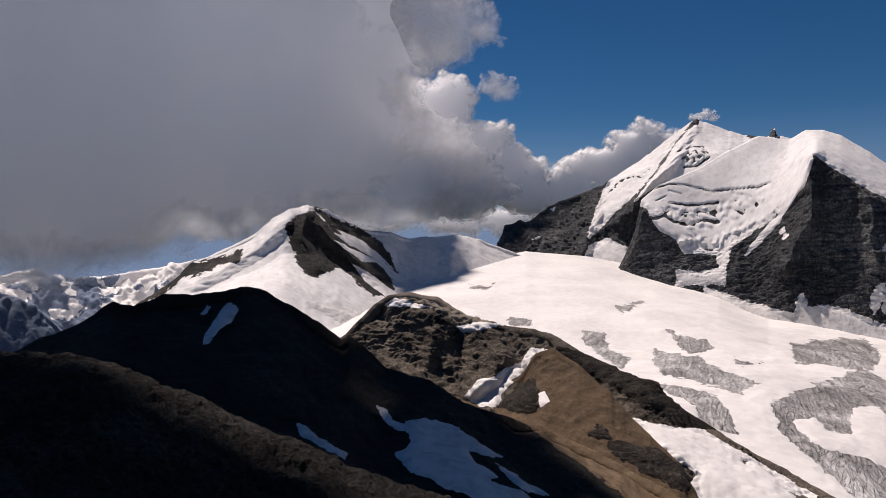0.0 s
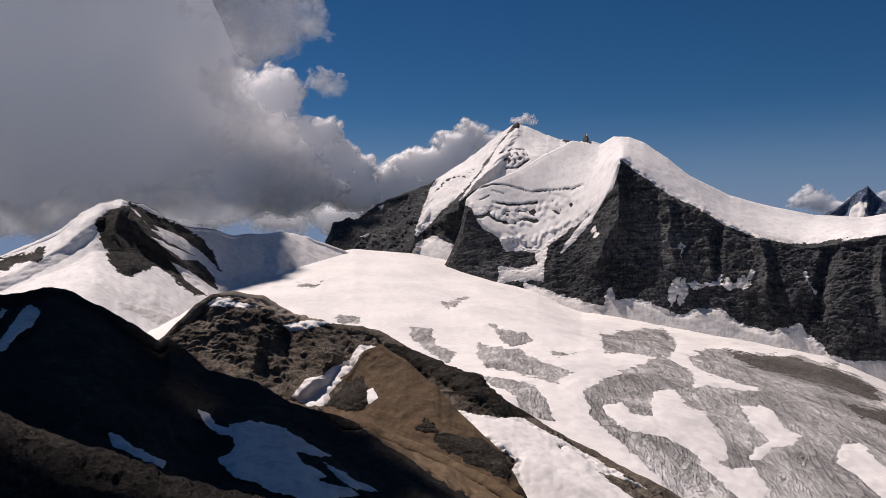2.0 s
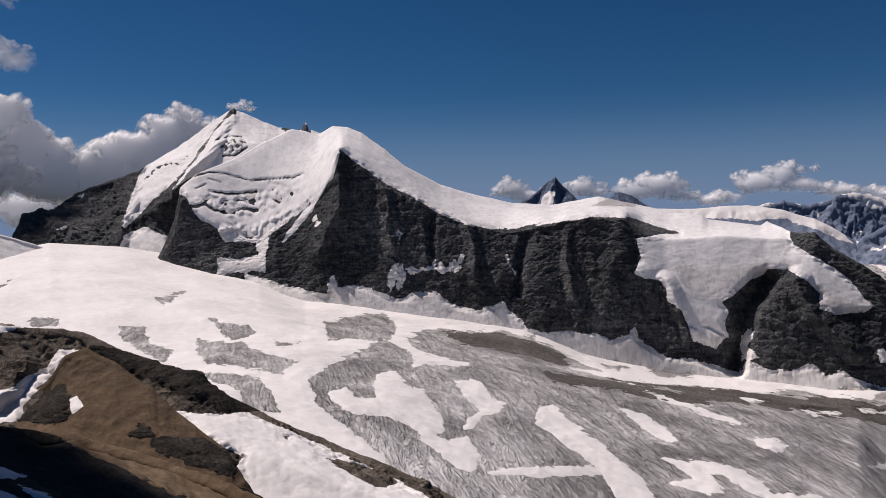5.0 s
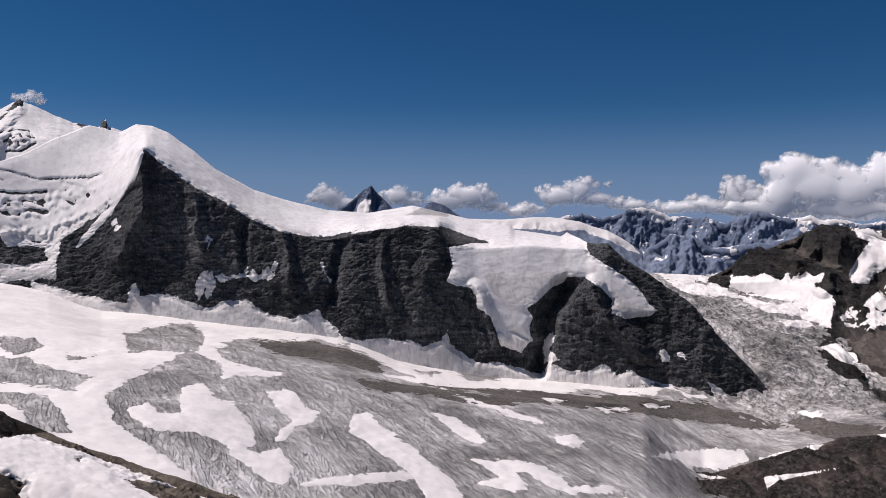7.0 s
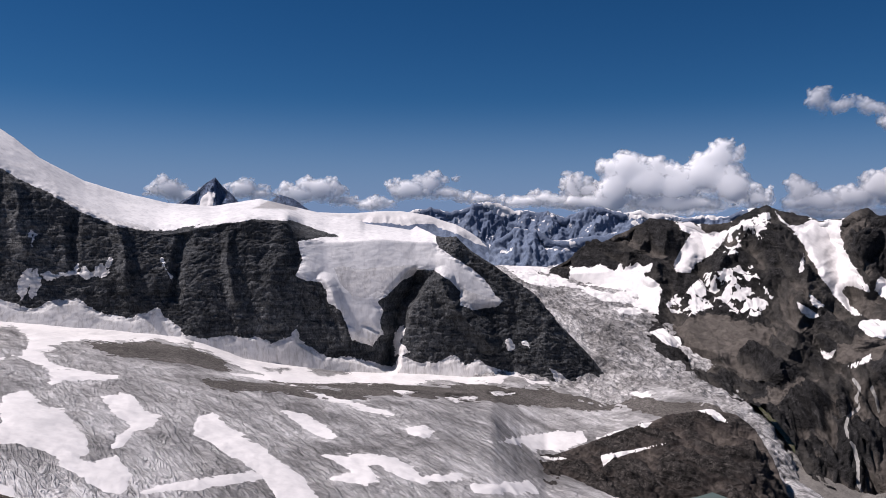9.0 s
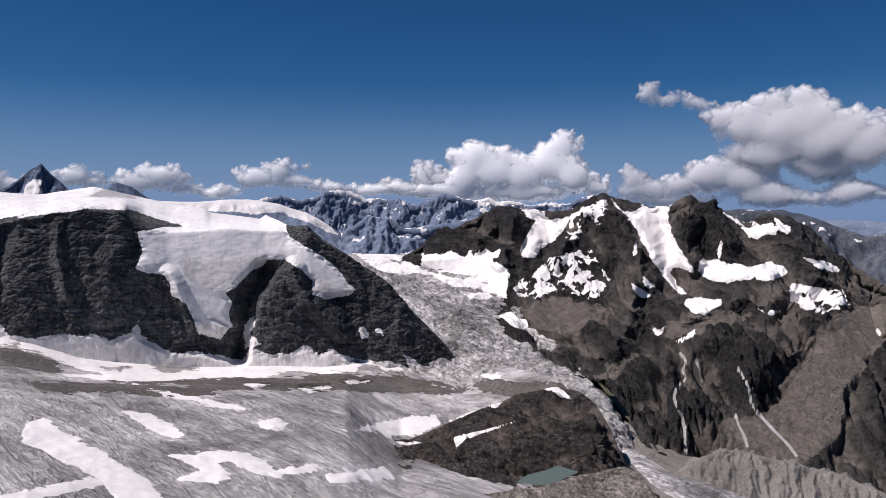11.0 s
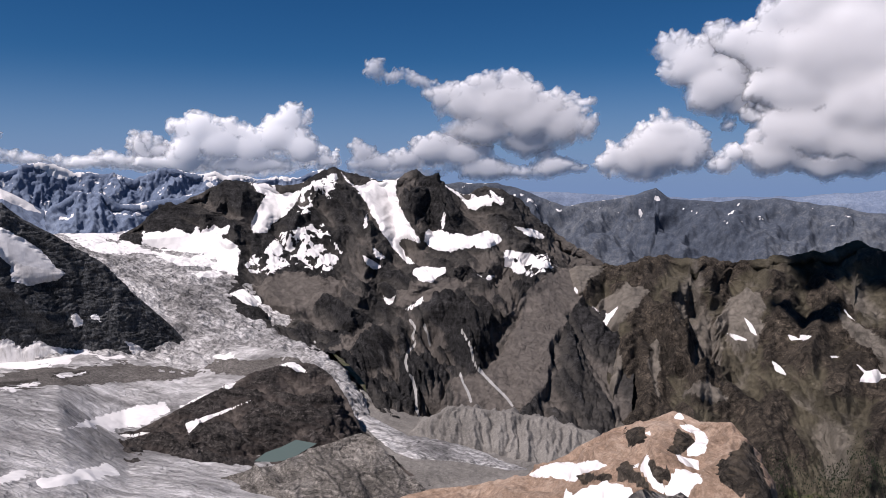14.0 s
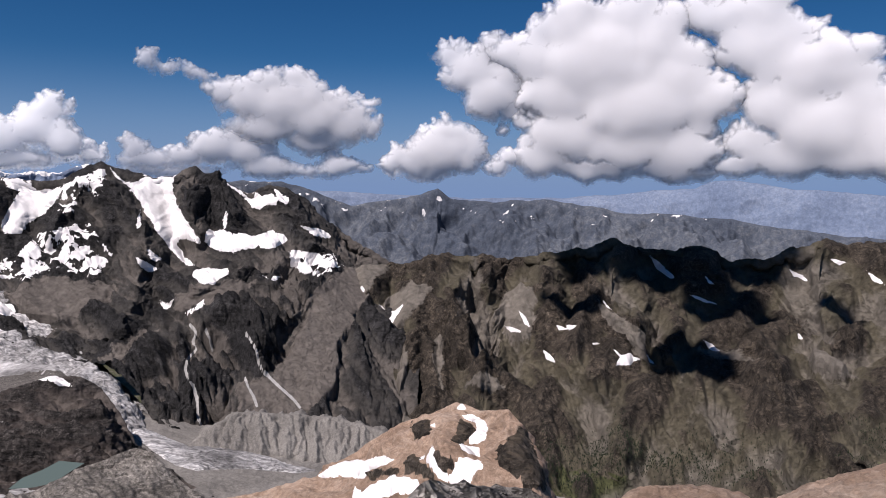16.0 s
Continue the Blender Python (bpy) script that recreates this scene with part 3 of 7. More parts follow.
GLACIER = (
    [(-34.0, -9.0, 1450), (-30.0, -8.0, 1500), (-24.0, -5.0, 1900), (-18.0, -2.6, 2300), (-12.0, -1.5, 2500), (-7.5, -1.9, 2500), (-2.5, -2.9, 2460), (1.7, -4.2, 2370), (3.3, -5.1, 2300), (4.9, -5.9, 2230), (9.21, -6.5, 2150), (13.48, -7.38, 2090), (17.24, -7.91, 2050), (21.18, -8.52, 2020), (25.67, -10.26, 2000), (29.44, -10.93, 1990), (33.69, -11.47, 1990), (37.95, -11.71, 1995), (42.18, -11.89, 2010), (46.0, -11.3, 2040), (52.5, -11.9, 2060), (56.0, -11.8, 1950), (60.0, -12.6, 1750), (64.0, -17.5, 1450), (68.0, -26.0, 1280)],
    [(-34.0, -11.0, 1000), (-24.0, -8.5, 1200), (-12.0, -8.0, 1300), (0.0, -8.7, 1250), (10.0, -9.9, 1250), (22.0, -12.0, 1250), (30.0, -13.0, 1330), (38.6, -13.6, 1380), (44.0, -14.8, 1430), (46.0, -16.7, 1430), (48.0, -18.3, 1400), (51.0, -19.0, 1360), (55.0, -19.8, 1300), (60.0, -21.2, 1220), (64.0, -25.0, 1130), (68.0, -34.0, 980)],
    [(-34.0, -22.0, 520), (-10.0, -20.0, 560), (0.0, -20.0, 600), (10.0, -21.0, 640), (22.0, -22.0, 720), (40.0, -23.0, 800), (52.0, -23.0, 900), (60.0, -24.0, 930), (64.0, -27.0, 930), (68.0, -38.0, 860)],
    [(-34.0, -40.0, 300), (0.0, -38.0, 340), (22.0, -38.0, 400), (40.0, -38.0, 430), (60.0, -38.0, 480), (68.0, -38.0, 480)],
)
SNOW_PEAK = (
    [(-44.38, -6.63, 1700), (-41.57, -5.64, 1726), (-39.00, -4.19, 1750), (-37.87, -3.43, 1771), (-36.33, -2.07, 1799), (-35.17, -1.68, 1820), (-33.20, -0.69, 1857), (-32.00, -0.09, 1879), (-30.79, 0.94, 1901), (-29.56, 1.68, 1924), (-28.13, 2.09, 1950), (-26.69, 1.75, 1998), (-25.45, 0.91, 2039), (-23.79, 0.15, 2094), (-22.11, -0.03, 2150), (-20.85, -0.46, 2200), (-18.73, -0.39, 2283), (-17.04, -0.19, 2350), (-15.35, -0.63, 2374), (-13.67, -1.27, 2399), (-11.99, -1.91, 2423), (-10.32, -2.21, 2447), (-8.66, -2.34, 2471), (-6.62, -2.54, 2500)],
    [(-44.41, -8.50, 1500), (-41.59, -7.18, 1522), (-37.89, -5.22, 1550), (-34.02, -3.53, 1663), (-32.03, -2.76, 1721), (-30.01, -1.55, 1780), (-27.55, -1.58, 1830), (-25.49, -2.45, 1873), (-23.40, -3.31, 1915), (-21.72, -3.75, 1950), (-18.75, -2.93, 2085), (-16.21, -2.53, 2200), (-13.25, -2.96, 2283), (-9.08, -3.38, 2400), (-6.62, -3.37, 2400)],
    [(-44.45, -10.73, 1250), (-37.93, -7.79, 1300), (-34.06, -6.37, 1350), (-30.07, -6.72, 1400), (-25.96, -7.87, 1450), (-22.59, -7.10, 1600), (-19.20, -6.31, 1800), (-16.23, -5.90, 1950), (-11.16, -4.64, 2200), (-6.62, -3.99, 2300)],
)
MAIN_SUMMIT = (
    [(-14.30, -1.90, 3000), (-13.72, -0.54, 3000), (-13.34, 0.44, 3004), (-11.85, 0.63, 3020), (-10.32, 1.82, 3032), (-6.53, 3.33, 3060), (-5.61, 3.86, 3073), (-3.58, 5.10, 3100), (-1.11, 6.96, 3113), (-0.28, 7.58, 3117), (0.22, 7.79, 3120), (0.76, 7.55, 3109), (1.37, 7.31, 3095), (2.20, 6.98, 3078), (3.03, 6.66, 3060), (4.70, 6.33, 3030), (4.95, 6.37, 3026), (5.13, 6.86, 3022), (5.30, 6.90, 3019), (5.50, 6.32, 3016), (6.38, 6.15, 3000), (10.17, 5.71, 2900)],
    [(-14.31, -2.09, 2750), (-11.51, -0.77, 2750), (-7.64, 0.81, 2780), (-6.05, 1.62, 2780), (-3.62, 2.85, 2780), (-1.14, 4.91, 2850), (0.19, 5.54, 2850), (2.18, 5.25, 2800), (6.36, 3.65, 2700), (10.14, 2.36, 2650)],
    [(-14.31, -2.29, 2550), (-7.71, -2.85, 2500), (-3.73, -3.77, 2480), (2.05, -4.72, 2450), (10.08, -5.66, 2400)],
)
NORTH_WALL = (
    [(-5.54, -3.32, 2350), (-4.91, -2.09, 2373), (-4.07, -0.04, 2404), (-3.63, 2.23, 2420), (-2.39, 3.18, 2436), (0.50, 4.42, 2472), (2.18, 5.42, 2493), (4.28, 6.41, 2520), (6.17, 6.03, 2494), (7.23, 6.65, 2480), (8.28, 6.60, 2454), (9.33, 6.13, 2428), (11.00, 4.95, 2386), (12.47, 3.72, 2350), (15.18, 2.30, 2378), (17.25, 1.65, 2400), (20.51, 0.90, 2443), (23.30, 0.70, 2480), (26.78, 1.25, 2500), (29.03, 0.74, 2478), (31.93, 0.08, 2450), (34.02, -0.22, 2400), (34.37, -0.48, 2395), (37.83, -0.94, 2350), (38.25, -0.64, 2400), (39.73, -1.35, 2150), (41.20, -1.50, 2080), (42.47, -2.53, 2071), (44.15, -3.55, 2060), (46.64, -5.49, 2051), (49.11, -7.94, 2043), (51.52, -10.23, 2035), (52.92, -12.03, 2030), (53.90, -12.73, 2020)],
    [(-5.54, -3.40, 2320), (-4.51, -2.10, 2325), (-3.86, 0.37, 2328), (-3.44, 1.61, 2330), (-2.84, 0.70, 2317), (-1.22, -0.48, 2280), (0.42, -1.34, 2265), (2.09, -1.36, 2249), (4.20, -0.33, 2230), (5.48, 0.72, 2219), (6.77, 2.73, 2208), (7.72, 4.90, 2200), (8.89, 4.05, 2182), (10.99, 2.35, 2150), (13.08, 1.24, 2137), (15.17, 0.17, 2123), (17.24, -0.69, 2110), (19.70, -1.12, 2100), (21.32, -0.92, 2093), (24.48, -0.33, 2080), (28.67, -0.28, 2070), (28.96, -0.47, 2070), (30.01, -1.52, 2074), (31.49, -1.93, 2080), (35.72, -1.68, 2080), (39.53, -1.85, 2080), (41.21, -1.67, 2060), (42.47, -2.66, 2051), (44.15, -3.68, 2040), (46.64, -5.61, 2031), (49.11, -8.06, 2023), (51.53, -10.35, 2015), (52.92, -12.11, 2010), (53.90, -12.81, 2010)],
    [(-5.54, -3.52, 2300), (-1.25, -2.15, 2240), (2.07, -2.83, 2180), (5.44, -2.66, 2120), (7.66, -1.42, 2110), (10.96, -1.87, 2080), (17.23, -3.99, 2040), (21.32, -4.39, 2020), (28.69, -3.89, 2010), (31.52, -5.31, 2020), (35.77, -6.33, 2020), (40.00, -6.48, 2010), (44.20, -7.22, 2010), (46.69, -8.37, 2007), (49.14, -9.88, 2003), (51.55, -11.34, 2000), (53.90, -12.92, 2000)],
    [(-5.55, -4.14, 2270), (-1.28, -4.24, 2190), (2.04, -5.06, 2120), (4.98, -6.25, 2050), (8.80, -6.71, 2015), (13.03, -7.77, 1985), (17.22, -8.98, 1965), (21.32, -9.79, 1955), (21.58, -9.54, 1955), (25.67, -11.08, 1956), (29.02, -12.03, 1957), (34.12, -12.71, 1959), (36.68, -12.84, 1960), (40.08, -12.85, 1964), (44.28, -13.02, 1970), (48.39, -13.05, 1975), (52.94, -12.89, 1985), (53.91, -13.50, 1985)],
)
PYRAMID_PEAK = (
    [(19.19, -0.02, 3950), (20.77, 0.74, 3961), (21.77, 1.32, 3967), (22.77, 2.16, 3974), (23.66, 2.8, 3980), (24.4, 1.98, 3973), (25.43, 0.88, 3964), (26.87, 0.14, 3950)],
    [(19.19, -1.56, 3800), (23.67, -1.55, 3800), (26.88, -1.54, 3800)],
    [(19.19, -15.73, 3650), (26.88, -15.73, 3650)],
)
ROCK_TOOTH = (
    [(26.87, 0.35, 3700), (27.78, 1.36, 3700), (28.20, 1.58, 3700), (29.16, 1.30, 3700), (29.88, 0.80, 3700), (30.85, 0.18, 3700)],
    [(26.88, -1.12, 3600), (30.85, -1.09, 3600)],
)
SNOW_RIDGE_FAR = (
    [(28.96, 0.07, 3450), (31.06, 0.35, 3460), (33.17, 0.28, 3471), (35.70, 0.47, 3483), (36.97, 0.49, 3490), (39.08, 0.17, 3500), (41.19, -0.49, 3477), (42.45, -1.19, 3464), (43.71, -2.01, 3450)],
    [(28.97, -1.52, 3300), (35.72, -1.90, 3300), (43.73, -3.48, 3300)],
)
FAR_RANGE = (
    [(25.64, -0.29, 4450), (30.63, 0.18, 4477), (31.48, 0.10, 4482), (32.34, 0.18, 4487), (34.01, -0.05, 4496), (34.10, 0.07, 4496), (36.27, 0.31, 4508), (37.76, 0.47, 4516), (39.28, 0.75, 4524), (40.43, 0.48, 4531), (41.59, 0.56, 4537), (42.78, 1.14, 4543), (43.98, 1.35, 4550), (45.57, 0.61, 4543), (48.02, 0.41, 4532), (49.25, 0.20, 4527), (50.50, 0.62, 4521), (51.34, 0.92, 4517), (53.01, 0.58, 4510), (54.69, 0.75, 4502), (55.54, 0.42, 4499), (58.07, 0.21, 4487), (60.18, 0.33, 4478), (62.28, 0.84, 4469), (66.44, -0.00, 4450)],
    [(22.74, -2.44, 4300), (30.55, -2.65, 4300), (41.52, -3.26, 4300), (66.48, -3.34, 4300)],
)
BLUE_RANGE = (
    [(31.49, -1.08, 4100), (34.02, -0.43, 4089), (35.71, -0.71, 4081), (36.99, -0.80, 4075), (37.40, -0.19, 4074), (38.87, -0.61, 4067), (40.78, -1.14, 4058), (41.94, -1.84, 4053), (43.12, -2.26, 4048), (44.33, -1.65, 4043), (45.55, -0.75, 4037), (47.18, -0.84, 4030), (48.41, -1.67, 4024), (49.65, -1.47, 4019), (51.32, -1.18, 4011), (53.00, -0.85, 4004), (53.85, -0.64, 4000), (56.38, -0.85, 3960), (60.19, -2.11, 3900)],
    [(30.52, -3.40, 3800), (41.49, -4.89, 3800), (49.62, -5.03, 3700), (60.20, -5.07, 3600)],
)
ICEFALL = (
    [(42.70, -3.69, 2850), (44.71, -3.47, 2850), (47.98, -3.59, 2850), (50.47, -3.78, 2829), (53.83, -3.46, 2800), (55.53, -3.64, 2733), (57.65, -5.08, 2650), (59.35, -7.19, 2451), (62.36, -12.17, 2100), (65.99, -16.30, 1750)],
    [(42.67, -5.32, 2600), (46.31, -5.40, 2500), (49.62, -5.45, 2500), (53.83, -5.49, 2500), (57.65, -6.98, 2400), (60.21, -9.50, 2182), (62.36, -12.38, 2000), (66.00, -16.66, 1700)],
    [(42.62, -8.59, 2250), (47.93, -7.93, 2250), (51.69, -8.84, 2200), (56.37, -9.30, 2200), (60.65, -11.37, 2100), (62.36, -12.59, 1900), (66.00, -17.01, 1660)],
    [(46.22, -12.40, 1920), (51.67, -12.16, 1960), (53.80, -12.20, 1950), (58.08, -12.63, 1850), (62.36, -13.08, 1760), (64.07, -14.18, 1700), (66.01, -17.53, 1600)],
    [(49.53, -15.36, 1700), (53.78, -16.28, 1600), (61.52, -15.67, 1590), (63.66, -16.70, 1550), (66.02, -19.10, 1470)],
)
TWIN_PEAKS = (
    [(43.10, -3.90, 2900), (45.51, -3.81, 2882), (47.97, -3.76, 2863), (49.64, -2.94, 2850), (51.32, -2.10, 2828), (53.42, -0.85, 2800), (55.11, -0.09, 2791), (57.22, -0.00, 2780), (59.34, -0.26, 2769), (61.02, -0.00, 2761), (61.86, 0.50, 2756), (63.11, 1.04, 2750), (63.95, 0.75, 2743), (66.44, -0.00, 2723), (67.67, 0.21, 2713), (68.28, 0.78, 2708), (69.29, 0.90, 2700), (70.11, 0.20, 2692), (71.32, -0.49, 2680), (72.91, -0.90, 2665), (74.45, -0.32, 2650), (75.61, -0.60, 2635), (76.77, -1.39, 2620), (78.29, -2.76, 2600), (80.15, -3.90, 2582), (81.96, -4.81, 2564), (83.38, -5.71, 2550), (85.48, -7.84, 2500)],
    [(43.09, -3.98, 2850), (47.97, -4.18, 2750), (51.30, -4.00, 2650), (53.83, -3.80, 2600), (56.37, -5.08, 2480), (58.93, -6.35, 2380), (62.32, -6.32, 2350), (66.51, -5.85, 2350), (68.97, -5.39, 2350), (70.59, -5.36, 2350), (74.54, -4.45, 2350), (78.36, -5.53, 2350), (82.02, -6.93, 2350), (85.52, -9.33, 2350)],
    [(43.09, -4.10, 2800), (49.63, -4.61, 2700), (53.83, -5.49, 2550), (56.80, -8.04, 2300), (58.93, -10.13, 2150), (62.35, -11.76, 2000), (64.89, -11.29, 2000), (68.20, -8.72, 2050), (71.84, -7.78, 2100), (74.59, -6.87, 2150), (78.40, -7.11, 2150), (82.07, -8.84, 2150), (85.57, -10.80, 2150)],
    [(43.08, -4.92, 2750), (49.61, -6.29, 2600), (53.82, -8.02, 2400), (57.22, -10.97, 2060), (60.22, -12.41, 1900), (62.36, -13.00, 1820), (64.92, -14.57, 1720), (66.64, -17.30, 1580), (70.80, -18.23, 1560), (74.83, -18.66, 1550), (78.71, -19.36, 1520), (85.89, -20.08, 1480)],
)
FAR_HAZY_RANGES = (
    [(68.6, -0.58, 4150), (72.48, -0.05, 4150), (75.28, -0.17, 4150), (77.72, -0.89, 4150), (80.21, -1.78, 4150), (82.72, -1.33, 4150), (84.4, -1.1, 4150), (85.45, -1.0, 4150), (86.71, -0.48, 4150), (87.78, -1.18, 4148), (90.74, -1.43, 4142), (94.5, -1.16, 4134), (96.17, -1.47, 4131), (98.22, -1.68, 4127), (100.26, -2.13, 4123), (104.21, -2.12, 4115), (108.0, -2.33, 4107), (111.64, -2.87, 4100), (115.08, -3.3, 4064), (121.31, -3.34, 4000)],
    [(68.54, -4.99, 3700), (79.39, -6.31, 3600), (87.86, -6.25, 3600), (108.15, -5.57, 3600), (121.42, -5.09, 3600)],
    [(68.54, -16.15, 3550), (121.42, -16.15, 3550)],
)
HORIZON_RANGE = (
    [(63.80, -1.21, 4550), (72.48, -0.53, 4560), (79.38, -0.87, 4569), (87.78, -1.18, 4579), (96.16, -1.13, 4589), (102.19, -0.54, 4596), (105.29, -0.28, 4600), (106.40, 0.25, 4597), (107.88, 0.43, 4593), (109.72, 0.14, 4588), (111.51, -0.18, 4583), (117.13, -0.45, 4568), (123.94, -0.48, 4550)],
    [(63.74, -4.12, 4400), (87.83, -4.56, 4400), (124.12, -3.18, 4400)],
)
BROWN_MOUNTAINS = (
    [(76.05, -11.67, 2250), (77.72, -10.06, 2279), (78.97, -7.57, 2300), (81.06, -6.31, 2325), (83.18, -6.01, 2350), (84.45, -6.08, 2350), (86.99, -5.42, 2350), (89.96, -5.16, 2350), (92.09, -5.75, 2371), (94.59, -4.85, 2397), (97.90, -4.34, 2430), (99.91, -3.75, 2450), (101.95, -4.63, 2472), (103.91, -4.47, 2493), (105.83, -4.16, 2514), (107.75, -4.99, 2535), (109.58, -4.71, 2555), (111.69, -4.02, 2578), (113.74, -3.36, 2600), (115.12, -4.04, 2639), (117.30, -3.56, 2700), (121.33, -3.69, 2700), (126.77, -3.67, 2700)],
    [(76.05, -13.31, 2100), (79.39, -10.08, 2120), (83.20, -9.25, 2120), (87.90, -9.21, 2120), (92.17, -9.54, 2120), (96.38, -8.98, 2150), (100.05, -8.00, 2200), (104.46, -8.58, 2200), (108.31, -9.12, 2250), (113.93, -7.14, 2350), (117.51, -7.21, 2400), (126.99, -6.93, 2400)],
    [(76.04, -15.74, 1850), (79.40, -15.43, 1820), (83.68, -15.48, 1800), (90.16, -15.41, 1800), (96.55, -15.14, 1800), (104.69, -14.16, 1850), (112.16, -13.38, 1900), (117.82, -12.64, 1950), (127.30, -11.44, 1950)],
    [(76.03, -18.12, 1600), (83.72, -19.51, 1500), (90.26, -20.62, 1450), (96.76, -21.85, 1400), (105.02, -21.80, 1400), (118.25, -19.62, 1420), (127.75, -17.71, 1420)],
    [(70.00, -26.00, 1250), (90.00, -28.00, 1200), (125.00, -28.00, 1200)],
)
MORAINE = (
    [(68.32, -18.77, 1480), (70.31, -17.39, 1480), (71.93, -16.68, 1480), (75.20, -16.98, 1480), (78.98, -17.36, 1480), (81.55, -18.01, 1452), (83.71, -18.84, 1428), (86.33, -19.91, 1400), (88.10, -21.45, 1400)],
    [(68.32, -18.96, 1430), (70.30, -18.78, 1416), (73.12, -19.25, 1395), (77.28, -20.06, 1366), (81.13, -20.89, 1340), (88.13, -23.19, 1260)],
    [(68.25, -22.85, 1350), (73.09, -23.31, 1350), (81.15, -24.49, 1290), (88.18, -26.01, 1200)],
)
VALLEY_FLOOR = (
    [(59.81, -17.30, 1600), (62.38, -16.74, 1660), (65.36, -16.24, 1690), (66.63, -16.71, 1640), (70.79, -17.77, 1620), (71.10, -18.61, 1560), (75.19, -19.26, 1540), (81.13, -20.27, 1480), (86.35, -21.48, 1400), (92.47, -22.48, 1300), (96.78, -22.61, 1280)],
    [(53.48, -15.12, 1520), (61.65, -16.65, 1500), (64.15, -17.97, 1440), (67.15, -19.15, 1400), (75.18, -20.11, 1375), (83.74, -21.67, 1310), (96.84, -24.48, 1180)],
    [(53.33, -18.84, 1300), (61.57, -19.48, 1300), (67.11, -21.34, 1240), (75.17, -22.71, 1190), (83.77, -24.54, 1130), (96.90, -26.31, 1080)],
    [(50.00, -32.00, 850), (70.00, -34.00, 800), (100.00, -34.00, 800)],
)
TAN_SHOULDER = (
    [(99.35, -23.53, 50), (101.78, -21.90, 55), (104.99, -21.21, 59), (108.49, -20.89, 63), (110.02, -21.24, 65), (112.54, -20.47, 68), (114.26, -19.53, 70), (115.94, -18.70, 72), (118.13, -17.84, 75), (122.14, -16.59, 85), (127.54, -14.92, 95)],
    [(90.00, -30.00, 25), (125.00, -30.00, 28)],
    [(90.00, -55.00, 8), (125.00, -55.00, 8)],
)
ROCK_BASTION = (
    [(44.90, -17.72, 1420), (46.15, -17.24, 1430), (48.66, -17.13, 1451), (52.07, -15.84, 1480), (54.65, -14.75, 1510), (57.22, -13.75, 1540), (59.80, -13.28, 1528), (61.51, -13.38, 1520), (62.58, -14.22, 1487), (63.22, -14.82, 1467), (64.09, -16.29, 1440), (64.95, -18.17, 1380), (66.66, -19.73, 1300), (68.36, -21.08, 1250), (70.88, -22.77, 1200)],
    [(44.90, -17.91, 1380), (49.50, -18.15, 1350), (52.92, -17.87, 1340), (56.36, -17.91, 1330), (59.81, -17.50, 1330), (62.39, -17.45, 1320), (64.54, -19.36, 1270), (68.37, -21.84, 1200), (70.89, -23.13, 1180)],
    [(44.90, -18.11, 1340), (49.49, -18.74, 1310), (54.63, -19.28, 1290), (58.09, -19.81, 1270), (60.68, -19.78, 1250), (62.41, -20.60, 1230), (66.70, -22.70, 1180), (70.91, -24.23, 1150)],
    [(48.00, -26.00, 900), (60.00, -27.00, 900), (75.00, -28.00, 900)],
)
PALE_SLABS = (
    [(54.49, -20.9, 1130), (56.42, -20.6, 1130), (58.42, -20.36, 1140), (59.8, -19.94, 1144), (61.58, -19.34, 1150), (63.4, -18.84, 1155), (64.89, -18.5, 1160), (66.01, -18.92, 1139), (67.13, -20.23, 1118), (68.66, -21.72, 1090), (70.64, -23.28, 1050), (72.4, -25.0, 1030), (74.6, -27.5, 1000)],
    [(54.45, -21.73, 1060), (59.75, -21.69, 1040), (64.81, -21.72, 1040), (70.61, -24.91, 1000), (74.6, -28.6, 960)],
    [(50.0, -30.0, 850), (75.0, -31.0, 850)],
)
SANDSTONE_KNOLL = (
    [(65.15, -23.55, 300), (70.24, -22.51, 300), (73.92, -22.10, 295), (77.71, -21.55, 290), (81.13, -19.48, 284), (83.70, -18.12, 279), (86.29, -17.10, 274), (87.58, -16.56, 272), (88.44, -16.26, 270), (89.10, -16.45, 267), (90.18, -16.91, 261), (92.34, -16.76, 250), (93.21, -17.53, 246), (94.11, -18.89, 242), (94.79, -20.42, 238), (95.48, -22.12, 235), (96.17, -23.41, 232), (97.73, -25.52, 225)],
    [(65.12, -24.61, 260), (70.23, -23.79, 250), (77.71, -22.85, 240), (81.13, -21.05, 235), (86.33, -19.91, 225), (90.24, -19.83, 215), (92.43, -20.54, 210), (95.07, -22.72, 205), (97.76, -26.24, 200)],
    [(60.00, -40.00, 150), (80.00, -40.00, 140), (100.00, -42.00, 130)],
)
LEFT_RANGE = (
    [(-58.14, -2.00, 4300), (-51.34, -2.42, 4300), (-48.27, -2.60, 4300), (-46.32, -2.33, 4300), (-45.00, -2.82, 4300), (-43.28, -2.80, 4300), (-41.52, -2.70, 4300), (-39.71, -2.55, 4300), (-37.85, -2.24, 4300), (-36.71, -1.94, 4300), (-34.78, -1.49, 4300), (-32.01, -1.12, 4300)],
    [(-58.23, -6.52, 3900), (-48.35, -7.45, 3900), (-32.07, -6.04, 3900)],
)
LEFT_BLUE_RANGE = (
    [(-58.15, -2.65, 3700), (-50.16, -3.72, 3650), (-48.29, -3.74, 3636), (-47.01, -4.42, 3627), (-45.71, -5.42, 3617), (-44.72, -6.31, 3610), (-43.35, -7.07, 3600), (-39.80, -8.84, 3600)],
    [(-58.28, -9.08, 3200), (-48.40, -10.32, 3200), (-39.84, -11.15, 3200)],
)

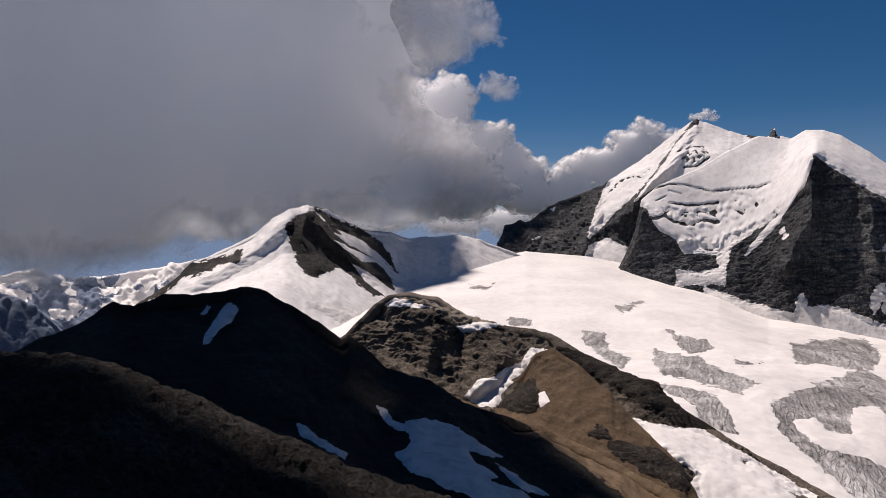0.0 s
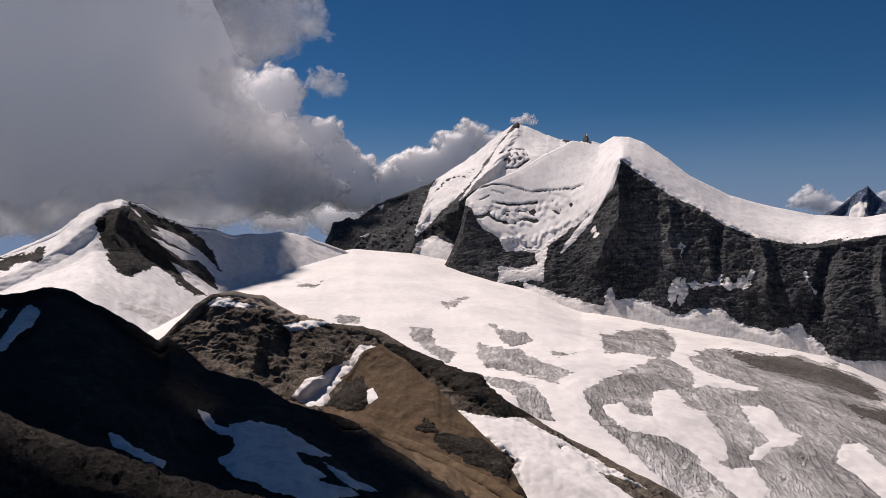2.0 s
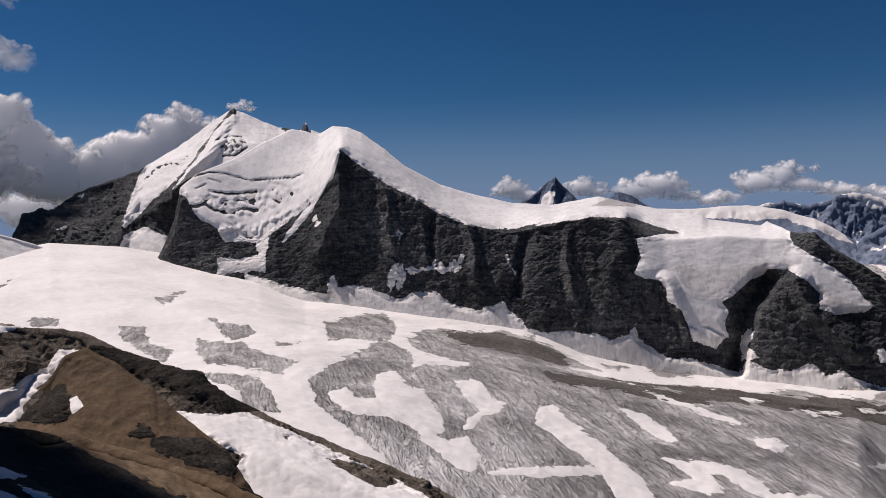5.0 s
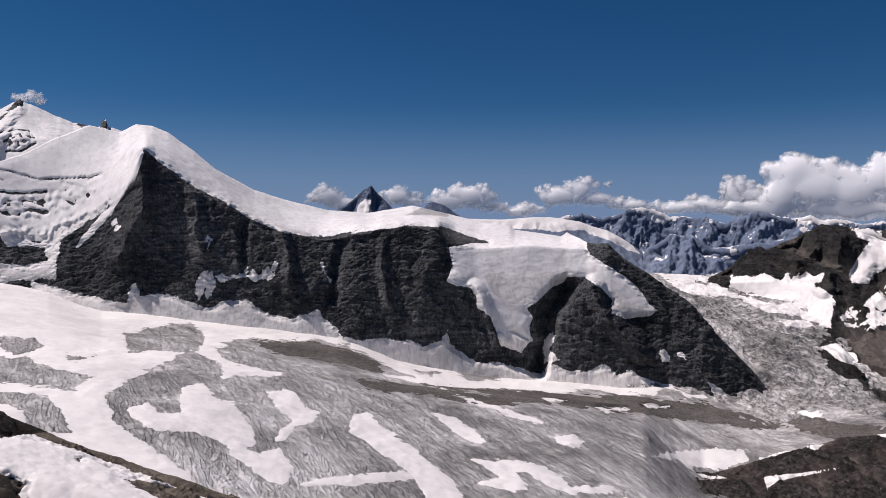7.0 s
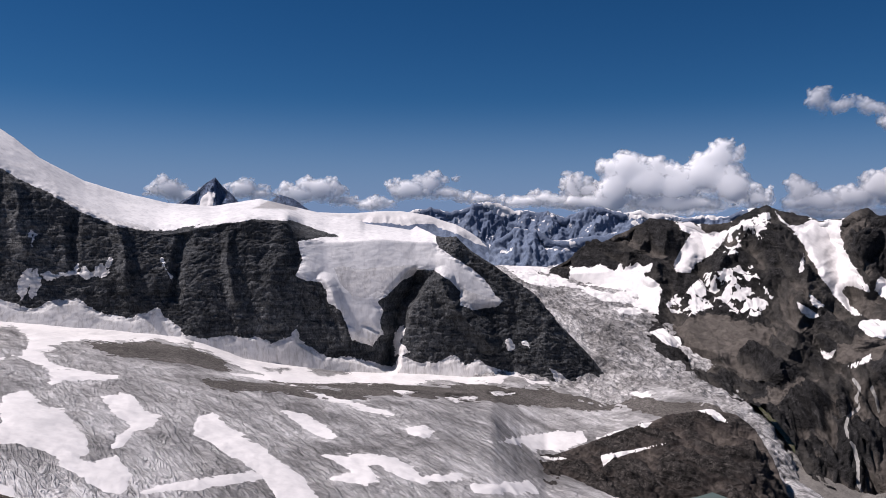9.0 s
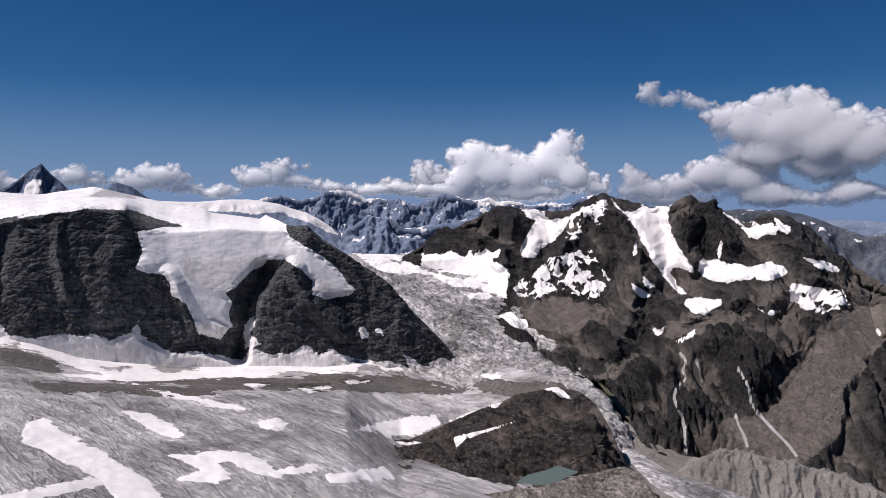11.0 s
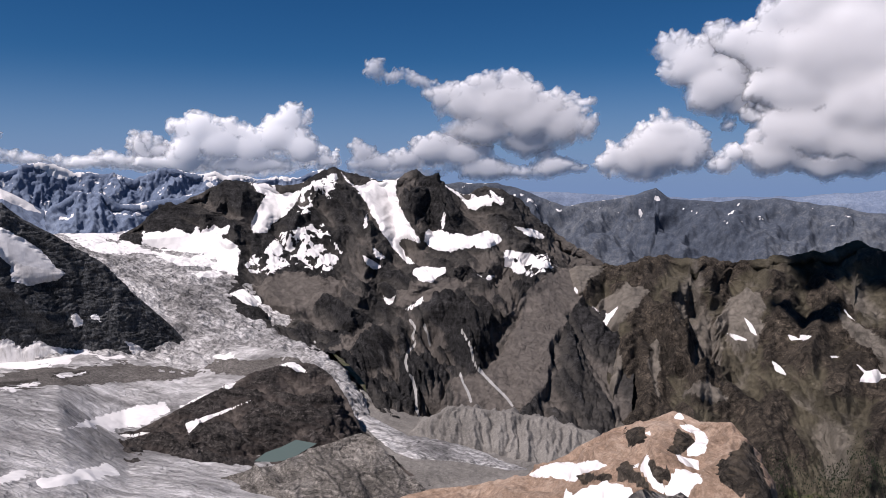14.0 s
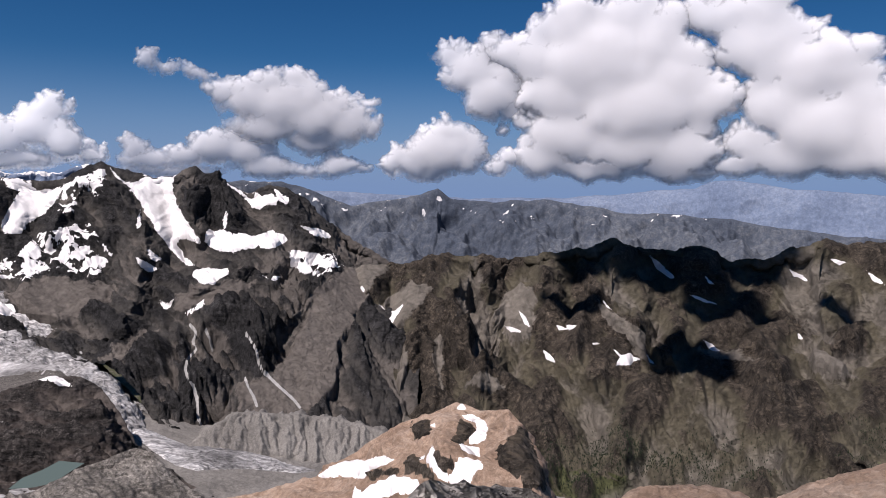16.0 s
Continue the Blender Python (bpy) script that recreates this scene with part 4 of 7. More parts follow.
# ---------------------------------------------------------------- outlines of snow: bearing, altitude angle
FIRN = (
    [(-30.49, 0.53), (22.12, -1.5), (22.12, -8.87), (19.69, -9.14), (17.22, -8.86), (14.29, -8.52), (12.18, -9.03), (13.23, -10.06), (15.55, -10.65), (17.22, -10.83), (17.21, -11.24), (13.01, -11.18), (12.81, -10.27), (10.91, -9.03), (7.06, -10.66), (5.0, -11.79), (5.96, -13.93), (8.29, -15.78), (10.63, -17.37), (10.83, -18.94), (15.51, -20.38), (15.49, -24.63), (-31.16, -19.34)],
    [(6.62, -12.97), (7.79, -12.73), (8.47, -13.34), (10.2, -13.51), (9.86, -12.56), (10.21, -11.66), (11.64, -11.66), (12.54, -12.6), (13.64, -12.87), (14.19, -13.67), (14.94, -14.68), (15.31, -15.66), (14.74, -16.17), (15.69, -16.44), (17.03, -16.17), (17.23, -16.94), (18.0, -17.57), (17.22, -18.81), (16.06, -18.52), (15.3, -17.89), (13.81, -16.82), (12.7, -15.42), (10.9, -14.69), (7.78, -14.25), (6.78, -13.52)],
    [(15.89, -12.45), (17.23, -12.14), (18.21, -12.39), (18.79, -13.41), (19.98, -13.86), (19.38, -14.61), (18.01, -14.91), (17.23, -15.81), (16.46, -15.94), (17.04, -15.03), (18.01, -14.33), (17.04, -13.69), (16.46, -12.88)],
    [(22.39, -14.18), (23.41, -14.02), (24.86, -15.27), (26.53, -16.31), (28.21, -17.53), (29.91, -18.74), (30.77, -19.98), (31.2, -20.67), (28.23, -20.6), (26.95, -18.66), (25.7, -17.45), (24.04, -16.6), (22.19, -15.35)],
    [(29.15, -12.56), (31.15, -12.91), (33.7, -13.6), (36.49, -14.59), (34.99, -14.41), (31.57, -13.4)],
    [(28.19, -14.08), (29.88, -14.39), (31.59, -15.21), (32.36, -16.02), (31.59, -16.21), (30.31, -15.6), (29.04, -14.78)],
    [(37.35, -15.3), (38.84, -15.35), (39.61, -15.84), (38.85, -16.14), (37.78, -15.89)],
    [(31.18, -17.27), (34.16, -17.28), (35.88, -17.39), (37.59, -18.14), (38.88, -18.89), (41.43, -18.8), (41.44, -19.18), (38.89, -19.46), (37.18, -18.93), (35.45, -17.98), (34.17, -17.99), (35.9, -19.34), (34.61, -19.54), (31.62, -18.95), (33.32, -18.38)],
    [(43.08, -16.19), (44.75, -16.3), (46.81, -15.79), (50.83, -15.38), (51.04, -16.05), (49.66, -16.74), (47.24, -16.93), (46.41, -16.59), (43.92, -16.54)],
    [(42.5, -19.51), (46.86, -19.06), (47.49, -19.76), (42.72, -20.07)],
    [(51.63, -15.81), (54.33, -14.99), (54.54, -15.92), (53.22, -16.99), (52.43, -16.5)],
    [(18.39, -18.91), (19.98, -18.47), (21.99, -18.42), (25.7, -18.03), (27.37, -18.48), (26.12, -18.93), (23.22, -18.95), (20.78, -19.02)],
    [(22.14, -6.91), (24.43, -7.36), (27.33, -8.01), (29.0, -7.4), (31.55, -9.07), (34.95, -9.48), (37.93, -9.44), (41.22, -8.95), (44.24, -9.93), (48.17, -11.94), (48.18, -12.22), (45.51, -11.67), (44.69, -12.2), (42.19, -12.21), (40.08, -12.07), (38.38, -12.4), (35.4, -12.36), (31.57, -12.25), (28.19, -12.1), (24.85, -11.38), (24.02, -10.1), (22.15, -9.31)],
    [(46.33, -11.84), (47.97, -11.96), (48.17, -12.22), (46.75, -12.22)],
    [(36.68, -12.76), (38.39, -12.93), (37.11, -13.04)],
    [(43.87, -12.84), (45.73, -12.96), (44.29, -13.15)],
    [(40.51, -13.29), (42.83, -13.33), (41.36, -13.54)],
    [(53.83, -12.01), (55.7, -12.69), (55.07, -12.87), (54.03, -12.38)],
    [(39.36, -18.81), (41.75, -18.69), (41.74, -19.06), (39.7, -19.33)],
    [(50.33, -11.97), (52.37, -12.23), (50.74, -12.24)],
)
FIRN_BARE = (
    [(6.32, -7.74), (8.79, -7.34), (10.92, -7.14), (11.68, -8.19), (11.33, -9.23), (6.65, -9.0)],
    [(-1.94, -7.13), (0.96, -7.84), (1.37, -8.27), (0.31, -8.86), (-0.73, -8.62)],
    [(-2.79, -8.75), (0.31, -8.98), (2.4, -9.95), (4.51, -10.54), (3.22, -11.42), (0.29, -10.71), (-1.99, -10.22), (-2.6, -9.58)],
    [(-3.03, -10.79), (-0.97, -11.08), (1.53, -11.58), (2.57, -12.83), (2.98, -14.06), (0.24, -13.77), (0.26, -12.55), (-1.4, -11.67)],
    [(-7.8, -7.4), (-6.22, -7.59), (-5.84, -8.63), (-4.23, -9.31), (-5.06, -10.08), (-6.64, -8.99), (-7.82, -8.13)],
    [(-13.49, -6.36), (-11.26, -6.48), (-11.65, -7.13), (-13.14, -7.13)],
    [(-5.38, -5.58), (-3.35, -5.02), (-3.64, -5.35), (-4.98, -6.0)],
    [(2.62, -8.92), (4.52, -9.17), (3.67, -9.44), (2.83, -9.34)],
    [(-16.31, -3.97), (-14.71, -4.11), (-14.09, -3.67), (-14.9, -4.34), (-15.97, -4.26)],
    [(13.66, -8.94), (14.77, -8.41), (17.24, -8.67), (19.98, -8.6), (21.99, -9.23), (24.02, -10.14), (25.67, -10.87), (26.93, -11.42), (24.85, -11.38), (22.39, -10.78), (20.78, -10.52), (17.24, -9.98), (15.33, -9.89)],
    [(30.28, -11.06), (32.62, -11.15), (33.26, -11.56), (31.14, -11.76)],
    [(26.92, -10.9), (28.81, -11.05), (28.6, -11.29), (27.34, -11.23)],
    [(26.92, -10.89), (29.02, -11.0), (28.18, -11.44)],
    [(30.2, -11.06), (31.56, -10.82), (33.26, -11.15), (33.48, -11.56), (31.14, -11.47)],
)
DIRT_BANDS = (
    [(25.68, -11.89), (37.1, -12.35), (44.28, -12.42), (48.38, -12.53), (54.68, -13.63), (50.41, -13.98), (44.29, -13.63), (37.96, -13.23), (31.57, -12.46)],
    [(14.96, -8.54), (17.24, -8.75), (19.59, -8.71), (21.99, -9.35), (24.02, -10.22), (25.68, -10.95), (24.02, -11.03), (20.78, -10.32), (16.47, -9.55)],
    [(51.14, -12.5), (60.37, -13.13), (64.67, -13.65), (60.36, -14.45), (54.43, -13.87)],
    [(22.39, -11.38), (31.57, -12.58), (40.08, -12.69), (48.38, -12.53), (51.59, -13.3), (44.29, -13.34), (31.58, -13.27), (23.21, -12.22)],
)
WALL_CAP = (
    [(-3.83, 2.23), (-3.37, 5.71), (4.74, 9.84), (13.12, 7.72), (17.25, 3.51), (30.12, 2.02), (30.14, -0.45), (28.67, -0.2), (24.48, -0.25), (21.31, -0.84), (19.7, -1.08), (17.24, -0.65), (15.17, 0.21), (13.08, 1.41), (10.99, 2.56), (8.89, 4.05), (7.72, 4.98), (7.19, 3.02), (6.12, 1.56), (4.21, -0.03), (2.51, -1.15), (2.09, -1.78), (-0.62, -1.66), (-1.22, -0.69), (-2.44, 0.03), (-3.04, 1.11)],
    [(28.94, 2.68), (39.92, 0.68), (39.73, -1.35), (39.74, -1.72), (39.96, -2.27), (41.65, -3.3), (43.33, -4.53), (44.18, -5.55), (44.52, -6.37), (42.53, -6.84), (41.48, -6.53), (41.68, -5.61), (40.83, -4.78), (39.56, -3.96), (38.29, -3.89), (37.03, -4.63), (36.19, -5.69), (35.34, -6.33), (35.78, -6.96), (35.57, -7.8), (35.79, -8.72), (34.51, -8.1), (33.45, -8.74), (33.02, -7.82), (32.59, -6.98), (31.74, -6.35), (31.52, -5.3), (31.09, -4.76), (30.04, -4.76), (29.32, -4.3), (29.82, -3.2), (29.47, -1.77), (31.07, -1.55), (32.42, -1.41), (31.07, -1.0), (28.96, -0.26), (26.88, -0.15), (25.23, -0.37), (23.19, -0.68), (21.98, -0.89)],
    [(6.12, 1.64), (5.69, 0.51), (4.19, -1.17), (3.43, -1.79), (3.77, -1.04), (4.84, 0.3)],
)
# grey hanging ice; the thin slivers paint the shade under crevasse lips
WALL_OLD_AND_SHADED = (
    [(31.51, -3.62), (32.35, -3.1), (34.05, -3.39), (35.74, -3.16), (37.86, -3.14), (38.71, -3.55), (38.08, -4.19), (37.03, -4.84), (35.77, -5.91), (34.5, -6.55), (33.22, -6.35), (32.15, -5.3)],
    [(41.67, -5.19), (42.51, -4.96), (44.18, -5.76), (44.68, -6.16), (44.28, -6.63), (42.53, -6.88), (41.61, -6.53)],
    [(-1.22, -0.27), (0.42, -1.34), (2.09, -1.57), (4.21, 0.1), (5.48, 0.93), (4.22, 0.81), (2.1, -0.31), (0.43, -0.5), (-1.21, 0.35), (-2.02, 0.98)],
    [(13.29, 1.23), (15.17, 0.08), (17.24, -0.73), (19.29, -1.08), (19.29, -0.74), (17.24, -0.23), (15.17, 0.63), (13.29, 1.49)],
    [(-2.6, 2.85), (-1.16, 3.26), (0.48, 2.97), (-0.76, 3.05)],
    [(0.48, 2.76), (2.14, 2.59), (4.87, 2.99), (4.87, 2.74), (2.14, 2.34)],
    [(-2.83, 1.53), (-1.19, 1.6), (1.3, 1.8), (4.65, 1.61), (2.55, 1.41), (-1.19, 1.31)],
    [(-2.41, 2.35), (-1.1, 2.02), (-1.8, 1.77)],
    [(-1.36, 1.1), (0.53, 0.67), (-0.38, 0.35)],
)
WALL_FANS = (
    [(0.68, -3.96), (3.05, -4.76), (4.91, -5.31), (6.52, -5.63), (6.8, -4.38), (7.13, -4.35), (7.45, -5.19), (8.53, -5.04), (9.56, -5.26), (10.43, -5.6), (11.31, -6.01), (12.21, -6.2), (13.12, -5.68), (14.78, -5.65), (15.34, -6.26), (16.48, -6.77), (18.02, -7.06), (19.0, -6.84), (19.79, -6.29), (20.18, -7.11), (21.18, -7.91), (21.58, -8.53), (23.2, -8.77), (24.43, -8.59), (26.91, -8.84), (27.54, -9.26), (29.01, -8.73), (29.43, -7.99), (29.68, -9.07), (31.55, -10.32), (33.25, -10.32), (34.96, -10.72), (36.46, -11.12), (37.0, -10.28), (37.94, -10.68), (39.64, -10.85), (40.27, -10.63), (41.23, -10.19), (41.96, -11.0), (42.79, -10.56), (44.26, -11.16), (45.92, -11.45), (48.18, -12.22), (48.22, -14.71), (31.58, -14.41), (19.19, -11.65), (4.87, -9.55), (0.62, -8.82)],
    [(11.69, -5.33), (11.87, -3.77), (12.21, -3.56), (12.46, -4.62), (11.95, -5.67)],
    [(15.36, -4.08), (16.07, -3.32), (16.61, -3.91), (15.99, -4.24)],
    [(12.76, -3.9), (14.11, -3.99), (13.05, -4.33)],
    [(11.8, -1.96), (12.06, -1.11), (12.23, -1.24), (11.97, -2.08)],
    [(5.72, -0.64), (5.94, -0.13), (6.1, -0.39), (5.89, -0.72)],
    [(14.4, -3.57), (14.65, -3.07), (14.78, -3.24), (14.57, -3.82)],
    [(36.56, -8.84), (37.06, -8.0), (37.4, -8.2), (36.98, -9.04), (37.16, -9.87), (36.74, -9.96)],
    [(44.97, -9.05), (45.38, -8.75), (45.68, -9.64), (45.06, -9.74)],
    [(46.08, -9.13), (46.61, -8.98), (46.7, -9.39), (46.29, -9.45)],
    [(-1.26, -2.78), (0.4, -3.02), (1.66, -2.61), (1.46, -1.77), (2.51, -1.36), (2.06, -3.88), (-1.28, -4.03)],
    [(48.35, -11.05), (48.96, -11.3), (49.57, -11.86), (48.77, -11.91)],
    [(50.37, -11.61), (51.56, -12.01), (50.77, -12.06)],
    [(11.07, -4.85), (11.25, -4.08), (11.61, -3.42), (11.9, -3.58), (11.96, -4.29), (11.53, -5.25), (11.31, -5.63)],
    [(12.47, -3.91), (12.94, -3.68), (13.2, -4.12), (12.83, -4.38)],
    [(13.49, -3.92), (14.23, -3.7), (14.79, -3.95), (14.04, -4.21)],
    [(14.79, -4.03), (15.05, -3.35), (15.43, -3.8), (15.73, -4.16), (15.16, -4.35)],
    [(16.41, -3.49), (16.64, -2.97), (16.87, -2.97), (16.56, -3.65)],
    [(11.69, -1.48), (11.91, -0.94), (12.12, -1.01), (11.83, -1.64)],
    [(5.6, -0.25), (5.86, 0.09), (5.98, -0.14), (5.72, -0.51)],
    [(19.98, -2.99), (20.3, -3.61), (20.78, -4.22), (20.62, -4.43), (20.18, -3.81)],
    [(36.66, -10.29), (36.56, -9.04), (36.89, -8.2), (37.4, -7.99), (37.32, -8.62), (36.99, -9.25), (37.59, -9.78), (37.72, -10.02)],
    [(44.97, -8.92), (45.39, -9.03), (45.73, -9.83), (45.15, -9.94)],
    [(46.13, -9.21), (46.7, -9.1), (46.79, -9.59)],
    [(33.02, -8.03), (34.08, -7.6), (35.79, -8.64), (34.95, -9.48), (33.46, -9.15)],
)
SUMMIT_SNOW = (
    [(-7.47, -0.41), (-6.84, 1.62), (-6.21, 3.25), (-5.60, 4.06), (-3.57, 5.71), (-1.09, 7.77), (0.23, 8.60), (3.04, 7.60), (7.23, 6.98), (7.19, 2.81), (-2.39, 3.18), (-3.63, 2.44), (-5.26, 1.12), (-6.07, 0.47), (-7.27, -0.50)],
    [(-8.11, -3.05), (-7.36, -1.15), (-6.09, -0.51), (-4.42, -1.27), (-4.29, -3.01), (-1.27, -3.41), (-7.73, -3.67)],
    [(-10.32, 1.62), (-9.75, 1.82), (-9.94, 1.54)],
    [(-11.50, -0.57), (-10.82, -0.30), (-10.94, -0.61)],
)
SUMMIT_BARE = (
    [(-0.07, 7.67), (-1.04, 6.51), (-1.89, 5.35), (-2.74, 4.14), (-3.58, 3.09), (-4.42, 2.25), (-5.69, 1.08), (-6.53, 0.03), (-6.82, -0.39), (-6.24, -0.01), (-5.06, 1.07), (-3.88, 2.33), (-2.95, 3.68), (-2.1, 4.76), (-1.59, 5.6), (-0.75, 6.68), (0.18, 7.59)],
    [(4.56, 6.4), (4.73, 6.82), (5.06, 6.98), (5.4, 6.64), (5.48, 6.23)],
    [(3.38, 6.58), (4.14, 6.49), (3.8, 6.25)],
)
PEAK_SNOW = (
    [(-45.13, -10.67), (-40.49, -5.70), (-36.71, -2.06), (-33.20, -0.49), (-30.38, 1.35), (-28.12, 3.00), (-25.03, 1.33), (-21.68, 0.89), (-5.00, -1.30), (-5.01, -11.90)],
)
# bare rock, also laid dark where the peak only lies in cloud shade
PEAK_BARE_AND_SHADED = (
    [(-40.67, -5.77), (-39.74, -4.56), (-37.87, -3.43), (-36.71, -2.18), (-34.97, -1.61), (-35.37, -2.04), (-36.91, -2.98), (-38.25, -4.29), (-40.11, -5.25)],
    [(-29.78, 0.52), (-29.08, 1.14), (-27.93, 1.67), (-26.70, 0.84), (-25.05, -0.69), (-23.39, -1.96), (-22.14, -3.24), (-21.64, -4.77), (-23.41, -4.66), (-24.87, -3.38), (-25.91, -2.69), (-26.74, -2.93), (-27.57, -3.25), (-28.39, -3.07), (-28.99, -2.06), (-29.51, -0.73)],
    [(-27.72, 1.84), (-25.87, 1.00), (-23.79, 0.06), (-22.04, -1.55), (-21.63, -2.99), (-23.80, -1.07), (-25.46, -0.09), (-26.91, 0.75)],
    [(-37.10, -3.05), (-36.14, -2.11), (-34.00, -1.58), (-32.81, -1.11), (-33.02, -2.17), (-34.60, -2.38), (-35.77, -3.01)],
)
PEAK_GRAVEL = (
    [(-21.22, -4.60), (-19.19, -4.66), (-17.49, -5.31), (-15.13, -6.58), (-17.08, -6.91), (-18.77, -6.14), (-20.04, -5.67)],
)
# rock steps; the first outline darkens the right face, away from the sun
KNOLL_CRAGS_AND_SHADE = (
    [(91.41, -20.35), (91.78, -19.28), (92.76, -18.61), (93.33, -17.98), (93.78, -18.32), (94.41, -19.59), (95.04, -21.01), (95.36, -22.15), (93.87, -22.33), (93.44, -21.27), (92.44, -21.0)],
    [(84.3, -20.65), (85.19, -20.13), (86.09, -20.7), (86.52, -21.44), (86.66, -21.89), (85.43, -21.59), (84.57, -21.26)],
    [(86.66, -19.89), (87.5, -20.26), (88.51, -20.45), (88.14, -20.98), (87.32, -21.23), (86.88, -20.57)],
    [(88.06, -19.09), (88.68, -17.59), (89.55, -17.92), (89.89, -18.33), (89.33, -18.95), (88.73, -19.39)],
    [(81.52, -21.36), (82.85, -21.04), (83.97, -20.86), (84.19, -21.43), (82.43, -21.71), (81.74, -21.82)],
    [(84.93, -17.82), (86.44, -17.58), (86.46, -18.76), (85.16, -19.04)],
)
PEAK_STRIPS = (
    [(-26.08, 0.29), (-24.22, -0.57), (-22.88, -1.72), (-22.13, -2.48), (-23.81, -1.71), (-25.26, -0.77)],
    [(-24.65, -2.54), (-23.40, -3.40), (-21.52, -4.60), (-22.15, -4.93), (-23.62, -3.94)],
    [(-26.30, -0.55), (-25.47, -0.85), (-24.23, -1.83), (-23.39, -2.26), (-24.85, -1.70)],
    [(-26.30, -0.00), (-24.22, -0.78), (-23.47, -1.33), (-25.06, -1.02)],
    [(-25.97, -0.76), (-24.22, -1.53), (-22.47, -2.31), (-24.23, -2.21)],
    [(-24.98, -2.28), (-23.40, -3.23), (-21.64, -4.60), (-22.49, -4.84), (-24.03, -3.60)],
)
PEAK_OLD = (
    [(-28.82, -4.98), (-25.93, -5.37), (-24.06, -5.91), (-24.28, -7.07), (-25.95, -6.95)],
)
BROWN_SNOW = (
    [(-16.65, -12.19), (-15.63, -10.98), (-14.57, -10.83), (-13.29, -10.09), (-12.23, -9.69), (-11.89, -8.94), (-11.59, -8.65), (-10.23, -8.73), (-10.49, -9.31), (-10.95, -9.73), (-11.38, -9.4), (-11.59, -9.98), (-12.23, -10.39), (-12.66, -10.8), (-13.29, -11.41), (-13.89, -12.23), (-14.11, -12.96), (-15.21, -12.98), (-16.06, -12.64)],
    [(-11.68, -10.6), (-11.04, -10.39), (-10.91, -10.84), (-11.38, -11.01)],
    [(-17.3, -7.02), (-15.19, -6.79), (-13.41, -6.93), (-15.19, -7.29), (-16.67, -7.57)],
    [(-4.31, -13.46), (-3.08, -13.69), (-1.43, -13.89), (0.74, -13.95), (4.44, -15.83), (8.7, -17.88), (12.96, -19.99), (15.5, -21.14), (0.09, -23.03), (0.17, -18.51), (-0.24, -17.71), (0.19, -16.95), (-1.47, -16.08), (-3.11, -15.2)],
    [(-22.75, -5.51), (-21.73, -4.89), (-20.25, -5.24), (-18.69, -5.72), (-20.89, -5.66)],
)
BROWN_BARE = (
    [(5.92, -17.34), (8.27, -17.96), (10.83, -18.74), (12.11, -19.51), (9.97, -19.71), (7.84, -18.54)],
    [(3.25, -15.68), (3.68, -15.81), (3.42, -15.96)],
    [(-14.92, -12.39), (-14.66, -12.26), (-14.81, -12.55)],
)
SPUR_SNOW = (
    [(-11.13, -11.99), (-10.62, -11.71), (-10.23, -12.52), (-10.96, -12.97)],
    [(-12.49, -12.89), (-12.15, -12.73), (-11.89, -13.05), (-12.32, -13.29)],
)
DARK_SNOW = (
    [(-21.09, -13.91), (-19.43, -13.73), (-17.75, -14.18), (-16.06, -15.14), (-14.58, -16.16), (-13.73, -16.48), (-15.22, -16.46), (-16.28, -16.12), (-15.65, -16.92), (-14.59, -17.53), (-14.16, -17.93), (-15.23, -18.02), (-13.52, -18.51), (-12.25, -18.83), (-11.61, -19.3), (-15.23, -19.45), (-17.77, -18.8), (-19.45, -17.97), (-20.7, -17.53), (-21.73, -16.51), (-21.93, -16.11), (-21.1, -15.96), (-20.68, -15.39), (-20.89, -14.79)],
    [(-23.31, -12.69), (-22.53, -13.05), (-22.12, -13.66), (-21.51, -14.09), (-20.18, -14.5), (-20.68, -14.79), (-21.72, -14.59), (-22.62, -14.0)],
    [(-29.09, -13.84), (-28.55, -14.07), (-27.58, -14.91), (-26.39, -15.57), (-25.36, -16.07), (-25.6, -16.44), (-26.79, -15.97), (-28.17, -15.02), (-28.87, -14.7)],
    [(-35.57, -7.23), (-35.03, -6.56), (-34.56, -6.01), (-34.22, -5.24), (-33.75, -4.99), (-33.13, -5.48), (-33.58, -6.32), (-34.49, -6.86), (-35.22, -7.78), (-35.65, -7.95)],
    [(-14.29, -16.95), (-13.31, -17.47), (-12.24, -18.06), (-10.97, -18.64), (-10.2, -19.06), (-11.82, -18.91), (-13.1, -18.21)],
    [(-35.8, -5.76), (-35.37, -5.2), (-35.19, -5.32), (-35.56, -5.85)],
)
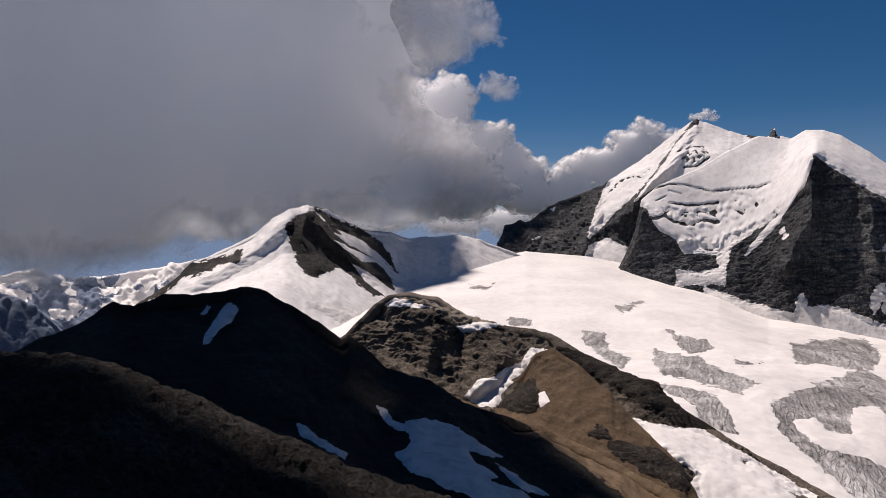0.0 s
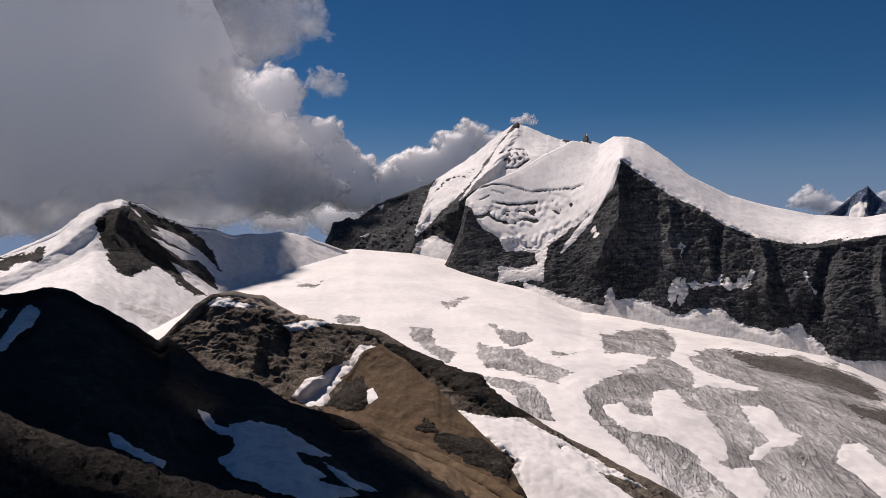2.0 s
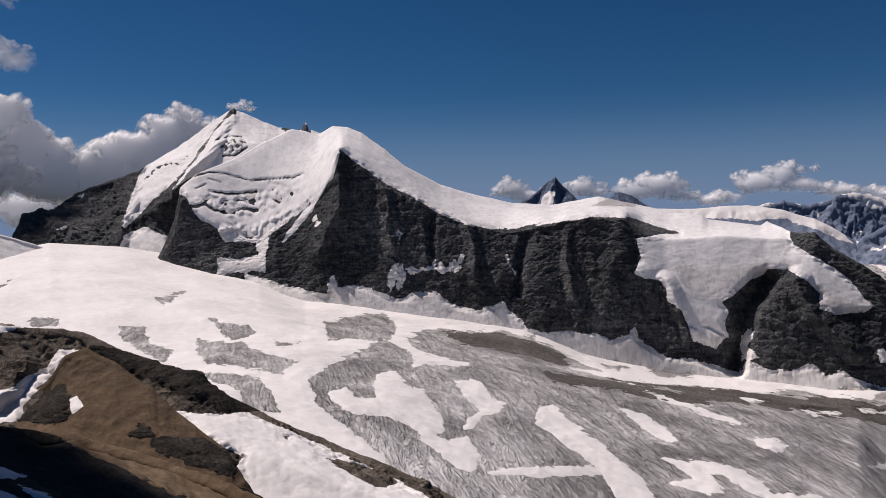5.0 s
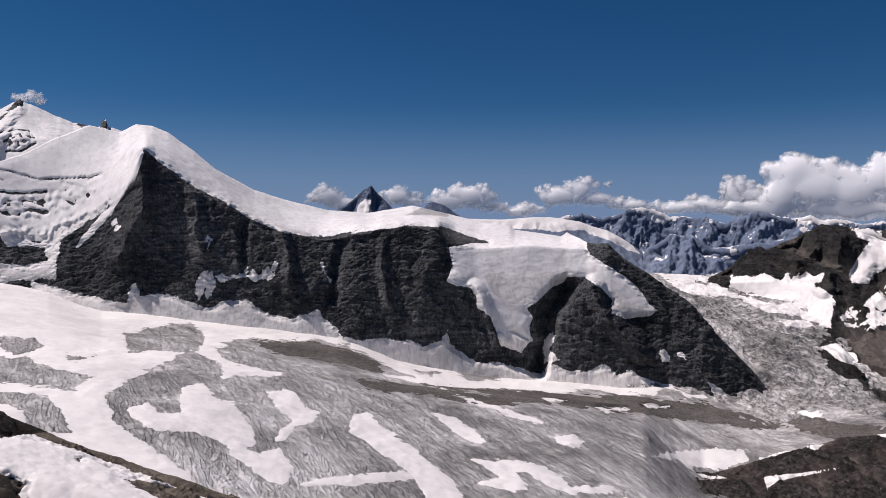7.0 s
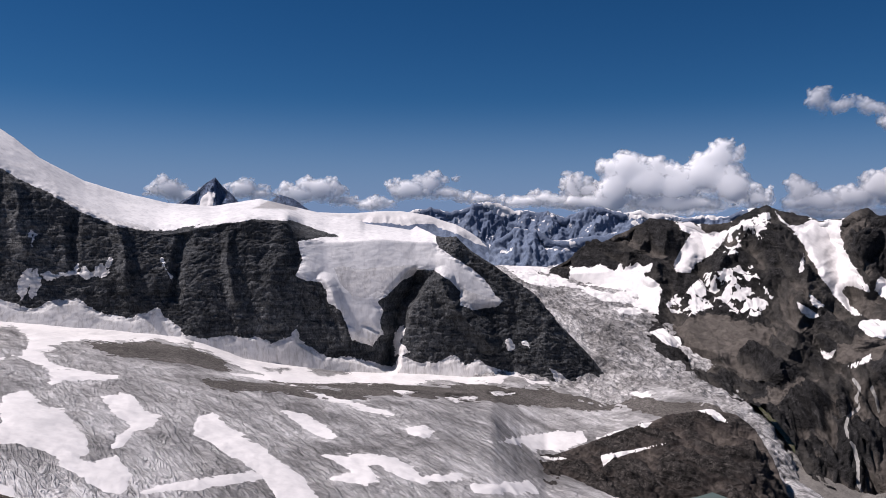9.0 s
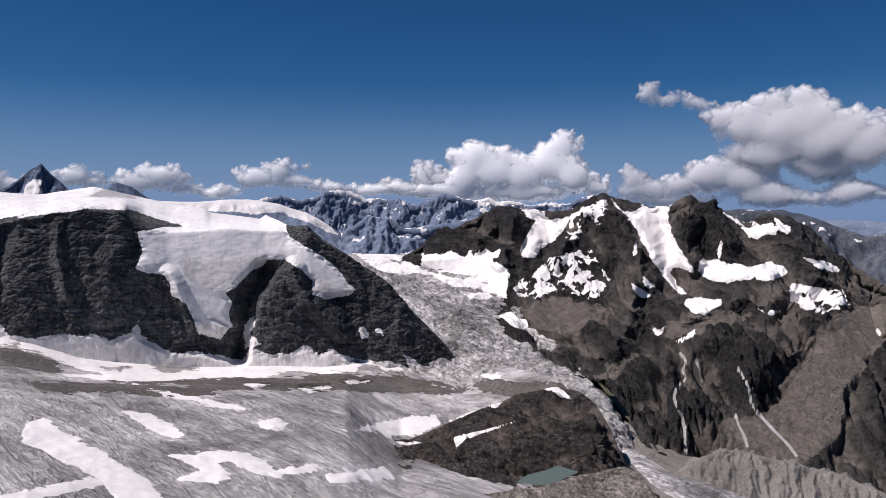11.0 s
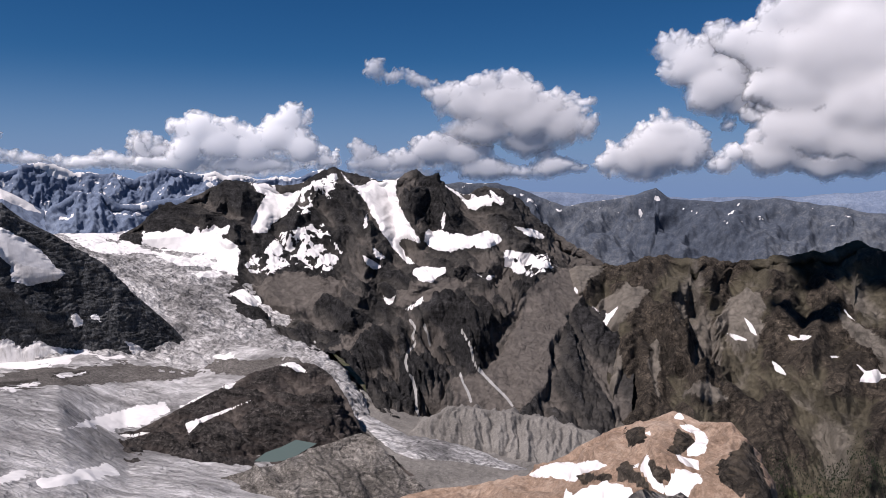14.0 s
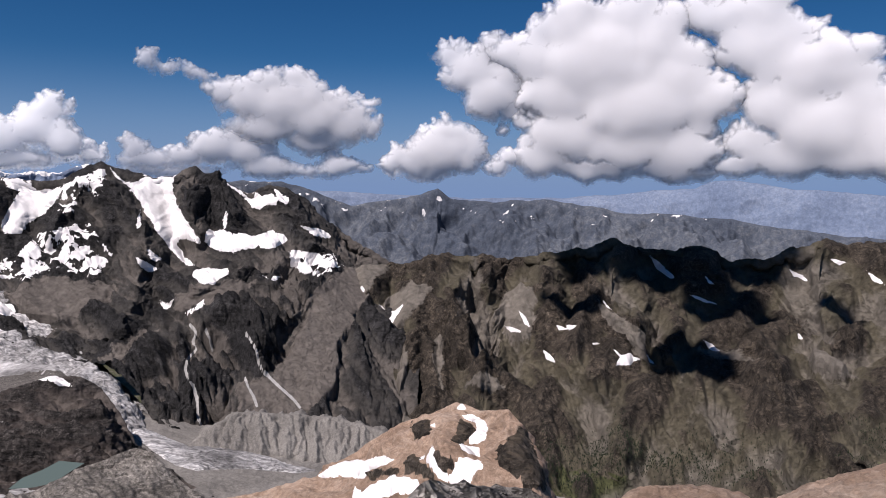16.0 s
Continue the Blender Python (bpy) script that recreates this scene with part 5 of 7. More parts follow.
TWIN_SNOW = (
    [(49.70, -3.60), (51.31, -3.51), (52.00, -3.31), (52.93, -3.74), (53.39, -3.25), (53.58, -3.66), (54.08, -3.17), (54.24, -3.76), (54.66, -3.34), (55.19, -4.10), (55.81, -4.36), (56.30, -5.04), (56.12, -5.83), (56.07, -6.84), (54.94, -6.82), (52.88, -6.40), (49.66, -5.49)],
    [(55.34, -8.12), (56.18, -7.80), (56.69, -7.81), (56.93, -8.32), (57.52, -8.41), (57.85, -9.01), (57.22, -9.08), (56.38, -8.77), (55.76, -8.30)],
    [(57.18, -0.22), (57.77, -0.01), (58.69, -0.31), (59.2, -0.94), (60.81, -0.73), (60.38, -1.49), (59.75, -2.21), (59.03, -2.93), (58.47, -3.27), (58.18, -3.77), (57.2, -3.77), (56.99, -3.26), (57.33, -2.63), (57.63, -2.0), (57.93, -1.36), (58.27, -0.98), (57.51, -0.81)],
    [(63.55, 0.95), (63.84, 0.32), (64.35, -0.1), (64.81, -0.32), (65.44, -0.32), (66.07, 0.23), (66.91, -0.11), (67.53, 0.39), (67.86, 0.6), (67.74, -0.23), (67.66, -0.94), (67.88, -1.78), (68.3, -2.41), (68.6, -3.04), (69.02, -3.66), (69.44, -4.29), (69.53, -4.7), (69.03, -4.58), (68.73, -4.29), (68.19, -4.3), (67.9, -4.72), (68.33, -5.35), (69.04, -6.17), (68.63, -6.26), (67.99, -5.68), (67.36, -4.94), (66.94, -4.31), (66.51, -3.68), (66.21, -3.05), (65.79, -2.42), (65.62, -1.79), (65.24, -1.37), (64.81, -0.74), (64.1, -0.1)],
    [(69.05, -6.51), (69.67, -6.37), (70.5, -6.48), (71.53, -6.63), (71.33, -6.97), (70.71, -7.19), (70.43, -7.61), (69.68, -7.5), (69.26, -7.42), (68.92, -6.93)],
    [(69.85, -3.99), (70.13, -3.57), (70.55, -3.86), (71.08, -3.64), (71.7, -4.05), (72.19, -3.88), (72.84, -4.12), (73.73, -4.02), (74.53, -3.76), (75.33, -3.99), (75.65, -4.48), (74.95, -4.9), (74.15, -5.13), (73.54, -4.93), (72.53, -5.07), (71.72, -5.3), (70.9, -5.23), (70.15, -4.9), (69.81, -4.49)],
    [(71.33, -0.4), (72.07, -0.94), (72.68, -1.47), (73.09, -2.05), (73.7, -2.17), (74.3, -1.87), (74.82, -1.95), (74.88, -1.34), (74.48, -1.05), (73.89, -1.22), (73.28, -0.93), (73.09, -1.47), (72.47, -1.06), (71.86, -0.52)],
    [(74.63, -0.64), (75.68, -1.37), (75.68, -1.78), (74.89, -1.54)],
    [(76.5, -3.36), (77.67, -3.55), (78.65, -3.93), (78.93, -4.41), (78.27, -4.34), (77.49, -4.16), (76.9, -3.64)],
    [(68.36, -9.65), (69.07, -9.09), (69.69, -8.62), (69.61, -9.16), (68.87, -9.56)],
    [(66.63, -8.6), (67.1, -8.88), (67.6, -8.58), (67.39, -9.13), (67.06, -9.38)],
    [(65.17, -5.5), (65.89, -5.92), (66.61, -6.37), (66.19, -6.67), (65.47, -6.26)],
    [(66.06, -5.07), (66.82, -5.7), (66.53, -5.87), (66.06, -5.62)],
    [(73.65, -6.95), (74.38, -7.22), (75.18, -7.07), (74.59, -7.41)],
    [(71.07, -3.02), (71.31, -2.39), (71.44, -2.6), (71.29, -3.56), (71.12, -3.64)],
    [(65.33, -2.84), (65.49, -2.21), (65.58, -2.42), (65.5, -3.47), (65.33, -3.47)],
    [(53.54, -3.83), (54.47, -3.16), (54.97, -3.42), (55.64, -3.17), (55.47, -3.76), (54.46, -4.09)],
)
TWIN_SPECK = (
    [(56.55, -6.09), (56.98, -5.59), (57.83, -5.38), (58.6, -4.33), (59.32, -3.69), (60.81, -3.48), (61.87, -2.97), (62.37, -3.36), (62.84, -4.12), (63.22, -4.75), (63.78, -5.38), (63.44, -6.02), (62.51, -6.74), (61.23, -6.53), (60.17, -6.11), (59.31, -6.32), (58.25, -6.78), (56.97, -6.64)],
    [(60.81, -0.31), (62.5, 0.32), (63.34, 0.53), (63.34, -0.74), (62.08, -1.79), (61.23, -2.42), (60.38, -2.42)],
    [(75.75, -5.21), (78.87, -5.53), (79.66, -6.31), (77.75, -7.18), (75.77, -6.44)],
)
TWIN_BARE = (
    [(67.9, -4.72), (68.61, -4.25), (69.32, -4.75), (69.24, -5.54), (69.04, -6.17), (68.41, -5.55)],
)
ICEFALL_SNOW = (
    [(44.57, -3.50), (45.79, -3.49), (47.02, -3.51), (48.12, -3.62), (49.70, -3.60), (51.31, -3.51), (52.00, -3.31), (52.93, -3.74), (53.67, -3.25), (54.57, -3.51), (55.81, -4.36), (56.30, -5.04), (56.12, -5.83), (56.07, -6.71), (54.95, -6.52), (53.92, -6.17), (52.07, -5.92), (50.87, -5.36), (49.67, -5.00), (48.08, -5.00), (46.72, -4.80), (45.69, -4.25)],
    [(52.88, -6.56), (54.53, -6.39), (55.36, -6.74), (54.32, -6.85), (53.29, -6.91)],
    [(55.34, -8.12), (56.18, -7.80), (56.69, -7.81), (56.93, -8.32), (57.52, -8.41), (57.85, -9.01), (57.22, -9.08), (56.38, -8.77), (55.76, -8.30)],
)
ICEFALL_BARE = (
    [(47.02, -3.80), (48.03, -4.06), (48.50, -3.99), (48.10, -4.31), (47.32, -4.05)],
    [(49.37, -4.17), (50.89, -4.24), (52.71, -4.57), (50.88, -4.78), (49.68, -4.67)],
    [(50.27, -4.85), (52.09, -4.97), (53.93, -5.21), (52.69, -5.48), (51.28, -5.12)],
    [(54.13, -5.59), (55.50, -5.70), (55.37, -5.86), (54.21, -5.76)],
)
ALP_SNOW = (
    [(78.56, -10.57), (78.97, -10.08), (79.39, -9.66), (79.98, -9.54), (79.48, -10.08), (79.31, -10.66)],
    [(80.49, -9.13), (80.91, -8.42), (81.07, -7.83), (81.29, -8.12), (81.12, -8.84)],
    [(78.05, -7.9), (78.47, -8.4), (78.97, -9.12), (78.55, -8.91)],
    [(82.35, -9.17), (82.95, -9.76), (83.63, -9.68), (84.27, -9.08), (83.93, -9.76), (83.34, -10.68), (82.83, -10.35)],
    [(92.94, -9.52), (93.42, -9.92), (93.86, -10.74), (93.43, -10.51)],
    [(91.86, -10.68), (92.46, -10.75), (93.27, -11.1), (92.42, -11.12)],
    [(94.79, -12.29), (95.43, -12.67), (95.78, -13.23), (95.1, -13.01)],
    [(100.03, -12.06), (100.61, -12.39), (101.26, -12.19), (101.6, -12.65), (101.29, -13.11), (100.23, -13.18), (100.46, -12.56)],
    [(101.43, -12.46), (102.04, -12.62), (101.52, -12.81)],
    [(102.43, -12.27), (102.97, -12.91), (102.65, -12.81)],
    [(99.09, -8.46), (99.85, -9.24), (99.35, -8.98)],
    [(102.36, -5.15), (102.97, -5.53), (103.58, -6.12), (104.31, -6.69), (103.8, -6.68), (102.91, -6.07)],
    [(104.93, -7.67), (105.99, -7.97), (107.15, -8.37), (106.19, -8.27)],
    [(106.22, -10.86), (106.97, -11.24), (107.6, -11.7), (106.83, -11.61)],
    [(106.23, -6.47), (106.86, -6.96), (106.52, -6.94)],
    [(111.71, -5.69), (112.5, -5.98), (112.79, -6.35), (111.98, -6.13)],
    [(114.08, -4.78), (115.17, -4.94), (114.68, -5.2)],
    [(116.18, -5.33), (116.85, -5.8), (117.69, -6.47), (116.71, -6.1)],
    [(112.41, -9.86), (112.75, -10.28), (112.43, -10.32)],
    [(98.33, -11.62), (98.95, -11.67), (98.54, -11.86)],
    [(87.84, -5.28), (88.61, -5.36), (88.06, -5.45)],
    [(95.79, -10.5), (96.64, -10.72), (96.01, -10.83)],
    [(96.42, -10.44), (97.25, -10.48), (96.76, -10.83)],
)
BASTION_SNOW = (
    [(57.60, -13.36), (59.94, -13.20), (61.14, -14.13), (60.15, -13.95), (59.51, -13.53)],
    [(52.08, -17.04), (54.39, -16.49), (56.85, -15.78), (55.66, -16.26), (53.12, -17.10), (52.36, -17.76)],
    [(54.41, -14.68), (56.10, -14.42), (55.25, -14.91)],
    [(47.40, -17.32), (49.81, -17.36), (48.59, -17.57)],
)
KNOLL_SNOW = (
    [(77.79, -21.43), (78.74, -20.82), (79.82, -20.48), (81.55, -20.46), (82.84, -20.21), (83.7, -20.45), (83.06, -20.79), (81.78, -21.12), (81.35, -21.72), (80.27, -21.68), (79.4, -21.47), (78.53, -21.65)],
    [(80.49, -22.14), (81.15, -22.58), (82.01, -22.08), (83.08, -21.72), (84.58, -21.57), (85.65, -22.08), (86.71, -22.27), (87.35, -22.6), (84.6, -22.72), (82.88, -22.96), (81.59, -23.33), (80.42, -23.37)],
    [(85.4, -20.43), (86.24, -20.11), (86.56, -19.5), (86.79, -20.07), (87.01, -20.64), (87.36, -21.19), (88.03, -21.56), (87.79, -21.81), (86.9, -21.46), (86.47, -20.91), (86.04, -20.51)],
    [(87.87, -21.8), (88.35, -20.92), (88.54, -20.33), (89.16, -20.17), (89.99, -20.4), (90.69, -20.72), (90.01, -21.17), (89.61, -21.58), (89.42, -22.28), (88.6, -22.43)],
    [(88.84, -17.31), (89.49, -17.18), (90.56, -17.65), (90.82, -18.21), (90.6, -19.04), (89.96, -19.29), (89.42, -19.3), (89.33, -18.84), (89.93, -18.28), (89.83, -17.78), (89.14, -17.68)],
    [(88.39, -18.95), (88.93, -19.33), (89.55, -19.48), (90.21, -19.5), (90.22, -20.12), (89.36, -20.04), (88.73, -19.66)],
    [(86.11, -18.03), (86.78, -17.88), (86.79, -18.23)],
    [(88.42, -16.78), (88.78, -16.48), (89.03, -16.82)],
)
TONGUE = (
    [(61.23, -12.73), (62.52, -12.19), (64.23, -12.92), (65.3, -13.72), (65.74, -14.94), (64.67, -15.57), (64.24, -16.39), (65.11, -17.18), (66.4, -17.74), (67.47, -18.31), (68.54, -18.86), (69.81, -18.8), (71.49, -19.02), (73.58, -19.73), (75.23, -20.36), (77.66, -21.07), (76.05, -21.19), (73.59, -20.76), (71.09, -20.55), (68.98, -20.47), (67.48, -19.95), (66.19, -19.02), (65.11, -18.06), (64.25, -17.07), (63.6, -16.08), (62.95, -15.27), (62.3, -14.25), (61.44, -13.56)],
)
LAKE = (
    [(56.90, -20.03), (57.78, -19.48), (58.97, -19.18), (60.01, -18.76), (61.58, -19.12), (60.51, -19.62), (59.62, -20.09), (58.42, -20.18)],
)
FAR_SNOW = (
    [(30.64, 0.56), (34.11, 0.57), (38.14, 0.59), (38.88, -0.01), (35.89, -0.48), (32.33, -0.31), (30.62, -0.08)],
    [(42.79, 1.30), (44.38, 1.55), (46.38, 0.62), (44.76, -0.01), (43.57, 0.61)],
    [(53.43, 0.42), (56.80, 0.63), (55.96, -0.21), (53.85, -0.09)],
    [(53.64, 0.57), (56.25, 0.86), (59.49, 0.60), (60.19, 0.11), (55.90, -0.01), (53.84, 0.05)],
)
SRIDGE_SNOW = (
    [(28.95, 0.58), (36.97, 0.65), (39.93, 0.17), (42.45, -0.98), (43.50, -2.14), (41.62, -1.41), (39.51, -0.50), (36.56, -0.53), (33.17, -0.31), (28.96, -0.26)],
)
PYR_SNOW = (
    [(22.69, 1.25), (23.18, 1.76), (23.67, 1.68), (23.42, 0.69), (22.53, 0.59)],
)
SUNLIT_STRIP = (
    [(-13.6, -13.04), (-12.66, -12.93), (-10.96, -13.26), (-8.83, -14.09), (-6.71, -15.26), (-4.18, -16.38), (-2.1, -17.84), (0.17, -19.01), (2.41, -20.45), (-2.09, -20.75), (-3.34, -19.5), (-6.71, -17.77), (-9.68, -15.86), (-12.24, -14.06)],
)
BROWN_BENCH = (
    [(-21.74, -4.7), (-21.04, -4.33), (-18.96, -4.61), (-16.87, -5.26), (-14.89, -6.33), (-13.28, -6.84), (-15.19, -6.75), (-17.3, -6.72), (-18.34, -5.96), (-19.39, -5.44), (-21.04, -5.21)],
)
SPUR_CRAGS = (
    [(-6.5, -14.94), (-4.61, -15.29), (-2.52, -15.41), (-0.86, -16.31), (-0.16, -17.43), (-0.44, -18.29), (-2.51, -17.63), (-4.18, -16.73), (-5.87, -15.8)],
    [(-14.11, -12.79), (-13.3, -11.74), (-12.44, -11.13), (-11.38, -10.93), (-11.08, -11.75), (-11.3, -13.22), (-12.66, -13.45)],
    [(-7.35, -14.75), (-6.71, -14.14), (-6.08, -14.45), (-5.66, -15.12), (-6.5, -15.14)],
)
SCREE_FANS = (
    [(80.23, -6.32), (81.49, -5.89), (83.18, -6.31), (82.0, -7.58), (81.71, -8.21), (80.66, -9.26), (79.39, -10.08), (78.35, -10.9), (77.8, -11.72), (78.77, -12.56), (79.4, -13.8), (78.56, -15.41), (76.87, -16.57), (76.04, -15.74), (75.63, -13.71), (75.22, -12.47), (76.05, -11.68), (77.3, -10.88), (77.72, -9.23), (78.55, -7.57), (79.39, -7.16)],
    [(82.26, -8.63), (83.62, -8.08), (85.53, -7.56), (86.39, -7.97), (85.55, -9.24), (84.28, -10.09), (83.65, -11.35), (83.21, -10.72), (82.78, -10.1)],
    [(90.81, -9.37), (92.14, -7.78), (93.05, -6.83), (94.14, -8.23), (94.18, -9.9), (93.79, -11.25), (92.22, -11.3), (91.68, -10.18)],
    [(88.85, -14.7), (90.64, -13.75), (92.52, -15.25), (91.45, -15.45), (90.15, -15.29)],
    [(98.86, -8.88), (100.51, -9.42), (102.17, -10.75), (102.85, -12.8), (100.58, -11.33), (99.09, -9.69)],
    [(106.12, -11.07), (108.04, -11.5), (110.31, -12.45), (109.59, -12.71), (107.31, -11.96)],
    [(113.06, -10.25), (114.81, -10.82), (116.21, -11.76), (114.87, -11.93), (113.49, -11.72)],
    [(83.88, -13.43), (84.34, -11.77), (84.61, -13.84), (84.2, -15.49), (84.91, -17.72), (84.22, -17.52), (83.6, -15.49)],
    [(86.65, -11.75), (87.16, -11.32), (87.22, -15.06), (87.58, -16.28), (87.06, -16.21), (86.68, -13.83)],
)
TWIN_SCREE = (
    [(76.64, -10.46), (77.0, -8.83), (78.14, -7.37), (80.04, -6.3), (81.53, -6.04), (81.6, -8.6), (79.79, -11.86), (79.48, -15.01), (77.16, -16.75), (73.95, -17.38), (71.88, -17.12), (71.84, -14.33), (73.89, -14.22), (75.48, -12.53)],
    [(68.02, -8.28), (69.26, -7.42), (71.33, -7.05), (73.38, -7.25), (72.17, -8.39), (69.7, -9.08), (68.66, -9.52), (67.6, -9.12)],
    [(56.97, -7.27), (59.53, -6.65), (62.51, -7.29), (64.21, -6.65), (63.36, -8.34), (60.8, -9.61), (58.24, -9.18)],
    [(62.09, -12.52), (63.8, -11.89), (65.5, -10.83), (66.56, -10.19), (65.72, -11.65), (64.23, -13.12)],
)
FACE_FOLDS = (
    ([(-2.74, 2.96), (-1.69, 3.26), (-0.42, 3.09), (1.27, 2.67), (2.96, 2.83), (4.22, 2.82), (5.06, 3.15)], 0.11, -6.6),
    ([(-1.61, 1.91), (-0.64, 1.74), (0.42, 1.7), (1.69, 1.91)], 0.13, -6.6),
    ([(-0.64, 1.28), (0.42, 1.19), (1.47, 1.48)], 0.11, -5.5),
    ([(-2.53, 2.12), (-1.9, 2.42)], 0.11, -5.5),
    ([(2.53, 2.53), (3.8, 2.32)], 0.1, -4.4),
    ([(-2.96, 0.86), (-1.91, 0.99), (-1.36, 0.56), (-0.43, 0.31), (0.63, 0.64), (1.68, 0.47)], 0.16, -7.7),
    ([(-0.86, -0.79), (0.2, -0.71), (1.26, -0.97), (2.74, -0.12), (4.22, 0.46), (5.48, 1.38)], 0.24, 7.7),
    ([(-1.69, 2.75), (-0.85, 2.54)], 0.08, -4.4),
)
FACE_SERACS = (
    ([(-1.07, -0.41), (-0.01, -0.2), (1.26, -0.63), (2.53, 0.21), (3.8, 0.63), (4.64, 1.05), (5.48, 1.81), (5.9, 1.55), (5.27, 0.84), (4.22, -0.0), (3.16, -0.84), (1.89, -1.56), (0.62, -1.64), (-0.23, -1.26)], 22, 9),
    ([(-2.96, 1.49), (-1.48, 1.91), (-0.0, 1.57), (1.69, 2.12), (3.8, 2.32), (5.06, 2.31), (4.22, 1.26), (2.53, 0.43), (1.26, 0.01), (-0.43, -0.12), (-1.7, 0.44)], 26, 6),
)
SUMMIT_FOLDS = (
    ([(-1.04, 5.6), (0.01, 5.89), (0.85, 5.76)], 0.13, -6.6),
    ([(-0.63, 4.43), (0.22, 4.51), (1.06, 5.05)], 0.13, -6.6),
    ([(-5.88, 2.75), (-5.04, 3.5), (-4.21, 3.88)], 0.16, -7.7),
    ([(-2.94, 4.43), (-2.01, 5.6), (-1.04, 6.72)], 0.16, 5.5),
)
SUMMIT_SERACS = (
    ([(-1.05, 5.27), (-0.41, 5.76), (0.77, 5.93), (1.36, 5.47), (0.85, 4.85), (0.22, 4.43), (-0.63, 4.51)], 24, 9),
    ([(-6.09, 2.83), (-5.54, 3.67), (-4.2, 4.17), (-2.52, 4.85), (-2.95, 4.01), (-4.63, 2.96), (-5.26, 2.67)], 22, 8),
)
SUMMIT_ROCKS = (
    [(-4.43, 2.12), (-5.06, 1.28), (-6.23, 0.32), (-6.82, -0.26), (-6.49, -0.31), (-5.06, 0.44), (-4.22, 1.28)],
    [(0.1, 7.96), (0.44, 7.67), (0.23, 7.34), (-0.15, 7.42)],
)
BROWN_CRAGS = (
    [(-10.15, -8.32), (-7.04, -8.97), (-3.85, -10.34), (0.26, -12.55), (2.34, -13.92), (-1.02, -13.87), (-3.88, -12.44), (-6.68, -10.8), (-9.41, -9.56)],
)
TWIN_STREAMS = (
    [(68.59, -10.4), (69.0, -10.98), (68.8, -11.67), (69.02, -12.17), (68.4, -12.78), (68.22, -13.45), (68.4, -14.17), (68.83, -14.88), (69.0, -15.66), (69.06, -16.87), (69.37, -17.86), (69.55, -17.8), (69.24, -16.83), (69.19, -15.64), (69.01, -14.82), (68.58, -14.1), (68.41, -13.44), (68.56, -12.87), (69.19, -12.22), (68.98, -11.66), (69.18, -10.94), (68.74, -10.3)],
    [(72.46, -11.18), (72.88, -11.81), (73.25, -12.47), (73.38, -13.27), (73.64, -13.87), (73.81, -13.79), (73.56, -13.21), (73.42, -12.41), (73.03, -11.72), (72.61, -11.08)],
    [(73.66, -13.89), (74.32, -14.58), (75.27, -15.47), (75.97, -16.12), (76.5, -16.74), (76.63, -16.63), (76.1, -16.0), (75.4, -15.34), (74.45, -14.45), (73.79, -13.77)],
    [(72.37, -14.33), (72.68, -15.12), (73.01, -15.7), (73.27, -16.47), (73.44, -16.41), (73.18, -15.62), (72.84, -15.04), (72.54, -14.26)],
    [(69.63, -10.77), (69.97, -11.49), (70.14, -12.38), (70.32, -12.34), (70.14, -11.44), (69.8, -10.7)],
)
TWIN_CRAGS = (
    [(64.66, -12.71), (66.77, -11.01), (68.87, -10.34), (71.77, -9.02), (74.18, -7.3), (75.36, -5.63), (77.7, -4.56), (79.63, -5.11), (79.91, -5.98), (78.52, -6.75), (77.36, -7.4), (76.99, -8.43), (76.22, -9.27), (76.44, -10.47), (75.47, -12.13), (75.11, -13.95), (73.89, -14.22), (72.24, -13.5), (71.44, -15.55), (69.8, -17.81), (66.81, -16.53), (65.52, -14.95), (64.66, -13.74)],
    [(67.95, -0.11), (69.59, 0.72), (70.83, -0.11), (71.27, -1.98), (72.1, -3.63), (70.26, -3.44), (69.22, -3.24), (68.59, -2.2), (67.96, -1.15)],
    [(74.95, -5.23), (77.3, -4.44), (79.62, -4.79), (79.84, -5.9), (77.73, -6.38), (75.76, -5.83)],
)
ALP_CRAGS = (
    [(86.58, -13.0), (87.06, -10.07), (87.88, -7.53), (89.13, -6.15), (90.52, -7.48), (91.42, -9.98), (91.71, -11.65), (91.07, -13.95), (88.83, -13.46), (87.54, -13.61)],
    [(81.71, -9.05), (82.78, -10.1), (83.31, -11.77), (83.84, -13.64), (82.81, -14.34), (81.1, -13.5), (79.4, -13.6), (78.47, -12.64), (79.4, -11.33), (80.66, -10.51)],
    [(83.61, -7.23), (85.3, -6.08), (88.05, -5.15), (87.22, -6.27), (86.17, -7.21), (84.47, -7.65)],
    [(89.04, -5.39), (90.9, -5.1), (92.27, -6.17), (91.79, -7.11), (90.43, -7.06), (89.56, -6.31)],
    [(79.4, -14.21), (81.53, -13.83), (83.25, -15.08), (82.83, -17.11), (80.26, -17.47), (78.56, -16.63)],
    [(102.13, -9.53), (103.33, -9.66), (104.56, -10.99), (103.84, -12.64), (102.59, -11.13)],
    [(98.78, -6.4), (100.01, -6.76), (99.87, -8.42), (99.04, -8.04)],
    [(111.15, -7.35), (113.25, -7.19), (114.36, -8.62), (112.68, -9.53), (111.58, -8.86)],
    [(113.67, -8.68), (116.35, -8.43), (116.78, -10.23), (114.81, -10.82)],
)
FOREST = (
    [(90.74, -22.55), (94.92, -17.45), (97.49, -18.29), (100.73, -15.87), (103.98, -16.19), (107.15, -17.02), (112.29, -15.80), (117.93, -14.41), (121.94, -13.40), (122.33, -19.39), (90.76, -23.69)],
)

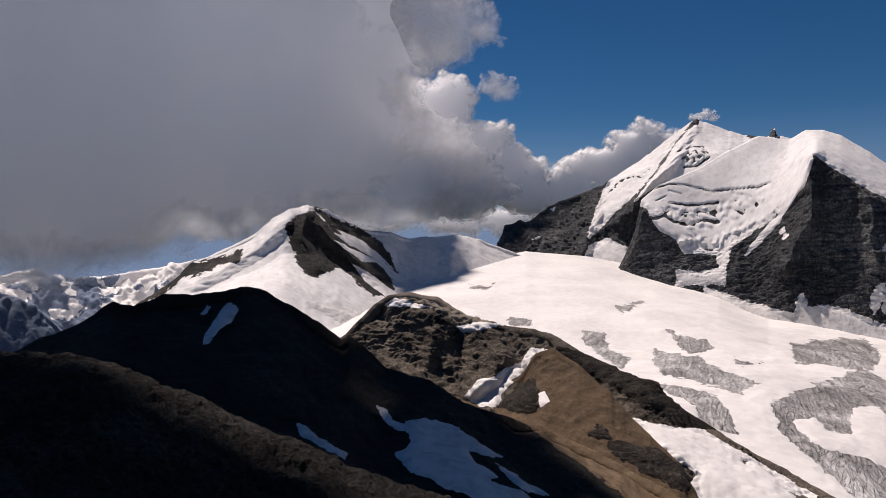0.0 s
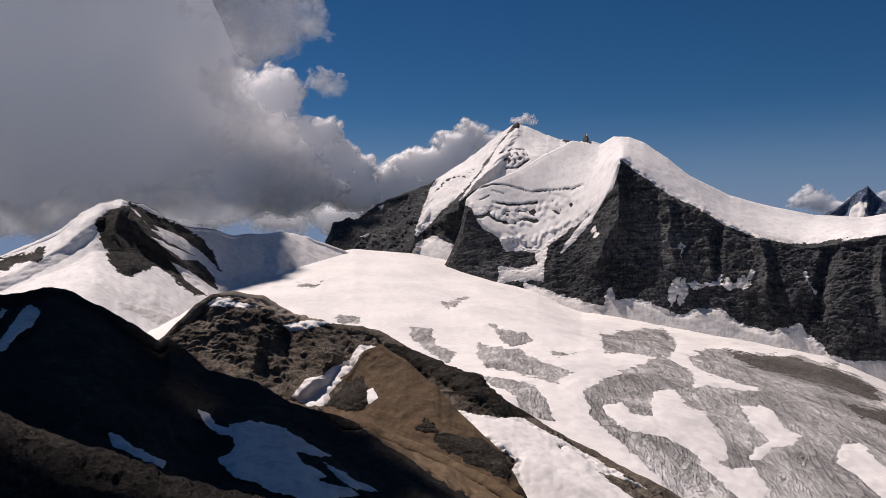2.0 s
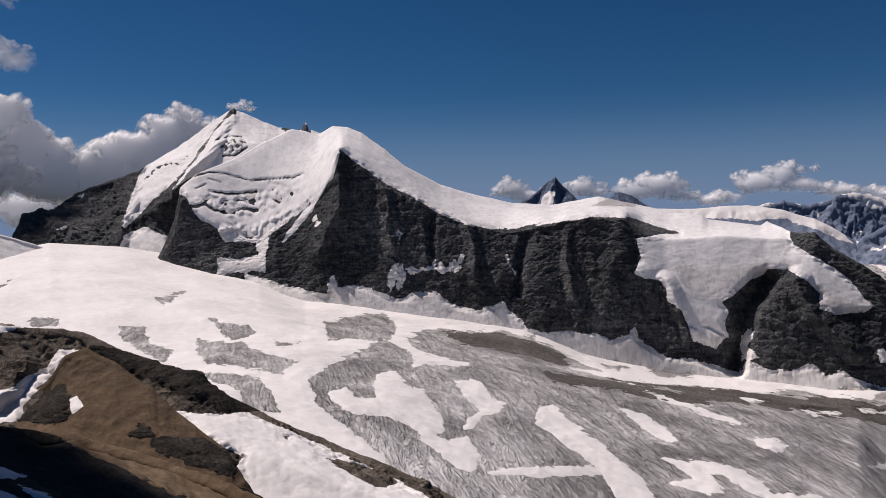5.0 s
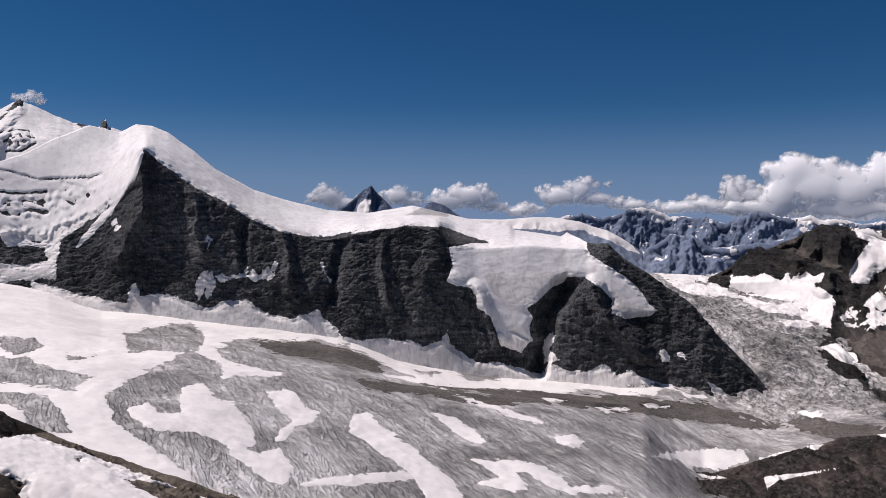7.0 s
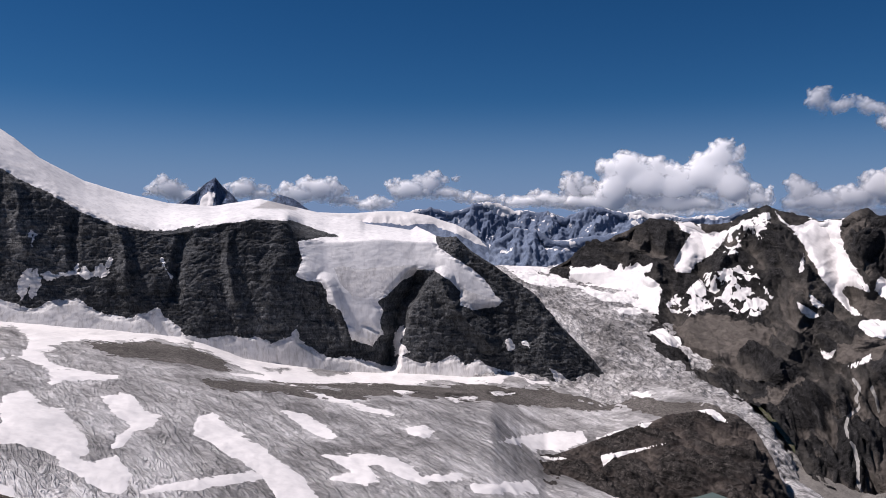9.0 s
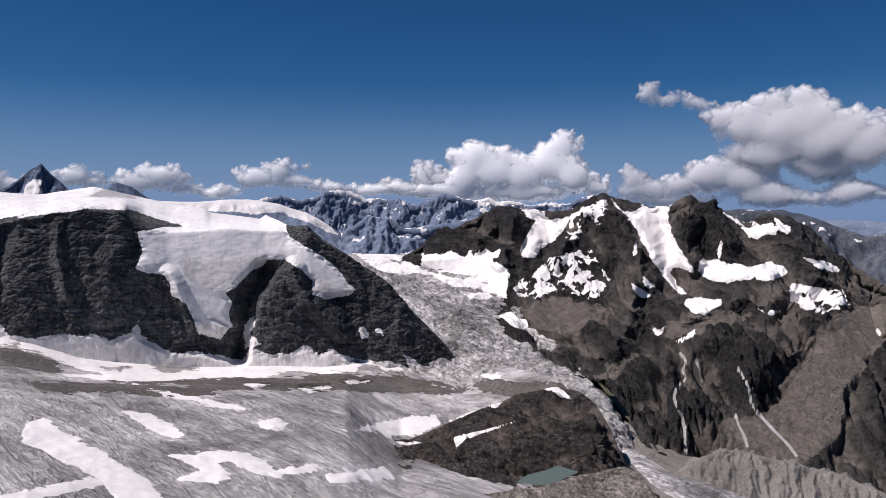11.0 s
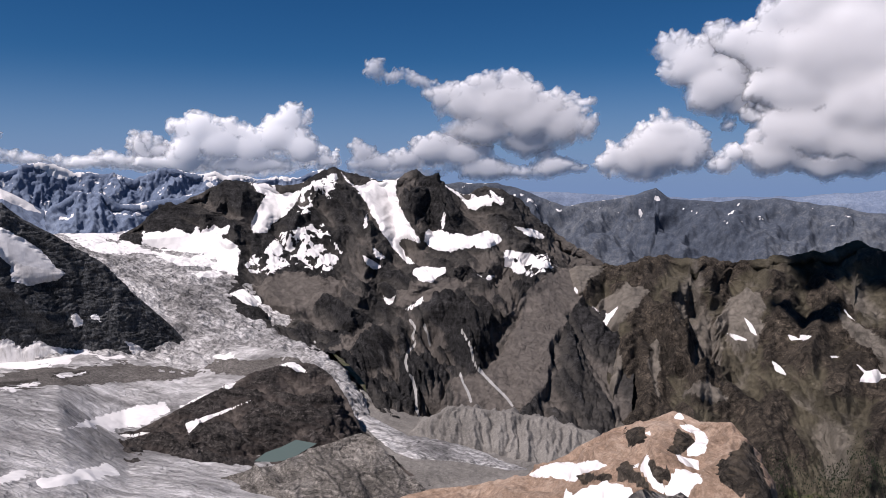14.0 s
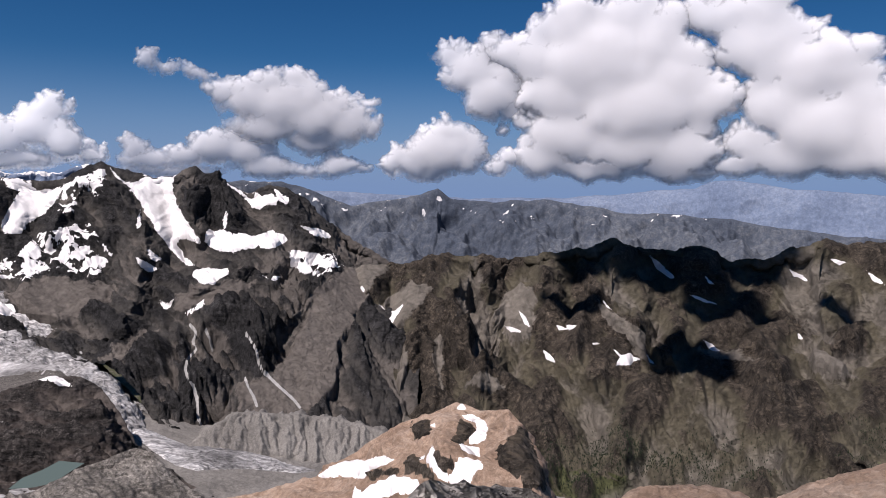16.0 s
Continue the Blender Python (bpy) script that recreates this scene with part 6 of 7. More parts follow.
# spurs and gullies: a path in bearing and altitude angle, half width in degrees, height
ALP_RIBS = (
    ([(81.06, -6.31), (81.71, -8.84), (81.09, -11.76), (79.4, -15.03), (78.98, -18.23)], 1.65, 67),
    ([(89.97, -5.29), (87.88, -7.52), (89.21, -10.87), (90.13, -14.17), (89.78, -18.25)], 2.25, 118),
    ([(89.97, -5.29), (90.87, -8.31), (91.37, -11.65), (92.29, -14.93)], 1.35, 59),
    ([(84.87, -6.08), (85.33, -9.24), (84.51, -12.6), (83.69, -16.71)], 1.12, 50),
    ([(94.59, -4.85), (95.1, -8.19), (96.86, -11.45), (99.04, -14.59), (100.83, -18.43)], 1.8, 90),
    ([(99.91, -3.79), (99.62, -7.19), (101.72, -9.55), (104.98, -11.75), (107.08, -15.49)], 2.25, 127),
    ([(105.83, -4.24), (107.86, -7.57), (109.85, -10.55), (111.45, -13.46), (112.4, -17.81)], 2.03, 104),
    ([(113.74, -3.36), (113.21, -6.43), (114.39, -9.36), (115.6, -12.94), (116.51, -17.15)], 2.25, 118),
    ([(117.3, -3.56), (118.49, -6.76), (119.37, -10.99), (120.58, -15.71)], 2.03, 104),
    ([(92.09, -5.84), (91.74, -9.13), (92.26, -13.29)], 1.2, -59),
    ([(96.68, -5.0), (97.18, -8.12), (96.03, -11.48)], 1.2, -59),
    ([(102.93, -4.59), (103.65, -7.82), (102.98, -11.1)], 1.2, -67),
    ([(109.94, -4.69), (110.83, -8.14), (109.56, -12.13)], 1.2, -67),
    ([(83.18, -6.09), (83.2, -9.25), (81.95, -13.42)], 0.9, -43),
)
TWIN_RIBS = (
    ([(62.78, 0.82), (64.67, -1.46), (66.16, -3.78), (65.18, -6.96), (64.24, -10.33)], 1.54, 107),
    ([(62.78, 0.82), (61.08, -0.82), (60.44, -2.71), (60.01, -3.98)], 0.99, 63),
    ([(57.1, -0.39), (56.25, -2.06), (55.81, -3.94)], 0.99, 63),
    ([(54.61, -1.22), (53.76, -3.08)], 0.77, 44),
    ([(68.59, 0.72), (68.47, -1.46), (69.53, -3.56)], 0.99, 71),
    ([(68.59, 0.72), (71.19, -0.62), (72.04, -2.71)], 0.88, 53),
    ([(74.9, -1.24), (77.16, -3.08), (80.36, -4.67), (82.71, -5.82)], 0.99, 71),
    ([(66.38, -11.99), (68.94, -10.09), (72.31, -9.4), (75.61, -8.49), (78.82, -6.75)], 0.99, 35),
    ([(68.92, -7.78), (71.45, -6.91), (74.75, -5.6), (77.59, -4.93)], 0.77, 50),
    ([(73.18, -12.68), (74.81, -10.16), (76.43, -8.46)], 0.99, 53),
    ([(66.78, 0.23), (67.63, -2.72), (68.28, -4.83)], 0.88, -63),
    ([(65.95, -6.96), (66.8, -9.06), (68.09, -10.72)], 0.88, -53),
    ([(58.77, -0.39), (59.18, -2.71), (58.32, -4.39)], 0.99, -44),
    ([(57.87, -7.75), (60.4, -9.46), (62.96, -10.74)], 0.99, 44),
    ([(68.95, -12.79), (70.67, -15.21), (72.39, -17.56)], 1.1, 53),
)
WALL_RIBS = (
    ([(38.29, -4.62), (37.04, -6.53), (36.72, -8.63), (36.32, -10.71)], 1.0, -59),
    ([(40.19, -4.59), (41.27, -6.87), (43.81, -9.29)], 0.9, 37),
    ([(31.51, -4.89), (33.24, -8.66)], 0.7, 22),
    ([(7.72, 4.81), (7.60, 1.12), (5.87, -2.67)], 0.8, 40),
    ([(10.99, 2.14), (11.38, -2.29)], 0.7, 22),
    ([(17.24, -0.86), (17.64, -4.82)], 0.7, 22),
    ([(21.32, -1.09), (20.91, -5.62)], 0.6, -22),
    ([(14.75, 0.00), (14.32, -3.57)], 0.5, -15),
    ([(24.41, -1.13), (24.83, -6.12)], 0.6, 18),
)
SUMMIT_RIBS = (
    ([(0.22, 7.71), (-1.13, 5.73), (-2.79, 3.67), (-3.83, 2.23), (-5.27, 0.38)], 0.55, 58),
    ([(-6.53, 3.25), (-7.04, 1.21), (-7.68, -1.23)], 0.6, 52),
    ([(0.22, 7.71), (2.19, 6.37), (4.27, 5.33)], 0.5, 32),
    ([(-11.85, 0.59), (-11.52, -1.16)], 0.7, 39),
    ([(-9.55, 2.02), (-9.22, -0.39)], 0.6, 32),
)
PEAK_RIBS = (
    ([(-28.13, 2.01), (-26.30, -0.34), (-23.81, -2.47), (-21.72, -4.18)], 0.9, 39),
    ([(-28.13, 2.01), (-30.39, 0.52), (-32.82, -1.52), (-36.35, -3.47)], 0.9, 33),
    ([(-28.13, 2.01), (-28.77, -0.32), (-27.56, -2.42)], 0.7, 27),
    ([(-17.04, -0.28), (-17.48, -2.52), (-18.34, -4.63)], 1.0, 24),
)
BROWN_RIBS = (
    ([(-20.13, -6.23), (-19.17, -7.79), (-19.55, -9.61)], 0.9, 16),
    ([(-14.25, -7.37), (-13.56, -9.36), (-15.44, -11.50)], 1.0, 18),
    ([(-17.12, -7.94), (-16.83, -10.24)], 0.9, -14),
    ([(-9.38, -8.45), (-6.28, -10.62), (-3.07, -12.81)], 0.6, 12),
    ([(-12.83, -9.80), (-14.35, -11.60), (-15.83, -12.78)], 0.8, -16),
)

# puffs of each cloud: bearing, altitude angle, half width, half height (degrees)
STORM_CLOUD = [(-61.47, 8.2, 17.79, 13.55), (-52.57, 9.87, 17.79, 13.97), (-46.06, 9.62, 18.17, 13.97), (-37.67, 10.37, 14.79, 11.43), (-29.0, 12.5, 9.6, 9.6), (-25.5, 6.0, 6.4, 5.5), (-21.5, 13.6, 3.6, 4.2), (-20.6, 4.0, 4.6, 3.4), (-16.2, 3.0, 3.6, 2.4), (-51.28, 0.94, 11.01, 3.0), (-43.22, 1.15, 10.16, 2.7), (-33.95, 2.57, 7.62, 2.96), (-25.03, 2.4, 6.78, 2.12)]
TORN_CLOUD = [(-18.20, 14.44, 3.81, 2.96), (-15.26, 14.79, 2.12, 1.48), (-13.60, 10.59, 1.69, 1.06), (-19.88, 16.00, 3.81, 2.54)]
CUMULUS_BANK = [(-20.73, 10.3, 1.81, 1.5), (-17.21, 9.75, 1.97, 1.54), (-19.68, 7.5, 4.05, 3.27), (-15.53, 6.29, 2.9, 1.91), (-17.11, 3.46, 4.57, 2.99), (-13.2, 4.53, 1.67, 2.23), (-12.03, 2.72, 3.21, 1.84), (-8.98, 3.36, 2.46, 1.73), (-7.61, 4.61, 1.07, 0.99), (-5.46, 4.42, 2.5, 1.87), (-3.86, 5.88, 1.68, 1.33), (-2.31, 6.01, 1.68, 0.91), (-6.72, 2.33, 2.9, 1.67)]
SUMMIT_PLUME = [(0.35, 7.87, 0.59, 0.42), (0.89, 8.10, 0.68, 0.38), (1.30, 7.77, 0.42, 0.25)]
PYRAMID_CLOUD = [(20.59, 1.77, 1.23, 0.89), (21.76, 1.51, 1.56, 0.73), (25.74, 1.97, 1.46, 0.82), (26.75, 1.57, 1.22, 0.58)]
LOW_CUMULUS = [(31.17, 1.92, 1.5, 1.09), (29.43, 1.61, 1.83, 0.75), (32.77, 1.22, 1.68, 0.51), (34.87, 0.99, 1.85, 0.51), (39.09, 2.54, 1.27, 0.84), (37.61, 1.98, 1.69, 0.92), (40.36, 1.79, 1.94, 0.67), (43.1, 1.46, 2.09, 0.58), (46.22, 1.31, 2.48, 0.67), (41.11, 3.01, 0.33, 0.29)]
HORIZON_CUMULUS = [(48.27, 1.48, 2.45, 0.67), (49.96, 2.43, 0.97, 1.07), (51.09, 2.02, 1.6, 0.9), (49.09, 1.07, 3.66, 0.41)]
TOWER_CUMULUS = [(53.78, 3.52, 1.57, 1.49), (52.85, 2.4, 1.66, 1.45), (55.14, 2.41, 2.0, 1.58), (57.02, 2.21, 2.02, 1.42), (59.97, 4.29, 1.51, 1.25), (59.04, 2.96, 2.02, 1.5), (60.81, 2.42, 1.69, 1.5), (56.6, 1.04, 5.02, 0.92), (49.78, 2.51, 0.65, 0.99), (50.58, 1.36, 2.05, 0.91), (62.49, 1.58, 1.27, 0.76), (52.43, 1.36, 2.89, 0.91)]
RIDGE_CUMULUS = [(65.13, 2.02, 1.01, 0.93), (66.1, 1.15, 2.2, 0.86), (70.36, 2.16, 2.12, 1.36), (68.63, 1.41, 2.08, 1.03), (72.5, 1.9, 1.97, 1.29), (74.08, 0.91, 3.19, 0.98), (76.91, 0.76, 1.63, 0.58), (79.37, 1.0, 1.98, 0.99), (81.04, 0.61, 1.0, 0.5), (67.49, 0.39, 4.48, 0.55)]
DRIFTING_CLOUD = [(66.3, 7.95, 0.73, 1.06), (67.61, 7.5, 1.11, 0.61), (69.29, 7.37, 1.36, 0.61), (71.38, 6.82, 1.47, 0.78), (73.32, 5.53, 2.76, 1.66), (75.71, 5.41, 3.41, 2.0), (77.73, 4.66, 3.26, 2.03), (79.78, 3.9, 2.48, 1.72), (81.43, 5.49, 1.08, 0.61), (74.5, 3.76, 3.59, 1.45), (77.73, 2.83, 2.86, 1.06)]
SMALL_CUMULUS = [(86.68, 2.24, 3.02, 2.0), (85.01, 1.51, 2.1, 1.42), (87.93, 3.21, 1.93, 1.33), (88.79, 1.77, 1.51, 1.5), (86.07, 0.69, 2.11, 0.83)]
SIDE_CUMULUS = [(87.63, 9.19, 1.66, 1.12), (89.11, 7.93, 2.41, 1.76), (90.59, 6.32, 2.41, 2.03), (92.28, 5.11, 1.32, 1.15), (91.56, 3.67, 0.58, 0.5), (91.32, 0.96, 1.09, 0.83), (92.15, 1.6, 1.09, 0.83)]
GREAT_CUMULUS = [(91.76, 9.73, 1.65, 1.19), (93.85, 8.74, 2.46, 1.98), (95.21, 11.08, 2.03, 1.54), (97.42, 11.42, 3.01, 1.84), (99.81, 11.36, 2.76, 1.91), (102.01, 9.77, 2.41, 2.29), (98.31, 8.69, 4.79, 3.13), (103.47, 7.03, 2.69, 2.72), (105.06, 5.25, 2.12, 2.42), (101.19, 5.5, 5.1, 3.18), (95.95, 6.33, 2.45, 2.41), (96.44, 3.49, 4.08, 2.25), (100.49, 2.89, 4.76, 2.22), (104.03, 2.5, 3.45, 1.99), (94.43, 1.62, 2.9, 1.57), (98.14, 1.04, 4.45, 1.07), (103.31, 1.09, 4.27, 0.97), (102.31, 12.03, 0.62, 0.45)]
TALL_CUMULUS = [(104.97, 11.9, 1.73, 1.48), (107.02, 11.61, 2.2, 1.83), (109.18, 11.47, 2.13, 1.8), (108.93, 9.3, 2.86, 2.21), (111.02, 9.74, 2.08, 1.74), (112.16, 7.5, 2.73, 2.56), (114.18, 7.4, 1.98, 2.16), (115.44, 5.19, 1.95, 2.53), (110.54, 5.33, 2.82, 2.25), (113.02, 3.97, 3.72, 2.6), (108.51, 2.88, 2.55, 1.54), (111.41, 1.91, 3.84, 1.52), (115.12, 2.09, 2.95, 1.69), (117.96, 2.62, 2.78, 2.49), (119.56, 1.19, 3.6, 1.42), (107.85, 1.13, 2.95, 0.86)]
WESTERN_CLOUD = [(-46.29, -0.35, 2.96, 1.27), (-48.22, 0.14, 2.12, 1.10), (-50.99, 0.06, 3.81, 1.69), (-55.51, 0.59, 6.35, 2.12), (-40.0, 0.2, 4.0, 1.5), (-34.5, 0.9, 4.0, 1.6), (-29.0, 1.3, 4.5, 1.7), (-23.0, 0.9, 4.0, 1.4), (-17.5, 0.7, 3.0, 1.2), (-13.0, 0.9, 3.0, 1.4)]



# ---------------------------------------------------------------- ground and landforms
G = (1, 1, 1)


def mountain(name, lines, step, rows, material, waves, label, category="mountain", back=(150, 250), jag=(0, 1), seed=0, hold=14.0, least=0.15, kind="", group="", ribs=(), calm=(), scree=(), crag=()):
    p, crest = loft(lines, step, rows, back, jag, seed)
    marks = {"scree": covered(p, scree, seed + 70), "crag": covered(p, crag, seed + 80)}
    rough = (1 + 0.7 * np.clip(marks["crag"] * 3, 0, 1)) * (1 - 0.8 * np.clip(marks["scree"] * 3, 0, 1))
    p, marks["wear"] = carve(p, crest, waves, seed, hold, least, ribs, calm, rough)
    return tagged(sheet(name, p, material, marks=marks), label, category, group, kind), p


rings = (0.1, 1000.0, 2500.0, 4950.0)
disc = np.array([[(r * math.sin(a), r * math.cos(a), -420.0) for a in np.linspace(0, 2 * math.pi, 97)] for r in rings])
ground = tagged(sheet("ground", disc, ROCK_ALP), "dark valley ground far below the ridges", "ground", "", "structure")


def summit_ground():
    """The stony top on which the camera stands: nearly flat, with a rim towards the knoll, then falling away."""
    cols = np.linspace(-180, 180, 721)
    rim = 2.2 + 1.75 * np.exp(-(((cols - 90.5) / 9.0) ** 4))
    grid = [plan(cols, 0.02 + 0 * cols, EYE_Z - 1.6 + 0 * cols)]
    for f in np.linspace(0.08, 1, 40):
        grid.append(plan(cols, rim * f, EYE_Z - 1.62 - 0.02 * f + 0 * cols))
    for f in np.geomspace(0.05, 1, 30):
        grid.append(plan(cols, rim + 60 * f, EYE_Z - 1.64 - 75 * f ** 0.9 + 0 * cols))
    for f in (0.25, 0.5, 1.0):
        grid.append(plan(cols, rim + 60 + 900 * f, EYE_Z - 77 - 900 * f + 0 * cols))
    p = np.array(grid)
    h = 0.05 * fbm(p, 0.5, 5, 0.6, 40, True) + 0.03 * fbm(p, 0.12, 3, 0.6, 41, True)
    p[..., 2] += h * np.clip(np.hypot(p[..., 0], p[..., 1]) / 0.5, 0, 1)
    return tagged(sheet("summit_ground", p, GRAVEL), "grey stony summit ground under the viewpoint", "ground", "", "structure")


summit_ground()


def pebbles(count, seed):
    """Loose angular stones on the summit rim, each a squashed, tilted block with broken corners."""
    rng = random.Random(seed)
    verts, faces = [], []
    for _ in range(count):
        bearing, d = radians(rng.uniform(74, 108)), rng.uniform(2.4, 3.75)
        size = rng.uniform(0.006, 0.02)
        spin, base = rng.uniform(0, 6.28), len(verts)
        for k in range(8):
            a = spin + (k % 4) * 1.5708 + rng.uniform(-0.4, 0.4)
            r, up = size * rng.uniform(0.7, 1.3) * (1.0 if k < 4 else 0.7), size * (-0.3 if k < 4 else rng.uniform(0.5, 1.0))
            verts.append((d * math.sin(bearing) + r * math.cos(a), d * math.cos(bearing) + r * math.sin(a), EYE_Z - 1.645 + up))
        faces += [tuple(base + v for v in f) for f in ((4, 5, 6, 7), (0, 1, 5, 4), (1, 2, 6, 5), (2, 3, 7, 6), (3, 0, 4, 7))]
    me = bpy.data.meshes.new("pebbles")
    me.from_pydata(verts, [], faces)
    me.materials.append(GRAVEL)
    return tagged(new("pebbles", me), "loose grey angular stones on the summit rim", "stones", "", "stuff")


pebbles(1800, 12)

mountain("stony_slope", NEAR_SLOPE, 0.1, (110, 50), ROCK_STONY_SHADED, [(25, 1.5, False, G), (4, 0.7, True, G), (1.2, 0.25, True, G)], "stony slope of loose shale, colour darkened for shade", "slope", (60, 60), (0.6, 5), 1, 6, 0.5)
dark_ridge, P_DARK = mountain("dark_ridge", DARK_RIDGE, 0.1, (150, 60), ROCK_SHADED, [(160, 8, 2.5, 0.5), (45, 3, 2.0, 0.3), (12, 0.8, 1.5, 0.3)], "shale ridge painted dark for cloud shadow, with snow patches", "ridge", (120, 140), (2, 25), 2, calm=DARK_SNOW, hold=5)
# sunlight on the crest laid on as a lighter sheet
snow_on("sunlit_strip", P_DARK, SUNLIT_STRIP, ROCK_SUNLIT, dark_ridge, (), 0.3, 30, 1.0, label="strip along the crest painted lighter tan for sunlight")
snow_on("snow_patch", P_DARK, DARK_SNOW, OLD_SNOW, dark_ridge, (), 0.12, 12, 1.5, label="old snow lying in hollows")
brown_ridge, P_BROWN = mountain("brown_ridge", BROWN_RIDGE, 0.07, (100, 100), ROCK_LAYERED, [(120, 10, 1.6, 0.5), (40, 5, 0.7, 0.4), (14, 2.2, 0.4, 0.2), (6, 1.0, 0.4, 0.0)], "brown layered rock ridge with snow in its gullies", "ridge", (90, 120), (1.5, 30), 3, ribs=BROWN_RIBS, calm=BROWN_SNOW, hold=5)
snow_on("crag", P_BROWN, BROWN_CRAGS, CRAG, brown_ridge, BROWN_SNOW, 0.2, 14, 2.0, label="dark broken crags along the crest")
snow_on("snow_patch", P_BROWN, BROWN_SNOW, SNOW, brown_ridge, BROWN_BARE, 0.12, 14, 2.5, label="white snow in the gully and below the crest")
snow_on("gravel_bench", P_BROWN, BROWN_BENCH, GRAVEL_TAN, brown_ridge, BROWN_SNOW, 0.08, 20, 1.0, label="smooth tan gravel bench on the crest")
brown_spur, P_SPUR = mountain("brown_spur", BROWN_SPUR, 0.07, (90, 40), ROCK_RUST, [(70, 4, True, 0.5), (15, 1, True, G)], "tan scree spur below the brown ridge", "ridge", (50, 60), (1, 20), 4, hold=5)
snow_on("crag", P_SPUR, SPUR_CRAGS, CRAG, brown_spur, (), 0.25, 12, 2.5, label="dark broken crags")
snow_on("snow_patch", P_SPUR, SPUR_SNOW, SNOW, brown_spur, (), 0.06, 10, 1.5, label="small snow patches")

glacier, P_GLA = mountain("glacier", GLACIER, 0.09, (110, 190, 12), ICE, [(400, 10, False, G), (50, 1.5, True, G)], "grey bare glacier ice with white snow patches", "glacier", (60, 60), (0, 1), 5)
snow_on("firn", P_GLA, FIRN, SNOW, glacier, FIRN_BARE, 0.22, 38, 1.2, label="white firn snow on the ice")
snow_on("debris_band", P_GLA, DIRT_BANDS, DEBRIS, glacier, FIRN[1:], 0.25, 60, 1.2, label="grey-brown bands of rock debris")

snow_peak, P_PEAK = mountain("snow_peak", SNOW_PEAK, 0.07, (120, 120), ROCK_TWIN, [(260, 24, 2.0, 0.4), (70, 12, 1.6, 0.4), (24, 5, 1.3, 0.2), (10, 1.5, 1.0, 0.0)], "snowy peak with dark rock ribs under cloud", "mountain", (200, 300), (3, 40), 6, ribs=PEAK_RIBS, calm=PEAK_SNOW, hold=6)
snow_on("snow_cover", P_PEAK, PEAK_SNOW, STEEP_SNOW, snow_peak, PEAK_BARE_AND_SHADED, 0.22, 20, 2.0, label="smooth white snow cover")
snow_on("snow_strip", P_PEAK, PEAK_STRIPS, SNOW, snow_peak, (), 0.06, 20, 5.0, label="white strips of snow between ribs")
snow_on("gravel_slope", P_PEAK, PEAK_GRAVEL, DEBRIS, snow_peak, (), 0.08, 30, 6.0, label="tan gravel slope below the saddle")
snow_on("grey_ice", P_PEAK, PEAK_OLD, OLD_SNOW, snow_peak, (), 0.2, 40, 6.0, label="dusty grey ice at the foot")

summit, P_SUMMIT = mountain("snow_summit", MAIN_SUMMIT, 0.06, (140, 120), ROCK_WALL, [(240, 22, 2.0, 0.4), (70, 12, 1.2, 0.3), (24, 5, 0.7, 0.2), (10, 1.6, 0.6, 0.0)], "high pyramid summit of snow and grey rock", "mountain", (200, 500), (5, 40), 7, ribs=SUMMIT_RIBS, calm=SUMMIT_SNOW)
snow_on("snow_cover", P_SUMMIT, SUMMIT_SNOW, STEEP_SNOW, summit, SUMMIT_BARE, 0.1, 20, 2.2, label="steep white snow face", folds=SUMMIT_FOLDS, broken=SUMMIT_SERACS)
snow_on("crag", P_SUMMIT, SUMMIT_ROCKS, ROCK_WALL, summit, (), 0.1, 20, 18.0, label="dark rock bands in the snow")
wall, P_WALL = mountain("north_wall", NORTH_WALL, 0.06, (60, 100, 120), ROCK_WALL, [(170, 12, 1.8, 0.3), (60, 4, 0.4, 0.1), (24, 2.2, 0.25, 0.0), (10, 1.2, 0.25, 0.0)], "snow-capped mountain with a dark layered rock wall", "mountain", (300, 300), (1.5, 60), 8, ribs=WALL_RIBS, calm=WALL_CAP + WALL_FANS + WALL_OLD_AND_SHADED)
snow_on("snow_cap", P_WALL, WALL_CAP, STEEP_SNOW, wall, (), 0.1, 40, 2.5, label="thick white snow cap and hanging glacier", folds=FACE_FOLDS, broken=FACE_SERACS)
snow_on("hanging_ice_and_shade", P_WALL, WALL_OLD_AND_SHADED, OLD_SNOW, wall, (), 0.1, 30, 3.2, label="grey dirty hanging ice and painted shade under crevasse lips")
snow_on("snow_fan", P_WALL, WALL_FANS, FAN_SNOW, wall, (), 0.14, 22, 0.8, label="snow fans streaked with grit at the foot of the wall")

pyramid, P_PYR = mountain("pyramid_peak", PYRAMID_PEAK, 0.05, (80, 6), ROCK_HAZE_PEAK, [(150, 30, 2.5, 0.2), (50, 10, 1.5, 0.2)], "distant dark pyramid peak with a snow patch", "mountain", (100, 200), (3, 50), 9)
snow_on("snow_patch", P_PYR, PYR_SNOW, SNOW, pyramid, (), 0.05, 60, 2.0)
mountain("rock_tooth", ROCK_TOOTH, 0.05, (30,), ROCK_HAZE_PEAK, [(100, 8, True, G)], "small dark rock tooth above the snowfield", "mountain", (100, 100), (4, 50), 10)
snow_ridge, P_SRIDGE = mountain("far_snow_ridge", SNOW_RIDGE_FAR, 0.05, (60,), ROCK_HAZE_BLUE, [(150, 10, 2.0, 0.2), (50, 4, 1.5, 0.2)], "far snowy ridge above rock tinted blue for haze", "mountain", (100, 100), (1.5, 90), 11)
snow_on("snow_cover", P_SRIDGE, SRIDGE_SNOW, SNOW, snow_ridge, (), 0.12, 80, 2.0)
